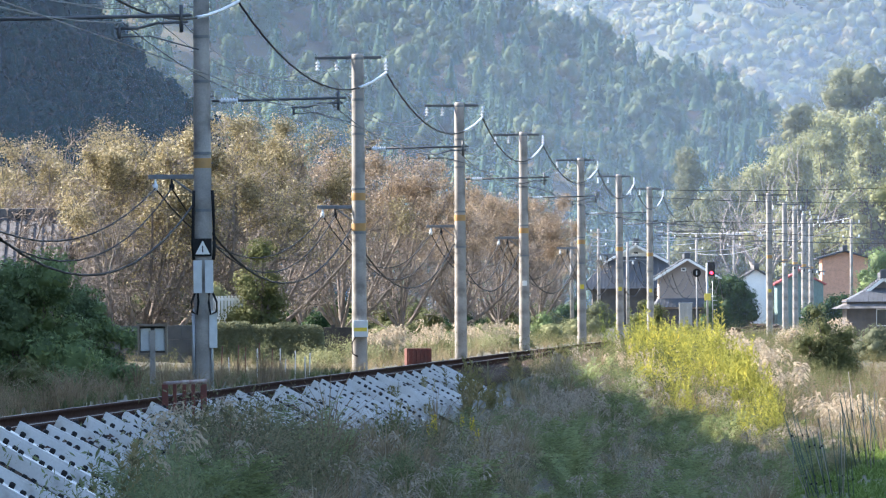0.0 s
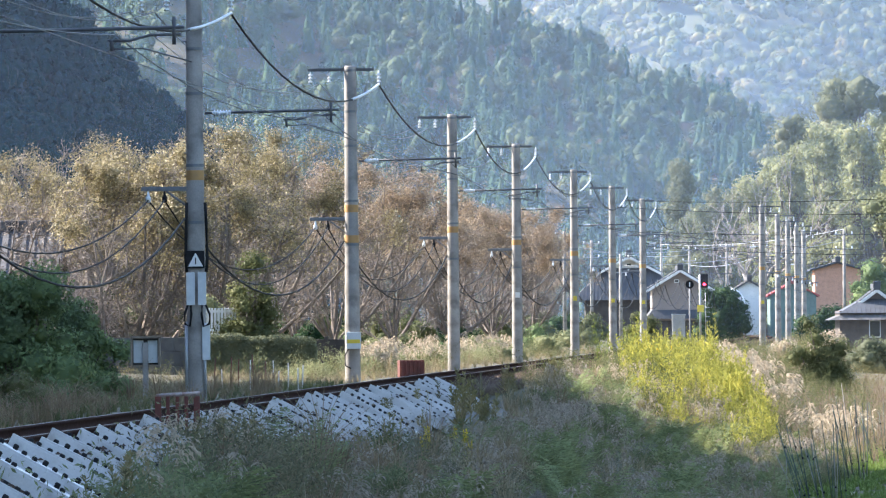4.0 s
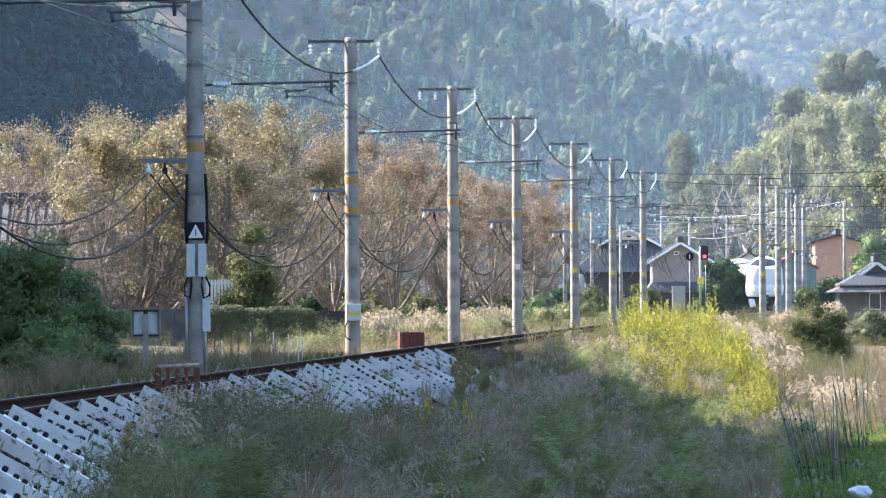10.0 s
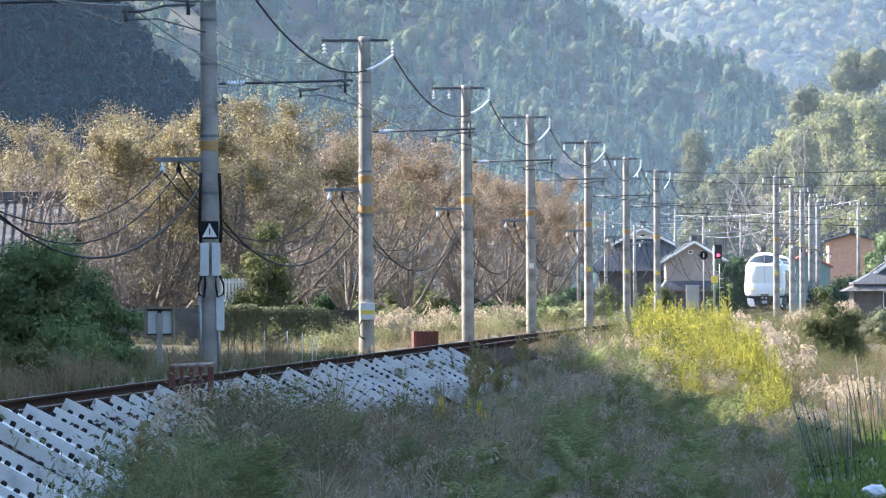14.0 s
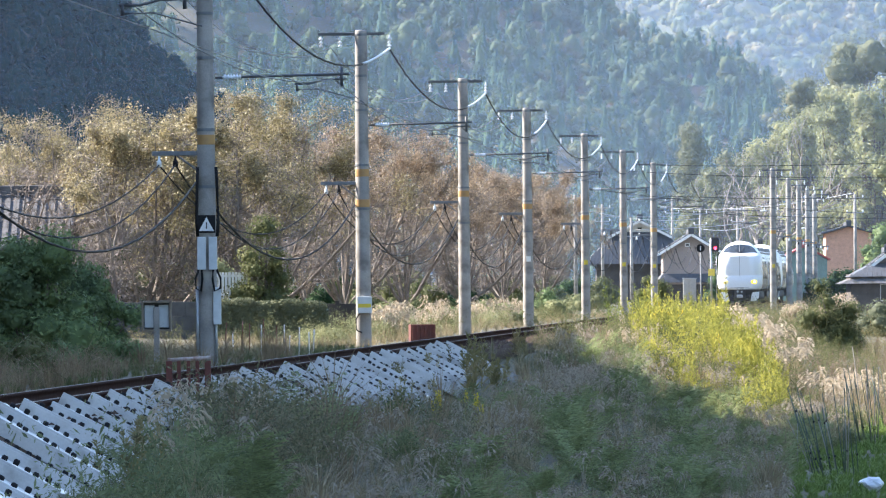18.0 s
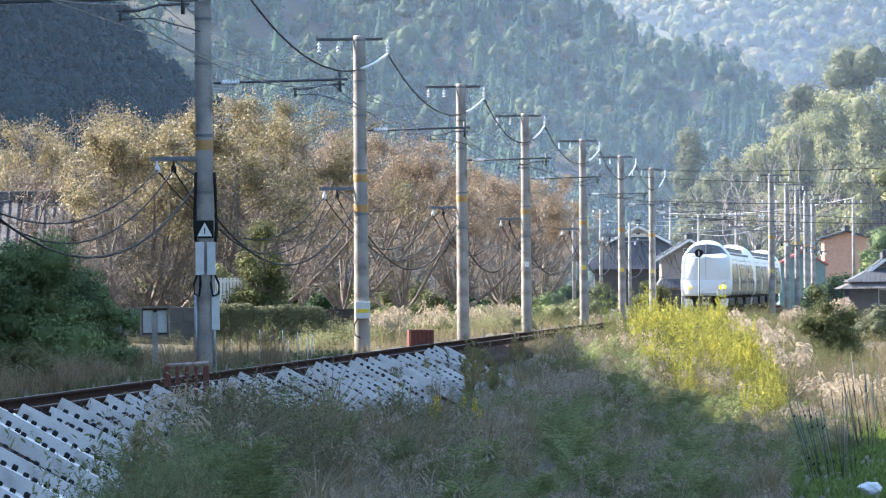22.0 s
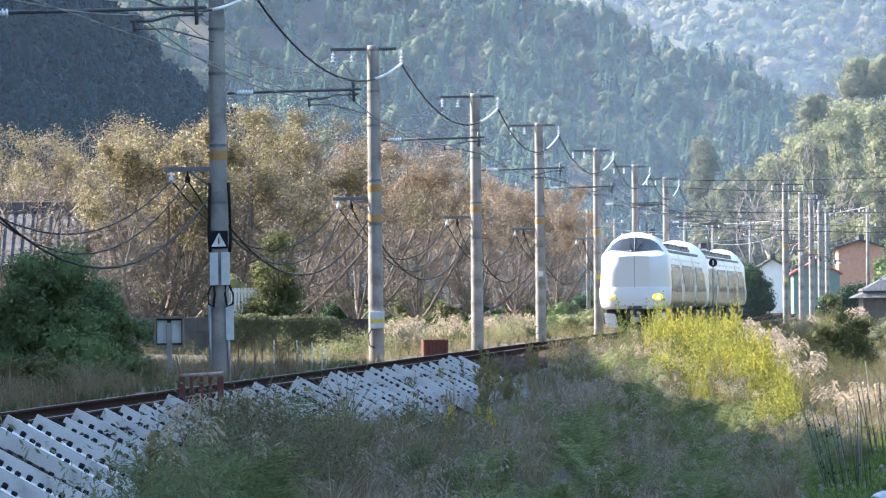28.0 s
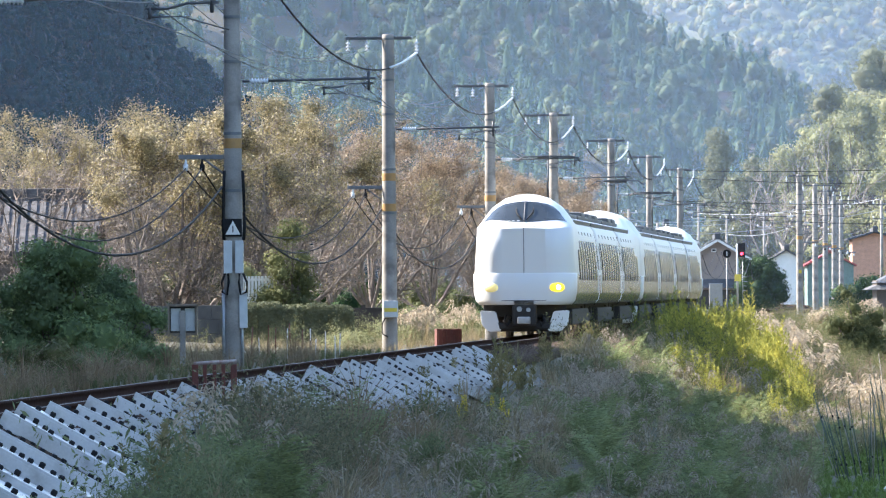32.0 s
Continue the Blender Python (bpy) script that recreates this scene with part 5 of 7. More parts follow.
def make_shade_spur():
    """An unseen spur added to the left of the camera, which keeps the near part of the line in shade."""
    xs, ys = np.linspace(-330, -60, 28), np.linspace(-250, 560, 82)
    xx, yy = np.meshgrid(xs, ys, indexing="ij")
    a = np.clip(1 - ((xx + 190) / 125) ** 2, 0, 1) ** 0.8
    # Its end runs along the sun's bearing, which sets the shade's edge.
    b = np.clip((SHADE_SPUR_END - yy - (xx + 100) / math.tan(radians(SUN_AZ))) / 22, 0, 1) ** 0.7
    bumps = np.array([noise.noise((p * 0.06, q * 0.06, 3)) for p, q in zip(xx.ravel(), yy.ravel())]).reshape(xx.shape)
    z = a * b * (222 + 12 * bumps) - 1
    v = np.stack([xx, yy, z], -1).reshape(-1, 3)
    i, j = np.meshgrid(np.arange(len(xs) - 1), np.arange(len(ys) - 1), indexing="ij")
    k = (i * len(ys) + j).ravel()
    me = raw_mesh("hill_4", v, np.stack([k, k + len(ys), k + len(ys) + 1, k + 1], 1))
    tagged(link_mesh("hill_4", me, EARTH), "unseen spur added beside the line to shade it", "hill", kind="structure")


SHADE_SPUR_END = 296.0
make_shade_spur()


def make_blocking_slope():
    """An unseen slope added to the right of the line, which closes the valley and blocks low sky light."""
    xs, ys = np.linspace(75, 480, 30), np.linspace(-300, 760, 60)
    xx, yy = np.meshgrid(xs, ys, indexing="ij")
    bumps = np.array([noise.noise((p * 0.02, q * 0.02, 8)) for p, q in zip(xx.ravel(), yy.ravel())]).reshape(xx.shape)
    z = np.clip((xx - 80 - 25 * bumps) / 210, 0, 1) ** 0.8 * (125 + 30 * bumps) * np.clip((760 - yy) / 120, 0, 1) - 3
    v = np.stack([xx, yy, z], -1).reshape(-1, 3)
    i, j = np.meshgrid(np.arange(len(xs) - 1), np.arange(len(ys) - 1), indexing="ij")
    k = (i * len(ys) + j).ravel()
    me = raw_mesh("hill_5", v, np.stack([k, k + len(ys), k + len(ys) + 1, k + 1], 1))
    me.shade_smooth()
    tagged(link_mesh("hill_5", me, WOODED), "unseen slope added across the valley to block low sky light", "hill", kind="structure")


WOODED = surface("wooded_slope", (0.09, 0.11, 0.05), (0.04, 0.06, 0.03), 0.95, scale=0.08, bump=0.8, fine=0.6, stain=(0.13, 0.11, 0.06), stain_scale=0.03)
make_blocking_slope()


# ---- weeds on the bank ----
def weed_template(rnd, h=0.7, leaves=44, mt=0, thin=0.4, size=0.045):
    n_st = 4
    pts = []
    for _ in range(n_st):
        d = np.array((rnd.normal() * 0.35, rnd.normal() * 0.35, 1.0))
        t = rnd.uniform(0.2, 1.0, leaves // n_st)
        pts.append(t[:, None] * d * h * rnd.uniform(0.7, 1.1) + rnd.normal(size=(len(t), 3)) * 0.06)
    v, f = leaves_at(np.concatenate(pts), rnd, size, -0.2, thin)
    return v, f, np.full(len(f), mt)


def grass_template(rnd, h=0.7, blades=16, mt=0, width=0.012, lean=0.35):
    parts = []
    for _ in range(blades):
        a, l = rnd.uniform(0, 6.3), h * rnd.uniform(0.5, 1.15)
        dx = np.array((math.cos(a), math.sin(a), 0)) * rnd.uniform(0.05, lean)
        s = np.array((-math.sin(a), math.cos(a), 0)) * width
        p0, p1, p2 = dx * 0.1, dx * l * 0.6 + np.array((0, 0, l * 0.62)), dx * l * 1.9 + np.array((0, 0, l * 0.95))
        parts.append((np.array([p0 - s, p0 + s, p1 + s * 0.8, p1 - s * 0.8]), [(0, 1, 2, 3)]))
        parts.append((np.array([p1 - s * 0.8, p1 + s * 0.8, p2 + s * 0.15, p2 - s * 0.15]), [(0, 1, 2, 3)]))
    v, f = joined(parts)
    return v, f, np.full(len(f), mt)


def golden_template(rnd, h=1.25, bloom=True):
    """Upright leafy stalks that narrow to a soft tip; those in bloom end in a fine, branching plume."""
    parts, ms = [], []
    for _ in range(5):
        foot = np.array((rnd.normal() * 0.15, rnd.normal() * 0.15, 0.0))
        d = np.array((rnd.normal() * 0.1, rnd.normal() * 0.1, 1.0)) * h * rnd.uniform(0.65, 1.1)
        k = 46
        t = rnd.uniform(0.08, 1.0, k)
        side = rand_dirs(k, rnd) * np.array((1, 1, 0.3)) + np.array((0, 0, 0.8))
        side *= (0.085 * (1.2 - t) + 0.022)[:, None]
        w = np.cross(side, rand_dirs(k, rnd))
        w *= 0.014 / (np.linalg.norm(w, axis=1, keepdims=True) + 1e-9)
        parts.append(quads(foot + t[:, None] * d + side * 0.8, side, w))
        ms.append(np.zeros(k, int))
        v, f = limb(foot, foot + d * 0.97, 0.007, 0.004, 3)
        parts.append((v, f))
        ms.append(np.zeros(len(f), int))
        if not bloom:
            continue
        n = 44
        t = rnd.uniform(0.66, 1.05, n)
        a = rnd.uniform(0, 6.3, n)
        r = 0.15 * (1.07 - t) / 0.4 * rnd.uniform(0.3, 1.0, n)
        p = foot + d * t[:, None] + np.stack([np.cos(a) * r, np.sin(a) * r, r * 0.25], 1)
        u = np.stack([np.cos(a), np.sin(a), np.full(n, 0.7)], 1) * 0.036
        w = np.stack([-np.sin(a), np.cos(a), np.zeros(n)], 1) * 0.015
        parts.append(quads(p, u, w))
        ms.append(np.ones(n, int))
    v, f = joined(parts)
    return v, f, np.concatenate(ms)


def pampas_template(rnd, h=1.4):
    """A tuft of arching blades and stalks with soft drooping plumes."""
    v, f, m = grass_template(rnd, h * 0.8, 14, 0, 0.010, 0.5)
    parts, ms = [(v, f)], [m]
    for _ in range(4):
        a = rnd.uniform(0, 6.3)
        lean = rnd.uniform(0.12, 0.4)
        tip = np.array((math.cos(a) * lean, math.sin(a) * lean, h * rnd.uniform(0.85, 1.05)))
        vv, ff = limb((0, 0, 0), tip * 0.85, 0.005, 0.003, 3)
        parts.append((vv, ff))
        ms.append(np.zeros(len(ff), int))
        for s in range(5):
            n = 6
            t = np.linspace(0, 1, n)[:, None]
            b = a + rnd.normal() * 0.5
            out = np.array((math.cos(b), math.sin(b), 0.0))
            p = tip * 0.8 + tip * 0.2 * (s / 4) + out * t * 0.22 + np.array((0, 0, 1.0)) * (0.16 * t - 0.22 * t * t)
            u = out * 0.045 + np.array((0, 0, 1.0)) * (0.035 - 0.085 * t)
            w = rnd.normal(size=(n, 3)) * 0.015
            parts.append(quads(p, u + np.zeros((n, 3)), w))
            ms.append(np.ones(n, int))
    v, f = joined(parts)
    return v, f, np.concatenate(ms)


def field_of(name, label, templates, mats, n, o_range, d_range, seed, scale=(0.7, 1.3), keep=None, power=1.0, swell=0.0):
    """Plants strewn beside the track between offsets and distances; swell: how much their height comes and goes in mounds."""
    rnd = np.random.default_rng(seed)
    o = rnd.uniform(*o_range, n)
    d = d_range[0] + (d_range[1] - d_range[0]) * rnd.uniform(0, 1, n) ** power
    if keep:
        k = keep(o, d, rnd)
        o, d = o[k], d[k]
    n = len(o)
    places = np.stack([track_x(d) + o, d, ground_z(o, d) - 0.03], 1)
    sc = rnd.uniform(*scale, n)
    if swell:
        sc *= 1 + swell * np.clip(np.array([noise.noise((a * 0.55, b * 0.16, seed)) for a, b in zip(o, d)]) * 1.8, -0.7, 1)
    v, f, m = scatter(templates, places, rnd.uniform(0, 6.3, n), np.stack([sc, sc * rnd.uniform(0.8, 1.2, n)], 1), rnd.integers(0, len(templates), n))
    ob = link_mesh(name, raw_mesh(name, v, f, m), mats)
    return tagged(ob, label, "plants", kind="stuff")


def bearing(o, d):
    return (track_x(d) + o) / d * 1000


def feather_template(rnd, h=0.55):
    """A soft plant of drooping fronds with fine leaflets on both sides of each rib."""
    parts, k = [], 20
    for _ in range(9):
        a = rnd.uniform(0, 6.3)
        out, side = np.array((math.cos(a), math.sin(a), 0.0)), np.array((-math.sin(a), math.cos(a), 0.0))
        t = np.linspace(0.15, 1.0, k)[:, None]
        reach, high = rnd.uniform(0.25, 0.55), 1.7 * h * rnd.uniform(0.7, 1.1)
        p = out * t * reach + np.array((0, 0, 1.0)) * (t - 0.48 * t * t) * high
        for sgn in (-1, 1):
            u = (side * sgn + out * 0.5 + np.array((0, 0, 0.15))) * 0.055 * np.sin(t * 2.7 + 0.25) * rnd.uniform(0.6, 1.3, (k, 1)) + rnd.normal(size=(k, 3)) * 0.006
            w = np.tile(out * 0.007 + np.array((0, 0, 0.006)), (k, 1))
            parts.append(quads(p + u, u, w))
    v, f = joined(parts)
    return v, f, np.zeros(len(f), int)


_r = np.random.default_rng(21)
WEEDS = [weed_template(_r, _r.uniform(0.45, 0.8), 104, 0, 0.3, 0.022) for _ in range(5)]
DRY = [grass_template(_r, _r.uniform(0.5, 0.95), 22, 0, 0.0065, 0.5) for _ in range(5)]
GOLDS = [golden_template(_r, _r.uniform(1.1, 1.6), False) for _ in range(5)]
BLOOMS = [golden_template(_r, _r.uniform(1.2, 1.5), True) for _ in range(2)]
PAMPAS = [pampas_template(_r, _r.uniform(1.1, 1.5)) for _ in range(4)]
TALL = [weed_template(_r, 1.1, 120, 0, 0.26, 0.036) for _ in range(4)]
FEATHERS = [feather_template(_r, _r.uniform(0.45, 0.75)) for _ in range(4)]


def clump(o, d, rnd, cut=0.0, s=0.25, off=0):
    return np.array([noise.noise((a * s * 2, b * s * 0.6, off)) for a, b in zip(o, d)]) + rnd.normal(size=len(o)) * 0.1 > cut


def low_down(o, d):
    """Whether a place lies on the lower part of the slope."""
    return (ground_z(o, d) - 1.3) / d < -0.0178


def slab_room(o, d):
    """How much further out the plants begin: beside the wide part of the slabs, and none on the mown field."""
    return 99.0 * ((bearing(o, d) > 35) & (d < 232)) + 0.1 * np.clip((112 - d) / 12, 0, 1) + 0.4 * np.clip((d - 130) / 25, 0, 1) * (d < 204) - 0.6 * (d > 210)


def within(o, d, b0, b1):
    q = bearing(o, d)
    return (q > b0) & (q < b1)


SOFT_GREEN = foliage("soft_green", [(0.085, 0.1, 0.06), (0.14, 0.165, 0.085), (0.2, 0.235, 0.115), (0.29, 0.295, 0.16)], 0.35, 0.6, 0.8)
FLUFF = foliage("seed_fluff", [(0.3, 0.26, 0.205), (0.42, 0.37, 0.3), (0.2, 0.168, 0.13)], 0.4)
# shaded slope below the slabs


def mound_template(rnd, leaf=0.027):
    """A low leafy mound."""
    parts = []
    for _ in range(3):
        c, rad = np.array((rnd.normal() * 0.25, rnd.normal() * 0.25, rnd.uniform(0.12, 0.4))), rnd.uniform(0.2, 0.34)
        out = rand_dirs(210, rnd, 0.5)
        parts.append(leaves_on(c + out * rad * rnd.uniform(0.45, 1.35, (210, 1)), out, rnd, leaf, 0.9, 0.36, 0.3))
    v, f = joined(parts)
    return v, f, np.zeros(len(f), int)


MOUNDS = [mound_template(_r, k) for k in (0.018, 0.02, 0.024, 0.028)]


def clear_of_slabs(o, d):
    return o > 2.7 + slab_room(o, d)


def patchwork(o_range, d_range, n_cells, n_plants, seed, kinds, keep):
    """Weeds that grow in stands: each stand is of one kind, tallest in its middle and low or bare at its rim."""
    rnd = np.random.default_rng(seed)
    co, cd = rnd.uniform(*o_range, n_cells), rnd.uniform(*d_range, n_cells)
    # Past 190 m dark kinds prevail too, their colour standing in for shade.
    low = low_down(co, cd) | (cd > 190)
    weight = np.array([[k[4] if q else k[3] for k in kinds] for q in low], float)
    pick = np.array([rnd.choice(len(kinds), p=w / w.sum()) for w in weight])
    tall = rnd.uniform(0.55, 1.25, n_cells)
    o, d = rnd.uniform(*o_range, n_plants), rnd.uniform(*d_range, n_plants)
    ok = keep(o, d)
    o, d = o[ok], d[ok]
    dist = np.sqrt((o[:, None] - co) ** 2 * 1.3 + ((d[:, None] - cd) / 7.0) ** 2)
    order = np.argsort(dist, 1)[:, :2]
    near, second = (np.take_along_axis(dist, order[:, k:k + 1], 1)[:, 0] for k in (0, 1))
    cell = order[:, 0]
    rim = np.clip((second - near) / (second + near + 1e-6), 0, 1)
    size = (0.3 + 0.9 * rim ** 0.7) * tall[cell] * rnd.uniform(0.8, 1.2, len(o))
    for k, (name, label, look_of, _, _, grow_to) in enumerate(kinds):
        sel = (pick[cell] == k) & (rnd.uniform(0, 1, len(o)) < 0.25 + 1.2 * rim)
        if not sel.any():
            continue
        templates, mats = look_of
        n = int(sel.sum())
        places = np.stack([track_x(d[sel]) + o[sel], d[sel], ground_z(o[sel], d[sel]) - 0.03], 1)
        sc = np.stack([0.75 * size[sel] + 0.25, size[sel]], 1) * grow_to
        v, f, m = scatter(templates, places, rnd.uniform(0, 6.3, n), sc, rnd.integers(0, len(templates), n))
        tagged(link_mesh(name, raw_mesh(name, v, f, m), mats), label, "plants", kind="stuff")


FERN_GREEN = foliage("fern_green", [(0.1, 0.125, 0.06), (0.165, 0.2, 0.09), (0.24, 0.28, 0.125), (0.33, 0.345, 0.165)], 0.35, 0.5, 0.6)
DARK_WEED = foliage("dark_weed", [(0.075, 0.075, 0.05), (0.125, 0.125, 0.075), (0.185, 0.18, 0.105), (0.27, 0.24, 0.15)], 0.3, 0.5, 0.6)
TUFTS = [grass_template(_r, _r.uniform(0.7, 1.0), 30, 0, 0.0075, 0.75) for _ in range(5)]
RED_STEM = foliage("russet_weed", [(0.115, 0.09, 0.06), (0.185, 0.14, 0.09), (0.27, 0.21, 0.135), (0.34, 0.275, 0.18)], 0.35, 0.5, 0.5)
patchwork((2.4, 10.0), (84, 268), 330, 8200, 71, [
    ("fern_weeds", "feathery green weeds in stands on the bank", (FEATHERS, [FERN_GREEN]), 0.7, 3.2, 1.15),
    ("leafy_weeds", "dark leafy weeds in stands on the bank", (WEEDS, [DARK_WEED]), 2.2, 2.6, 1.1),
    ("olive_mounds", "olive bushy plants in mounds on the bank", (MOUNDS, [OLIVE_LEAF]), 1.2, 1.0, 0.95),
    ("dry_tufts", "arching tufts of dry brown grass", (TUFTS, [WEED_DRY]), 2.4, 0.8, 1.0),
    ("russet_weeds", "withered russet weeds on the bank", (WEEDS + TUFTS[:2], [RED_STEM]), 1.8, 0.6, 1.0),
    ("seeding_weeds", "grey-white seeding grass heads in the weeds", (PAMPAS, [WEED_DRY, FLUFF]), 0.8, 0.5, 0.62),
    ("green_mounds", "leafy green plants in mounds on the bank", (MOUNDS, [SOFT_GREEN]), 0.8, 1.0, 0.95)],
    lambda o, d: (o > 2.55 + slab_room(o, d)) | ((d > 212) & (o > 2.0)))
field_of("weeds", "low green weeds covering the railway bank", WEEDS, WEED_GREEN, 1800, (1.9, 9.5), (82, 330), 31, (0.3, 0.6), lambda o, d, r: (o > 2.5 + slab_room(o, d)) | (d > 212), 1.3, 0.3)
field_of("dry_grass", "thin dry grass on the railway bank", DRY, WEED_DRY, 1900, (2.0, 10), (82, 215), 32, (0.35, 0.8), lambda o, d, r: clump(o, d, r, -0.05 + 0.1 * low_down(o, d)) & ((o > 2.5 + slab_room(o, d)) | (d > 212)), 1.2, 0.5)
PALE_STALK = foliage("pale_dry_stalk", [(0.32, 0.28, 0.22), (0.44, 0.39, 0.31), (0.25, 0.2, 0.15)], 0.3)
field_of("dry_stalks", "thin pale stalks with seed heads standing above the weeds", PAMPAS, [PALE_STALK, FLUFF], 620, (2.5, 10), (92, 262), 76, (0.4, 0.72), lambda o, d, r: clear_of_slabs(o, d) & clump(o, d, r, -0.05, 0.35, 43))
field_of("crest_weeds", "low brown and olive weeds along the edge of the ballast", WEEDS + TUFTS[:1], DARK_WEED, 700, (1.5, 3.4), (206, 300), 72, (0.3, 0.62), lambda o, d, r: (d > 210) | (o > 2.4), 1.0, 0.4)
field_of("slab_weeds", "tall weeds growing between the slabs", [golden_template(_r, 0.9, False) for _ in range(3)], [WEED_GREEN, WEED_GREEN], 60, (1.5, 2.6), (95, 262), 41, (0.5, 1.1), lambda o, d, r: clump(o, d, r, 0.0, 0.4, 3), 1.2)
field_of("edge_weeds", "feathery weeds reaching over the slabs", FEATHERS, SOFT_GREEN, 110, (2.3, 3.1), (98, 132), 55, (0.5, 1.0), lambda o, d, r: clump(o, d, r, -0.1, 0.3, 61))
field_of("plume_grass", "tall grass with silvery plumes beside the slabs", PAMPAS, [WEED_DRY, PLUME], 11, (1.6, 2.6), (100, 130), 61, (0.6, 0.85), lambda o, d, r: within(o, d, -33, -20))
field_of("track_weeds", "tall feathery weeds growing over the slabs", FEATHERS + TALL[:1], WEED_GREEN, 130, (1.6, 2.8), (104, 150), 62, (0.4, 0.8), lambda o, d, r: within(o, d, -30, -21) & clump(o, d, r, -0.05, 0.3, 71))
field_of("bank_goldenrod", "sparse goldenrod among the shaded weeds", BLOOMS, [GOLD_STALK, GOLD_BLOOM], 40, (2.8, 7), (150, 230), 46, (0.4, 0.6), lambda o, d, r: within(o, d, -4, 3))
# sunlit bank further on
field_of("goldenrod", "tall lime-green goldenrod stalks on the sunlit bank", GOLDS, GOLD_STALK, 3400, (1.9, 9.5), (252, 350), 33, (0.42, 0.85), lambda o, d, r: (o > 2.6) & within(o, d, 19.0, 35.0) & (d < 420 - (bearing(o, d) - 19) * 9) & clump(o, d, r, -0.06, 0.42, 4), 1.0, 0.6)
field_of("goldenrod_blooms", "goldenrod in deep yellow bloom", BLOOMS, [GOLD_STALK, GOLD_BLOOM], 120, (2.4, 8.0), (285, 345), 63, (0.55, 0.85), lambda o, d, r: within(o, d, 20.2, 23.6) | (within(o, d, 28.0, 29.2) & (d < 300)))
field_of("green_spires", "tall leafy green stalks at the edge of the bank", GOLDS, [SPIRE_LEAF], 150, (2.2, 7.5), (290, 400), 64, (0.75, 1.15), lambda o, d, r: within(o, d, 16.0, 20.5))
field_of("bank_undergrowth", "olive and brown weeds between the goldenrod stalks", TALL, OLIVE_LEAF, 900, (2.4, 9.5), (250, 400), 67, (0.4, 0.75), lambda o, d, r: within(o, d, 17, 36), 1.0, 0.5)
field_of("drooping_plumes", "pampas grass with thick drooping cream plumes", PAMPAS, [WEED_DRY, PLUME], 80, (4, 11), (296, 335), 65, (0.85, 1.35), lambda o, d, r: within(o, d, 30.5, 37.0))
field_of("edge_plumes", "pale seeding grass plumes where the shade ends", PAMPAS, [WEED_DRY, PLUME], 130, (3, 9), (256, 282), 66, (0.45, 0.8), lambda o, d, r: within(o, d, 17, 34) & clump(o, d, r, 0.02, 0.3, 19))
field_of("bank_weeds", "tall olive weeds among the goldenrod", TALL, OLIVE_LEAF, 1700, (1.5, 9), (236, 470), 44, (0.5, 1.1), lambda o, d, r: within(o, d, 8, 37) & clump(o, d, r, -0.1, 0.2, 8), 1.0, 0.3)
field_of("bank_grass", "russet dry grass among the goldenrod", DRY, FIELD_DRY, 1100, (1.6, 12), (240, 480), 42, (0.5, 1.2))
field_of("bank_greens", "low green weeds under the goldenrod", WEEDS, WEED_GREEN, 1900, (1.6, 13), (240, 470), 48, (0.5, 1.1), None, 1.0, 0.4)
field_of("pampas_grass", "pampas grass with cream plumes", PAMPAS, [WEED_DRY, PLUME], 1500, (3.5, 13), (250, 430), 34, (0.7, 1.3), lambda o, d, r: (within(o, d, 29, 34.5) & (d > 318) & (d < 350)) | (within(o, d, 38.5, 45.5) & (d > 258) & (d < 286) & clump(o, d, r, 0.05, 0.3, 14)))
# the far side of the line
field_of("edge_weeds", "dark leafy weeds leaning over the concrete slabs", WEEDS + MOUNDS[:2], DARK_WEED, 130, (2.5, 3.1), (104, 121), 77, (0.9, 1.6))
field_of("edge_greens", "leafy green weeds growing up against the concrete slabs", WEEDS + TALL[:1], SOFT_GREEN, 120, (2.62, 3.3), (84, 106), 79, (0.7, 1.25), lambda o, d, r: o > 2.62 + 0.1 * np.clip((112 - d) / 12, 0, 1))
field_of("edge_brush", "withered russet weeds leaning over the concrete slabs", WEEDS + TUFTS[:2], RED_STEM, 80, (2.5, 3.1), (108, 136), 78, (0.8, 1.35))
field_of("verge_stalks", "withered brown weeds along the shaded side of the track", WEEDS + TUFTS[:3], RED_STEM, 420, (-4.6, -2.5), (108, 214), 80, (0.35, 0.8), None, 1.0, 0.5)
field_of("frame_plumes", "pale grass plumes beside the red guard frame", PAMPAS, [PALE_STALK, FLUFF], 6, (1.5, 1.75), (123.5, 127.5), 81, (0.35, 0.5))
field_of("verge_grass", "dry verge grass between track and trees", DRY, WEED_DRY, 1700, (-9.5, -2.8), (236, 480), 35, (0.3, 0.7), lambda o, d, r: clump(o, d, r, -0.02, 0.2, 6) & ((o > -5) | within(o, d, -9, 30)), 1.0)
field_of("verge_turf", "low dull grass on the shaded verge", [grass_template(_r, 0.3, 14, 0, 0.01, 0.6) for _ in range(4)], OLIVE_LEAF, 1500, (-8.5, -2.3), (110, 240), 43, (0.4, 1.0))
field_of("verge_weeds", "green weeds between track and trees", WEEDS, WEED_GREEN, 3000, (-12, -3.0), (120, 480), 36, (0.4, 0.9), lambda o, d, r: clump(o, d, r, -0.05, 0.15, 2) & ~(within(o, d, -30, -15.5) & (d > 215) & (d < 282)), 1.3)
field_of("verge_pampas", "pale pampas grass beside the track", PAMPAS, [WEED_DRY, PLUME], 420, (-7, -3.8), (240, 420), 37, (0.5, 0.95), lambda o, d, r: clump(o, d, r, 0.1, 0.15, 9) & within(o, d, -9, 9))
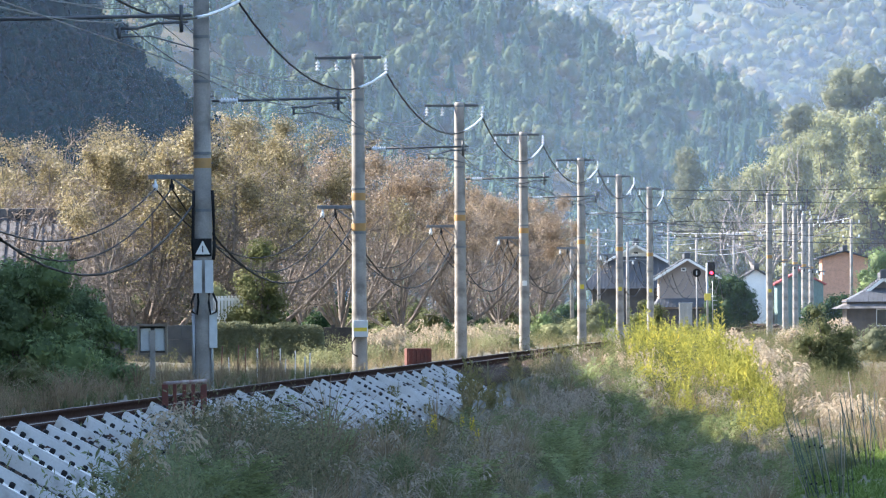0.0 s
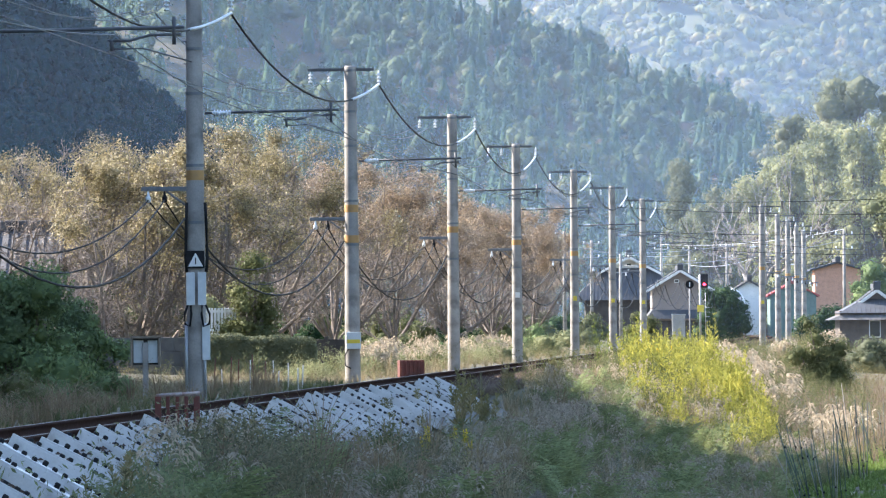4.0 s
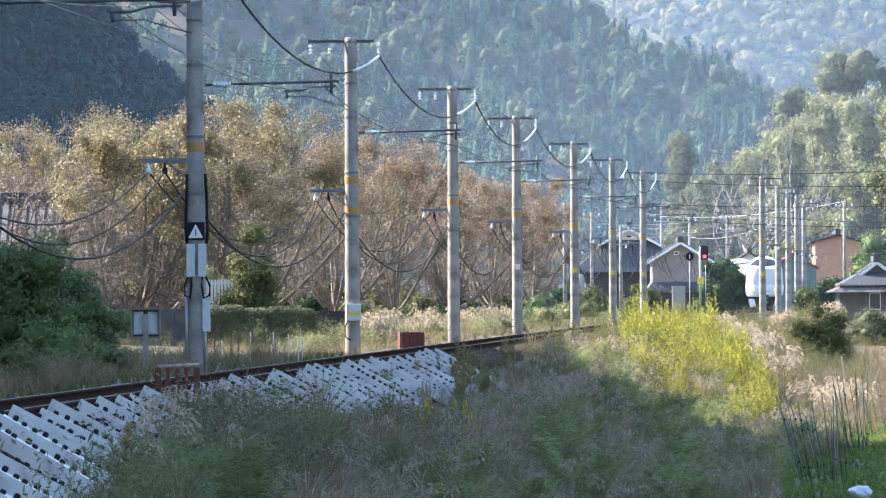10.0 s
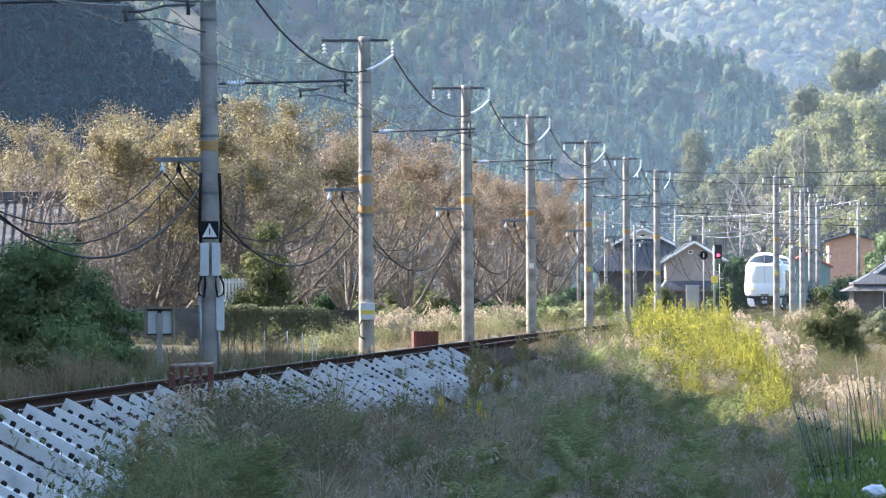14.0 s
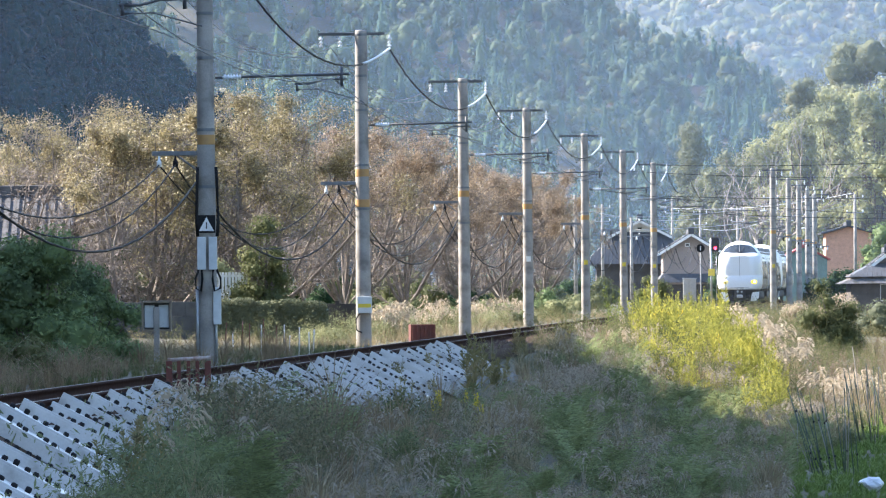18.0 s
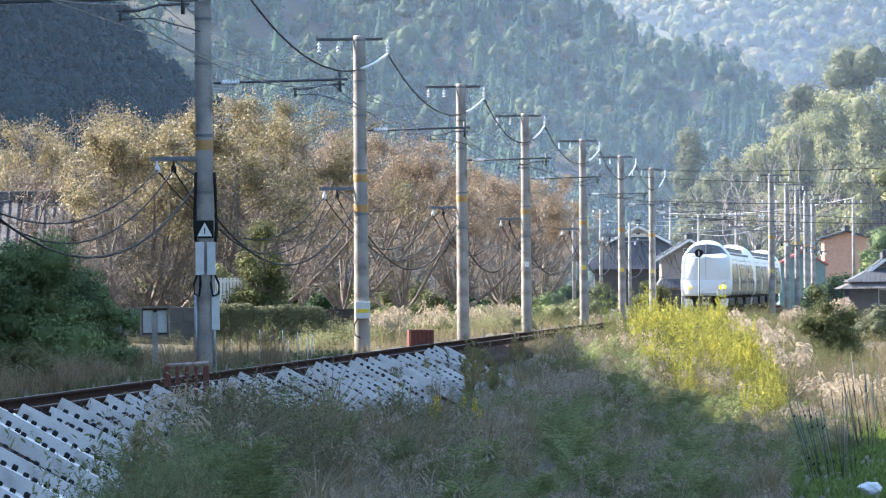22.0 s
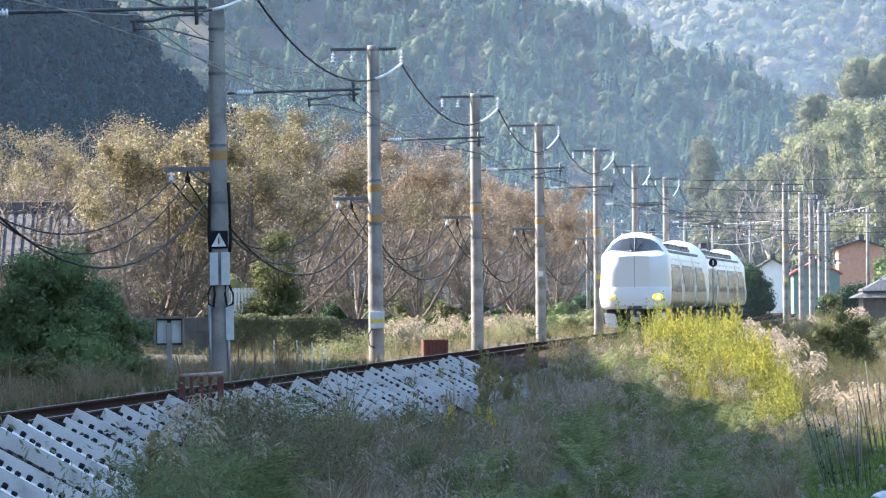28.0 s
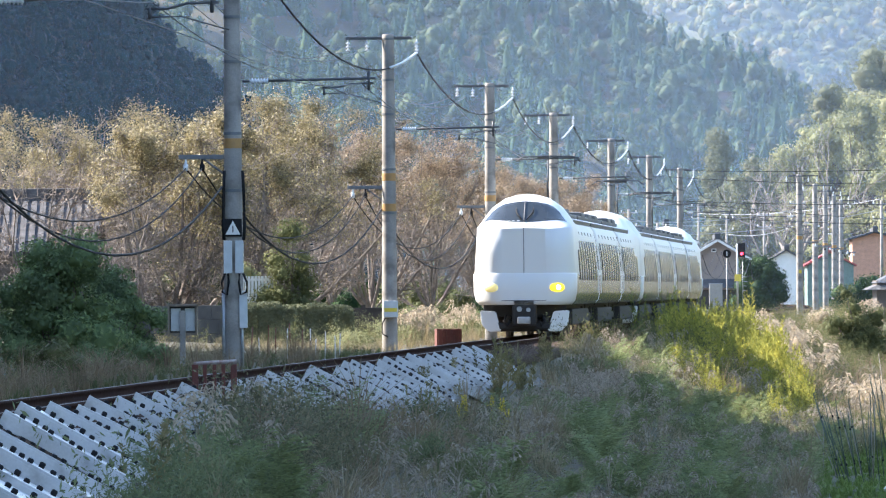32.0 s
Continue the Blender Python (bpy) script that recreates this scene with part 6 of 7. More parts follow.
field_of("verge_greens", "olive weeds and tall stalks between track and trees", TALL + WEEDS[:2], OLIVE_LEAF, 1100, (-9.5, -3.4), (246, 480), 73, (0.35, 0.8), lambda o, d, r: clump(o, d, r, 0.0, 0.2, 27), 1.0, 0.5)
field_of("verge_brush", "yellow-green leafy brush beside the track", MOUNDS, BAMBOO_LEAF, 150, (-7.5, -4.0), (250, 420), 74, (0.7, 1.4), lambda o, d, r: clump(o, d, r, 0.12, 0.2, 29))
field_of("slope_weeds", "olive and green weeds on the far bank", TALL + WEEDS[:3], OLIVE_LEAF, 1500, (5, 16), (290, 450), 75, (0.45, 0.95), lambda o, d, r: within(o, d, 32, 46) & clump(o, d, r, -0.1, 0.2, 33), 1.0, 0.5)
field_of("field_grass", "short bright green field grass", [grass_template(_r, 0.24, 26, 0, 0.011, 0.7) for _ in range(4)], MOWN, 6500, (8.5, 17), (140, 285), 38, (0.5, 0.95))
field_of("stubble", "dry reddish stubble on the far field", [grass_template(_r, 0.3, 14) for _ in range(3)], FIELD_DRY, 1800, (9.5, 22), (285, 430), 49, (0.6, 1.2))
field_of("far_weeds", "green weeds on the flat ground before the houses", WEEDS, WEED_GREEN, 1500, (3.2, 22), (430, 640), 50, (0.6, 1.6), None, 1.0, 0.4)
field_of("verge_straw", "short pale straw beside the marker stakes", DRY, WEED_DRY, 1100, (-9, -3.2), (212, 300), 56, (0.25, 0.5))


# ---- buildings ----
def gable_house(name, label, at, size, turn, roof_h, wall, roof, over=0.6, base=None, trim=True, windows=(), rib=0.016):
    """A house with a tiled gable roof; the gable faces along its own y axis."""
    w, l, h = size
    ob = thing(name, label, "house", at, turn=turn)
    bm = bmesh.new()
    v = [(-w / 2, 0), (w / 2, 0), (w / 2, h), (0, h + roof_h), (-w / 2, h)]
    lo = [bm.verts.new((x, 0, z)) for x, z in v]
    hi = [bm.verts.new((x, l, z)) for x, z in v]
    bm.faces.new(lo)
    bm.faces.new(hi[::-1])
    for i in range(5):
        bm.faces.new((lo[i], hi[i], hi[(i + 1) % 5], lo[(i + 1) % 5]))
    bmesh.ops.recalc_face_normals(bm, faces=bm.faces)
    part("wall", bm, wall, ob)
    slope = math.atan2(roof_h, w / 2)
    run = (w / 2 + over) / math.cos(slope)
    for s in (-1, 1):
        bm = bmesh.new()
        q = Euler((0, s * slope, 0)).to_matrix()
        mid = Vector((s * (w / 2 + over) / 2, l / 2, h + roof_h - math.tan(slope) * (w / 2 + over) / 2 + 0.12))
        box(bm, (run, l + 2 * over, 0.14), mid, 0.02, q)
        slab = part("roof", bm, roof, ob)
        bm = bmesh.new()
        box(bm, (run, 0.17, rib))
        row = bpy.data.meshes.new("roof_rib")
        bm.to_mesh(row)
        bm.free()
        row.materials.append(roof)
        for k in range(int((l + 2 * over) / 0.3)):
            r = new("roof_rib", row)
            r.parent = slab
            r.matrix_basis = Matrix.Translation(mid + q @ Vector((0, -l / 2 - over + 0.15 + k * 0.3, 0.075))) @ q.to_4x4()
        if trim:
            bm = bmesh.new()
            box(bm, (run, 0.08, 0.2), mid + Vector((0, -l / 2 - over - 0.05, -0.1)), 0.01, q)
            part("bargeboard", bm, WHITE_PAINT, ob, "white gable board")
    bm = bmesh.new()
    box(bm, (0.4, l + 2 * over + 0.2, 0.36), (0, l / 2, h + roof_h + 0.28), 0.06)
    box(bm, (0.5, 0.2, 0.6), (0, -over - 0.05, h + roof_h + 0.35), 0.08)
    part("ridge", bm, roof, ob)
    if base:
        bm = bmesh.new()
        box(bm, (w + 0.06, l + 0.06, base), (0, l / 2, base / 2), 0.01)
        part("lower_wall", bm, DARK_WOOD, ob, "dark boarded lower wall")
    for x, z, ww, wh in windows:
        bm = bmesh.new()
        box(bm, (ww, 0.1, wh), (x, -0.03, z), 0.01)
        win = part("window", bm, WHITE_PAINT, ob)
        bm = bmesh.new()
        box(bm, (ww - 0.14, 0.06, wh - 0.14), (x, -0.08, z), 0.005)
        part("pane", bm, TRAIN_GLASS, win)
    return ob


def skirt_roof(ob, roof, w0, l0, w1, l1, z0, z1, cy, name="skirt_roof"):
    """A hipped skirt of roof from a wide eave up to a narrower ring."""
    bm = bmesh.new()
    lo = [bm.verts.new((sx * w0 / 2, cy + sy * l0 / 2, z0)) for sx, sy in ((-1, -1), (1, -1), (1, 1), (-1, 1))]
    hi = [bm.verts.new((sx * w1 / 2, cy + sy * l1 / 2, z1)) for sx, sy in ((-1, -1), (1, -1), (1, 1), (-1, 1))]
    for i in range(4):
        bm.faces.new((lo[i], lo[(i + 1) % 4], hi[(i + 1) % 4], hi[i]))
    bm.faces.new(hi)
    bm.faces.new(lo[::-1])
    slab = part(name, bm, roof, ob)
    n = int(w0 / 0.3)
    for k in range(n + 1):  # ribs of the front slope
        x = -w0 / 2 + w0 * k / n
        top = max(-w1 / 2, min(w1 / 2, x))
        f = 1.0 if abs(x) <= w1 / 2 else (w0 / 2 - abs(x)) / (w0 / 2 - w1 / 2)
        bm = bmesh.new()
        rod(bm, (x, cy - l0 / 2, z0), (x, cy - l0 / 2 + (l0 - l1) / 2 * f, z0 + (z1 - z0) * f), 0.015, sides=5)
        part("roof_rib", bm, roof, slab)
    return slab


beige = gable_house("house", "house with dark tiled roof and beige gable wall", spot(25.2, 745), (4.5, 8, 4.2), 0, 1.35, PLASTER, TILE, 0.5, 1.6, True, [(-0.3, 4.75, 0.4, 0.28)])
skirt_roof(beige, TILE, 5.6, 9.4, 4.5, 8.2, 1.75, 2.45, 4.0)
old = gable_house("house", "large old house with dark tiled hip roof and small white gable", spot(19.7, 790), (4.0, 5.2, 5.85), 0, 1.05, WHITE_PAINT, TILE, 0.7, None, True, [(0, 6.3, 0.5, 0.3)])
skirt_roof(old, TILE, 9.6, 9.7, 4.1, 5.3, 3.3, 6.0, 2.6)
bm = bmesh.new()
box(bm, (7.4, 7.6, 3.4), (0, 2.6, 1.7), 0.02)
part("lower_wall", bm, DARK_WOOD, old, "dark boarded lower wall")
low = gable_house("house", "low house with grey hipped tile roofs beside shrubs", (28.3, 612, -0.6), (1.9, 4.0, 3.0), 0, 0.7, surface("dull_plaster", (0.2, 0.175, 0.16), rough=0.9), TILE, 0.35, None, True)
skirt_roof(low, TILE, 5.2, 7.6, 1.9, 4.0, 2.25, 3.15, 2.0)
skirt_roof(low, PALE_TILE, 6.4, 8.4, 5.0, 7.4, 1.8, 2.1, 2.0, "eave_roof")
bm = bmesh.new()
box(bm, (5.0, 7.0, 2.4), (0, 2.0, 1.2), 0.02)
part("lower_wall", bm, surface("brown_boarding", (0.12, 0.1, 0.088), (0.075, 0.062, 0.056), 0.9, scale=3), low, "brown boarded wall")
for x, w in ((-0.2, 0.75), (1.5, 0.95)):
    bm = bmesh.new()
    box(bm, (w, 0.08, 1.15), (x, -1.52, 1.2), 0.01)
    win = part("window", bm, WHITE_PAINT, low)
    bm = bmesh.new()
    box(bm, (w * 0.86, 0.05, 1.0), (x, -1.56, 1.2), 0.005)
    part("pane", bm, TRAIN_GLASS, win)
gable_house("shed", "long shed with red metal roof and green wall", spot(37.3, 850), (4.2, 8, 4.1), 0, 1.1, surface("green_sheet", (0.17, 0.25, 0.23), rough=0.6), surface("red_sheet", (0.42, 0.10, 0.09), rough=0.6), 0.3, None, False)
gable_house("house", "orange walled building behind the poles", spot(42.1, 880), (4.3, 7, 6.6), 0, 0.6, surface("orange_wall", (0.6, 0.34, 0.23), rough=0.9), TILE, 0.5, None, False)
gable_house("shed", "white walled shed with pale roof", spot(32.6, 880), (2.6, 8, 4.6), 0, 0.8, WHITE_PAINT, PALE_TILE, 0.3, None, False)
gable_house("house", "house with pale weathered roof behind the cherry trees", (-13.3, 312, -0.75), (6.0, 8, 3.55), 90, 1.55, surface("brown_plaster", (0.16, 0.14, 0.125), (0.1, 0.09, 0.08), 0.9), PALE_TILE, 0.6, None, False, (), 0.09)


def make_white_fence():
    f = thing("fence", "white slatted fence on a grey block wall", "fence", (-27.2 * 0.2796, 279.6, 0.92))
    for k in range(14):
        bm = bmesh.new()
        box(bm, (0.075, 0.03, 0.85), (k * 0.1, 0, 0.43), 0.006)
        part("slat", bm, WHITE_PAINT, f)
    for z in (0.2, 0.75):
        bm = bmesh.new()
        box(bm, (1.5, 0.04, 0.07), (0.65, 0.04, z), 0.008)
        part("rail", bm, WHITE_PAINT, f)
    w = thing("block_wall", "grey block wall that carries a white fence", "wall", (-39 * 0.2797, 279.7, -0.38))
    for k in range(8):
        for j in range(3):
            bm = bmesh.new()
            box(bm, (0.785, 0.2, 0.425), (k * 0.79 + 0.2 * (j % 2), 0, 0.215 + 0.43 * j), 0.012)
            part("block", bm, surface("wall_block", (0.13, 0.127, 0.125), (0.08, 0.08, 0.08), 0.95) if k == j == 0 else w.children[0].data.materials[0], w)


make_white_fence()


# ---- trackside things ----
def make_signal():
    d = 622.0
    s = thing("railway_signal", "colour-light railway signal showing red on a grey mast", "signal", (track_x(d) - 2.6, d, -0.3))
    bm = bmesh.new()
    rod(bm, (0, 0, 0), (0, 0, 4.6), 0.07)
    part("mast", bm, STEEL, s)
    bm = bmesh.new()
    box(bm, (0.5, 0.14, 0.95), (0.28, -0.12, 4.2), 0.07)
    head = part("signal_head", bm, BLACK, s)
    bm = bmesh.new()
    spun(bm, [(0.02, 0), (0.1, 0.0), (0.1, 0.03), (0.02, 0.04)], 14, Matrix.Translation((0.28, -0.2, 3.95)) @ pose(0, 0, 0, 90))
    part("lens", bm, glow("red_lens", (1.0, 0.015, 0.03), 5.0), head, "lit red lens")
    bm = bmesh.new()
    box(bm, (0.44, 0.04, 0.46), (0.02, -0.1, 2.35), 0.01)
    part("number_plate", bm, YELLOW, s, "yellow plate")
    bm = bmesh.new()
    for k in range(9):
        rod(bm, (0.35, 0.1, 0.3 * k), (0.65, 0.1, 0.3 * k), 0.012, sides=5)
    rod(bm, (0.35, 0.1, 0), (0.35, 0.1, 3.4), 0.015, sides=5)
    part("ladder", bm, STEEL, s)


make_signal()


def make_disc_sign():
    d = 422.0
    s = thing("disc_sign", "round black disc sign with a white bar on a thin post", "sign", (track_x(d) + 2.0, d, -0.75))
    bm = bmesh.new()
    rod(bm, (0, 0, 0), (0, 0, 3.75), 0.035)
    part("post", bm, surface("sign_post", (0.3, 0.3, 0.3), rough=0.6), s)
    bm = bmesh.new()
    spun(bm, [(0.19, 0), (0.19, 0.02)], 24, Matrix.Translation((0, -0.05, 3.65)) @ pose(0, 0, 0, 90))
    disc = part("disc", bm, BLACK, s)
    bm = bmesh.new()
    box(bm, (0.045, 0.01, 0.2), (0, -0.078, 3.65))
    part("bar", bm, WHITE_PAINT, disc)


make_disc_sign()


def make_cabinet(at, size, label, name="control_cabinet", leg=0.5):
    c = thing(name, label, "cabinet", at)
    w, l, h = size
    bm = bmesh.new()
    box(bm, (w, l, h), (0, 0, leg + h / 2), 0.02)
    body = part("body", bm, surface("cabinet_paint", (0.36, 0.35, 0.32), (0.28, 0.275, 0.25), 0.5, stain=(0.3, 0.28, 0.24)), c)
    bm = bmesh.new()
    box(bm, (w + 0.08, l + 0.08, 0.05), (0, 0, leg + h + 0.02), 0.015)
    part("lid", bm, STEEL, c)
    for s in (-1, 1):
        bm = bmesh.new()
        box(bm, (w * 0.46, 0.03, h * 0.86), (s * w * 0.24, -l / 2 - 0.01, leg + h / 2), 0.01)
        part("door", bm, body.data.materials[0], c)
    bm = bmesh.new()
    box(bm, (w * 0.35, l * 0.8, leg + 0.2), (0, 0, leg / 2 - 0.1), 0.02)
    part("pedestal", bm, CONCRETE, c)




def make_relay_board():
    """A shallow open case with a tan frame and pale inner panels on one post."""
    c = thing("relay_case", "shallow tan-framed relay case with pale panels on a post", "cabinet", spot(-32.2, 196))
    frame_paint = surface("tan_frame_paint", (0.24, 0.2, 0.15), (0.15, 0.125, 0.1), 0.8, scale=6)
    for x, z, w, h in ((-0.29, 1.05, 0.045, 0.62), (0.29, 1.05, 0.045, 0.62), (0, 1.36, 0.66, 0.05), (0, 0.76, 0.6, 0.04)):
        bm = bmesh.new()
        box(bm, (w, 0.26, h), (x, 0, z), 0.008)
        part("case_side", bm, frame_paint, c)
    bm = bmesh.new()
    box(bm, (0.56, 0.03, 0.58), (0, 0.11, 1.05), 0.005)
    part("back_board", bm, DARK_STEEL, c)
    for x in (-0.15, 0.15):
        bm = bmesh.new()
        box(bm, (0.21, 0.06, 0.48), (x, 0.03, 1.06), 0.012)
        part("panel", bm, BOX_PAINT, c, "pale grey panel")
    bm = bmesh.new()
    box(bm, (0.12, 0.1, 1.3), (0, -0.1, 0.6), 0.012)
    part("post", bm, CONCRETE, c)


make_relay_board()
x, y, z = beside(-3.6, 640)
make_cabinet((x - 1.0, y, -0.3), (0.9, 0.5, 1.7), "pale grey equipment cabinet beside the signal", leg=0.25)


def make_red_box():
    """Ribbed red steel box beside the track."""
    d = 268.0
    b = thing("steel_box", "dark red ribbed steel box beside the track", "box", (-3.75 / 1000 * d, d, -0.33), turn=8)
    bm = bmesh.new()
    box(bm, (0.72, 0.5, 0.54), (0, 0, 0.27), 0.015)
    part("body", bm, RED_STEEL, b)
    for k in range(6):
        bm = bmesh.new()
        box(bm, (0.045, 0.04, 0.5), (-0.3 + k * 0.12, -0.265, 0.27), 0.01)
        part("rib", bm, RED_STEEL, b)


make_red_box()


def make_red_frame():
    d = 125.6
    b = thing("guard_rail", "rusty red steel guard frame with a pale top rail", "frame", (track_x(d) + 1.1, d, -0.29), turn=0)
    for x in (-0.23, -0.1, 0.03, 0.15, 0.29):
        bm = bmesh.new()
        box(bm, (0.05 if -0.2 < x < 0.25 else 0.085, 0.06, 0.62), (x, 0, 0.31), 0.01)
        part("post", bm, RED_STEEL, b)
    bm = bmesh.new()
    rod(bm, (-0.25, 0, 0.63), (0.33, 0, 0.66), 0.026)
    part("top_rail", bm, surface("flaking_paint", (0.5, 0.46, 0.43), (0.22, 0.1, 0.08), 0.8, scale=14), b, "flaking pale top rail")
    bm = bmesh.new()
    box(bm, (0.54, 0.04, 0.06), (0.03, 0, 0.12), 0.01)
    part("bottom_rail", bm, RED_STEEL, b)


make_red_frame()


def make_low_wall():
    w = thing("boundary_wall", "low dark boundary wall behind the line", "wall", (-11.5, 312, -0.3))
    for k in range(9):
        bm = bmesh.new()
        box(bm, (0.98, 0.12, 1.1), (k * 1.0, 0, 0.5), 0.012)
        part("panel", bm, DARK_WOOD, w)
        bm = bmesh.new()
        box(bm, (0.14, 0.16, 1.2), (k * 1.0 - 0.5, 0, 0.55), 0.015)
        part("post", bm, DARK_WOOD, w)


make_low_wall()
# hedge, shrubs and trees
cloud_bush("shrub", "dark green leafy shrub beside the line", spot(-46, 205), (2.3, 1.6, 2.9), 51, LUSH, 16000, 0.05, lumps=30, lump=(0.16, 0.3), core=0.6)
cloud_bush("shrub", "dark green leafy shrub beside the line", spot(-39.8, 210), (1.7, 1.4, 2.1), 52, LUSH, 12000, 0.05, lumps=30, lump=(0.16, 0.3), core=0.6)
cloud_bush("shrub", "round dark evergreen shrub", spot(-20.7, 279.3), (1.75, 0.9, 5.2), 53, OLIVE_LEAF, 16000, 0.042, cone=0.8, lumps=60, lump=(0.13, 0.24), core=0.5, dome=True)
def trimmed_hedge(at, size, seed, leaf, n=3600, leaf_size=0.035):
    """One plant of a clipped hedge: a rounded block of leaves over a twiggy core."""
    rnd = np.random.default_rng(seed)
    ob = thing("hedge", "low trimmed dark green hedge behind the line", "hedge", at, "hedge behind the line")
    half = np.array((size[0] / 2, size[1] / 2, size[2] / 2))
    p = rnd.uniform(-1, 1, (n, 3))
    p /= (np.abs(p) ** 5).sum(1, keepdims=True) ** 0.2
    out = np.sign(p) * np.abs(p) ** 4
    c = p * half * rnd.uniform(0.88, 1.06, (n, 1)) + (0, 0, half[2])
    c[:, 2] += 0.06 * np.array([noise.noise((q[0] * 2 + at[0] * 2, q[1], 1)) for q in c])
    lv, lf = leaves_on(c, out, rnd, leaf_size, 0.9, 0.5)
    link_mesh("leaves", raw_mesh("leaves", lv, lf), leaf, ob)
    bm = bmesh.new()
    box(bm, (half[0] * 2.0, half[1] * 1.5, half[2] * 1.7), (0, 0, half[2] * 0.93), 0.1)
    part("inner_leaves", bm, leaf, ob)
    stems = [limb((rnd.uniform(-0.8, 0.8) * half[0], 0, -0.2), (rnd.uniform(-0.8, 0.8) * half[0], 0, half[2]), 0.02, 0.01) for _ in range(4)]
    v, f = joined(stems)
    link_mesh("stems", raw_mesh("stems", v, f), BARK, ob)


for k in range(5):
    x, y, z = spot(-25.5 + 2.55 * k, 278.2)
    trimmed_hedge((x, y, z), (0.8, 0.8, 1.2 + 0.05 * (k % 2)), 60 + k, GREY_LEAF, 4600)
cloud_bush("shrub", "yellow-green shrub beside the white fence", spot(-24.6, 280.6), (0.95, 0.5, 4.4), 54, BAMBOO_LEAF, 4200, 0.045)
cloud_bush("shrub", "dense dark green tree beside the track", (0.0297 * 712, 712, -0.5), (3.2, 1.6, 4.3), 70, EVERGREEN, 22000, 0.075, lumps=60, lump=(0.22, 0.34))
for k, (b, w, h) in enumerate([(42.6, 2.2, 5.5), (39.8, 1.9, 4.1)]):
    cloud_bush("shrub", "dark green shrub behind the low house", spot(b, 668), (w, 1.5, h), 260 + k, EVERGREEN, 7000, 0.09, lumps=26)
cloud_bush("shrub", "leafy green shrub beside the poles", spot(20.9, 535), (1.6, 1.0, 3.8), 71, OLIVE_LEAF, 7000, 0.06)
cloud_bush("shrub", "dark green bush on the bank", spot(40.6, 440), (2.3, 1.2, 5.2), 72, OLIVE_LEAF, 24000, 0.045, lumps=44, lump=(0.2, 0.32), core=0.5, dome=True)
cloud_bush("shrub", "grey-green bush on the bank", spot(47.2, 520), (3.0, 1.5, 3.2), 73, GREY_LEAF, 11000, 0.065, lumps=26)
cloud_bush("shrub", "bright green shrub beside the pole", spot(36.2, 540), (0.9, 0.8, 1.1), 74, BAMBOO_LEAF, 2200, 0.06)
cloud_bush("shrub", "green tree-like shrub behind the low house", spot(46.2, 700), (3.0, 1.5, 6.4), 75, LUSH, 9000, 0.09, lumps=32)
for k, (b, d, h, w, kind) in enumerate([(25.4, 1060, 18.5, 2.8, 0), (29.0, 1000, 15, 2.9, 0), (27.0, 1040, 13, 3.0, 0), (31.8, 1010, 16, 3.0, 0), (34.2, 960, 17.5, 3.2, 1), (37.6, 950, 18.5, 3.4, 1), (41.3, 940, 20, 3.2, 1),
                                       (45.3, 930, 21, 3.6, 1), (49.4, 920, 21, 3.6, 1), (43.0, 1080, 28, 5.5, 0), (37.2, 1080, 24, 3.6, 0), (49.5, 1080, 27, 5.5, 0), (53.5, 930, 20, 4, 1)]):
    cloud_bush("bamboo_clump" if kind else "tall_tree", "tall yellow-green bamboo thicket" if kind else "tall grey-green tree behind the village", spot(b, d), (w * 1.35, w, h * 1.22), 80 + k, BAMBOO_LEAF if kind else GREY_LEAF, 12000, 0.155, "tree", cone=0.12, lumps=70, hang=0.8 if kind else 0.0, lump=(0.13, 0.26) if h < 24 else (0.2, 0.34), core=0.55)
# bare tree before the bamboo
broad_tree("bare_tree", "tall bare tree with pale branches", spot(33.0, 930), 19.5, 0.7, 97, OLIVE_LEAF, PALE_BARK, 1, 0.15, 0.4, 0.3, 3)


for k, (b, d, w, h) in enumerate([(-6.8, 292, 1.0, 1.0), (-1.5, 318, 0.9, 1.1), (5.5, 372, 0.9, 1.2), (7.5, 380, 0.6, 0.9), (10.8, 440, 1.0, 1.5), (-13.5, 262, 0.5, 0.7)]):
    cloud_bush("shrub", "yellow-green leafy shrub beside the track", spot(b, d), (w, 0.7, h), 140 + k, BAMBOO_LEAF, 2600, 0.05)
# utility poles in the village
def make_utility_pole(at, h):
    p = thing("utility_pole", "slender grey village utility pole with crossarms", "pole", at, "village utility poles")
    bm = bmesh.new()
    spun(bm, [(0.15, -0.3), (0.10, h)], 12)
    part("shaft", bm, CONCRETE, p)
    for k in range(2):
        bm = bmesh.new()
        box(bm, (1.5 - 0.3 * k, 0.07, 0.07), (0, 0, h - 0.3 - 1.1 * k), 0.01)
        part("crossarm", bm, STEEL, p)
        for s in (-0.6, 0, 0.6):
            bm = bmesh.new()
            spun(bm, [(0.05, 0), (0.06, 0.12), (0.03, 0.2)], 8, Matrix.Translation((s, 0, h - 0.27 - 1.1 * k)))
            part("insulator", bm, PORCELAIN, p)


for b, d, h in [(12.8, 640, 7.6), (15.7, 760, 8.0), (18.8, 700, 6.5), (23.2, 850, 9.5), (26.2, 900, 8.7), (30.2, 900, 9.0), (33.8, 830, 9.8), (42.8, 700, 8.6)]:
    make_utility_pole(spot(b, d), h)


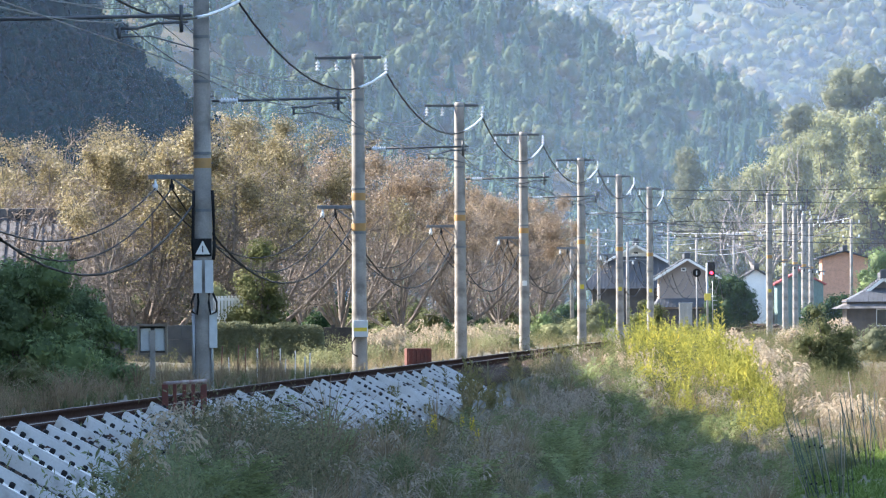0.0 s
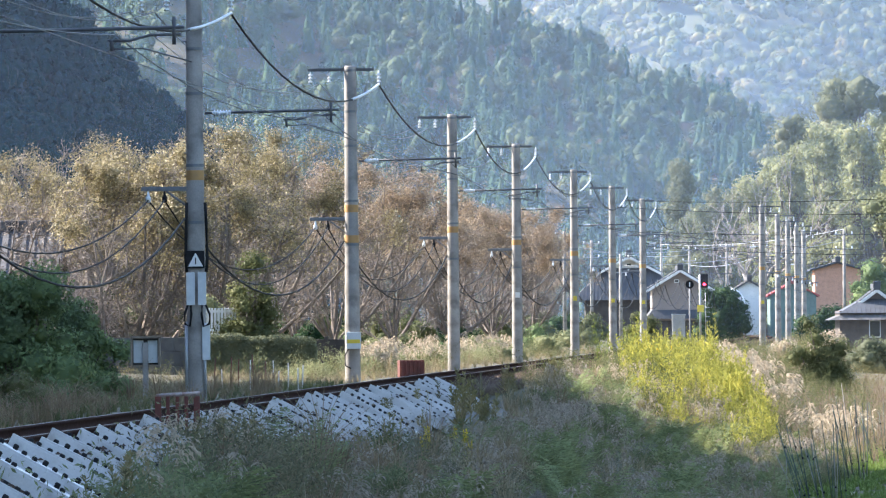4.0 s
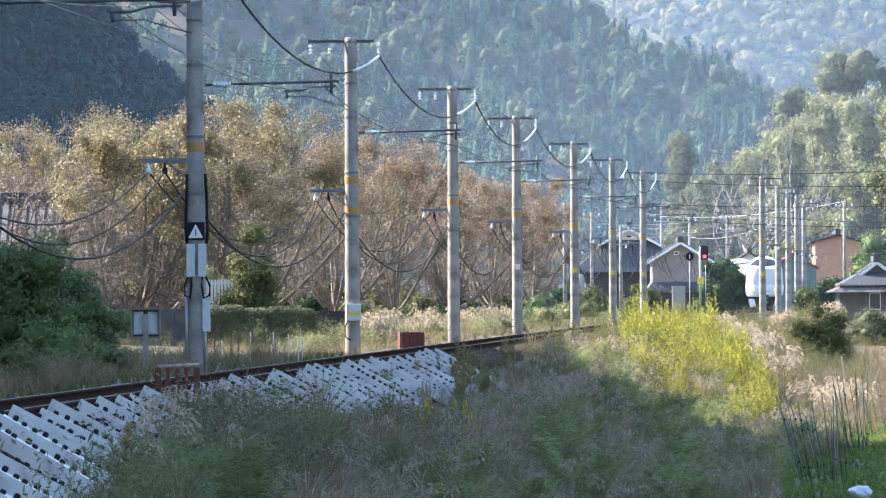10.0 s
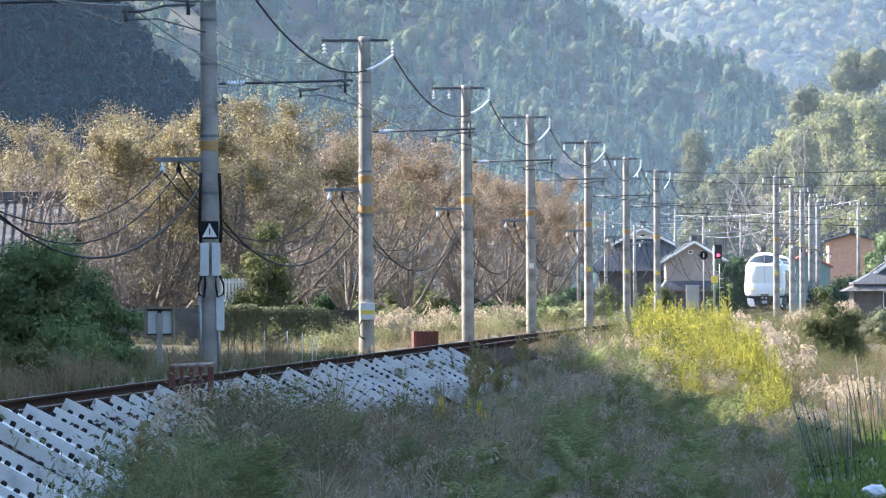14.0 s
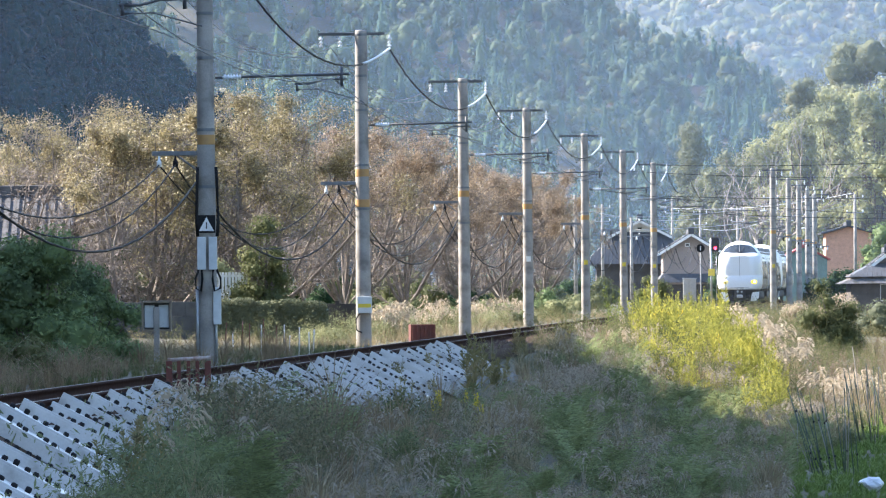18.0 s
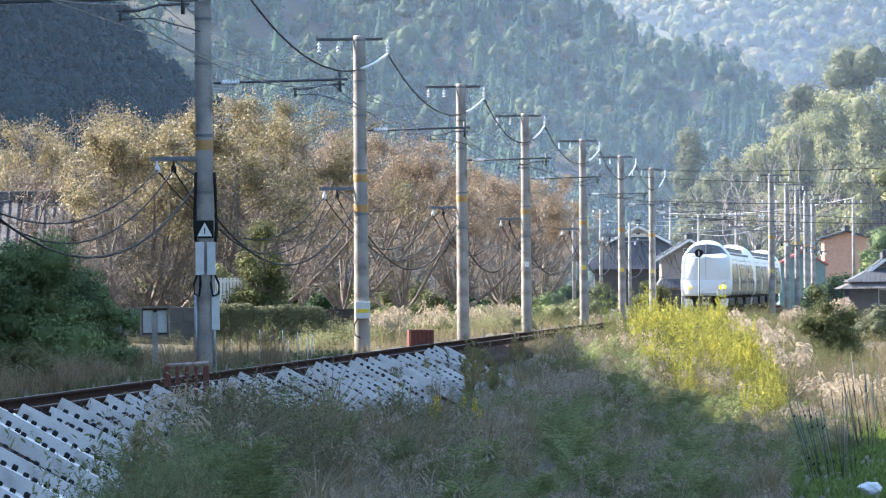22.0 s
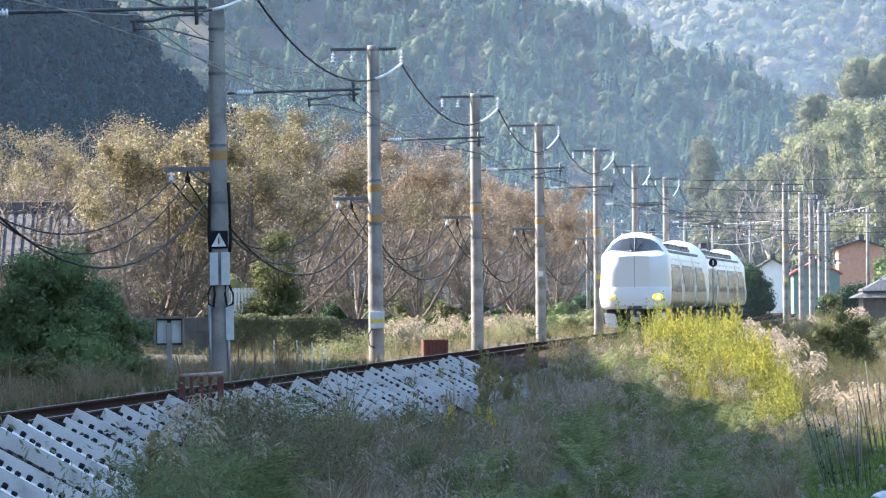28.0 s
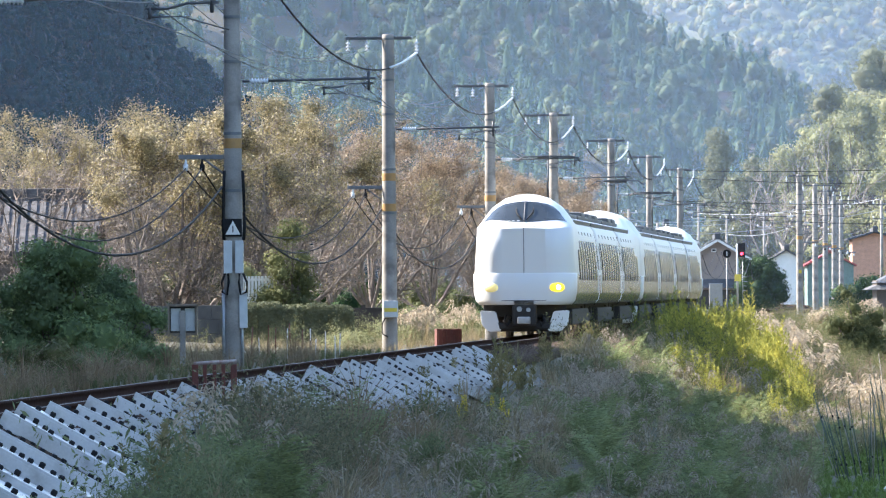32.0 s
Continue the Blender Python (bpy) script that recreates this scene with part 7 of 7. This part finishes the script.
# stakes in the field
def make_stake(at, h, lean, mt, knots=0, label="thin green garden stake standing in the field"):
    st = thing("stake", label, "stake", at, "stakes in the field")
    top = Vector((lean[0], lean[1], h))
    bm = bmesh.new()
    rod(bm, (0, 0, -0.1), top, 0.010, 0.008, 6)
    part("rod", bm, mt, st)
    for k in range(knots):
        bm = bmesh.new()
        spun(bm, [(0.01, 0), (0.02, 0.012), (0.02, 0.03), (0.01, 0.045)], 6, Matrix.Translation(top * (0.25 + 0.5 * k / max(1, knots - 1))))
        part("clip", bm, BLACK, st)


def make_stakes():
    rnd = random.Random(9)
    green = surface("green_stake", (0.075, 0.11, 0.085), (0.045, 0.07, 0.055), 0.6, scale=6)
    pale = surface("weathered_stake", (0.34, 0.32, 0.29), (0.22, 0.2, 0.18), 0.8, scale=6)
    for b0, d0, n, wide, high in ((40.6, 188, 20, 0.75, 1.75), (44.2, 222, 12, 0.35, 2.0), (47.0, 250, 8, 0.5, 1.6)):
        for k in range(n):
            x, y, z = spot(b0, d0 + rnd.uniform(-3, 3))
            dx = rnd.uniform(-wide, wide)
            make_stake((x + dx * 0.6, y, z), high * rnd.uniform(0.75, 1.1), (dx * 0.35 - 0.22 + rnd.uniform(-0.15, 0.15), rnd.uniform(-0.1, 0.1)), green if rnd.random() < 0.75 else pale, rnd.randrange(3))
    for b, d, h, lx in ((36.4, 196, 1.25, 0.0), (37.6, 190, 0.6, 0.05), (34.8, 188, 0.55, 0.0), (38.2, 192, 1.1, -0.55), (43.6, 245, 2.2, -0.3), (32.5, 186, 0.4, 0.0)):
        make_stake(spot(b, d), h, (lx, 0.0), pale, 0, "weathered pale stake standing in the field")
    x, y, z = spot(44.3, 174)
    b = thing("bundle", "crumpled pale plastic bundle lying in the field", "bundle", (x, y, z))
    bm = bmesh.new()
    bmesh.ops.create_icosphere(bm, subdivisions=3, radius=0.2)
    for v in bm.verts:
        v.co *= 1 + 0.25 * noise.noise(v.co * 9)
        v.co.x *= 1.2
        v.co.z = v.co.z * 0.7 + 0.12
    part("sheet", bm, surface("pale_plastic", (0.7, 0.75, 0.82), (0.5, 0.55, 0.62), 0.35, scale=5), b)


make_stakes()


def make_white_stakes():
    rnd = random.Random(4)
    for k in range(13):
        o = 0
        b, d = -25.5 + k * 0.85 + rnd.uniform(-0.3, 0.3), 226 + rnd.uniform(-5, 8)
        x, y, z = spot(b, d)
        st = thing("marker_stake", "thin pale marker stake beside the track", "stake", (x, y, z), "marker stakes beside the track")
        bm = bmesh.new()
        rod(bm, (0, 0, -0.1), (rnd.uniform(-0.05, 0.05), 0, rnd.uniform(0.45, 0.9)), 0.016, 0.013, 6)
        part("rod", bm, surface("faded_stake", (0.75, 0.73, 0.7), (0.55, 0.53, 0.5), 0.8) if k == 0 else bpy.data.materials["faded_stake"] if rnd.random() < 0.7 else RED_STEEL, st)


make_white_stakes()
# undergrowth behind the trees
cloud_bush("pampas_clump", "bushy clump of pale pampas plumes", spot(40.5, 470), (1.9, 0.9, 3.6), 240, PLUME, 6000, 0.06, hang=0.5, core=0.35, lumps=22)
cloud_bush("pampas_clump", "bushy clump of pale pampas plumes", spot(36.8, 490), (1.4, 0.8, 2.9), 241, PLUME, 3500, 0.055, hang=0.5, core=0.35, lumps=18)
for k, (b, d, w, h) in enumerate([(-46.5, 176, 0.9, 1.1), (-43, 180, 0.8, 0.8), (-39.5, 184, 0.8, 1.0), (-36.5, 190, 0.7, 0.8), (-46, 158, 0.6, 0.6)]):
    cloud_bush("shrub", "low green shrub at the edge of the track", spot(b, d), (w, 0.7, h), 230 + k, LUSH if k % 2 else OLIVE_LEAF, 2600, 0.04)
for k in range(14):
    b = -17 + 2.5 * k
    d = on_bearing(b, -21)
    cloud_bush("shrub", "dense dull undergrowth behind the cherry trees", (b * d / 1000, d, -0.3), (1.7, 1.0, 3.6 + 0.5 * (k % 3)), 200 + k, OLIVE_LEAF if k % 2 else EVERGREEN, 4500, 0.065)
for k, (b, w, h) in enumerate([(-15, 1.1, 1.2), (-10.5, 1.0, 1.4), (-7.5, 1.1, 1.1), (-4, 1.2, 1.5), (-0.5, 1.1, 1.2), (2.5, 1.3, 1.5), (6, 1.3, 1.3), (9, 1.4, 1.7), (12, 1.5, 1.9), (14.5, 1.3, 1.6)]):
    d = on_bearing(b, -9.0)
    cloud_bush("shrub", "low olive undergrowth beneath the cherry trees", (b * d / 1000, d, -0.3), (w, 1.0, h), 180 + k, (OLIVE_LEAF, LUSH, BAMBOO_LEAF)[k % 3], 3000, 0.05)
for k, (b, d, w, h) in enumerate([(-46.5, 290, 1.9, 3.5), (-42.5, 292, 1.6, 3.3), (-37.5, 296, 1.9, 4.8), (-32.5, 318, 1.7, 4.6), (-29.5, 322, 1.2, 3.6), (-45.5, 380, 3.2, 8.6), (-39.5, 372, 2.2, 6.8)]):
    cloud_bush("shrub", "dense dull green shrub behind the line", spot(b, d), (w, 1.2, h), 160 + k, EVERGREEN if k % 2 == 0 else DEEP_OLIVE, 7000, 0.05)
for k, (b, o, w, h) in enumerate([(-47, -16, 2.2, 2.2), (-41, -17, 2.0, 1.8), (-34, -16, 1.8, 1.6), (-14, -16, 2.0, 1.5), (-9, -15, 2.0, 1.6), (-4, -15, 2.2, 1.7), (1, -14, 2.2, 1.7), (5, -14, 2.2, 1.6), (9, -14, 2.3, 1.8), (12.5, -13, 2.0, 2.2), (15.5, -10, 1.8, 2.0)]):
    d = on_bearing(b, o)
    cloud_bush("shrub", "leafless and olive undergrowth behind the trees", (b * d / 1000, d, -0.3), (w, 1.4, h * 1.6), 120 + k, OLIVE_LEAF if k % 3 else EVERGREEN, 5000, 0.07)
motions()
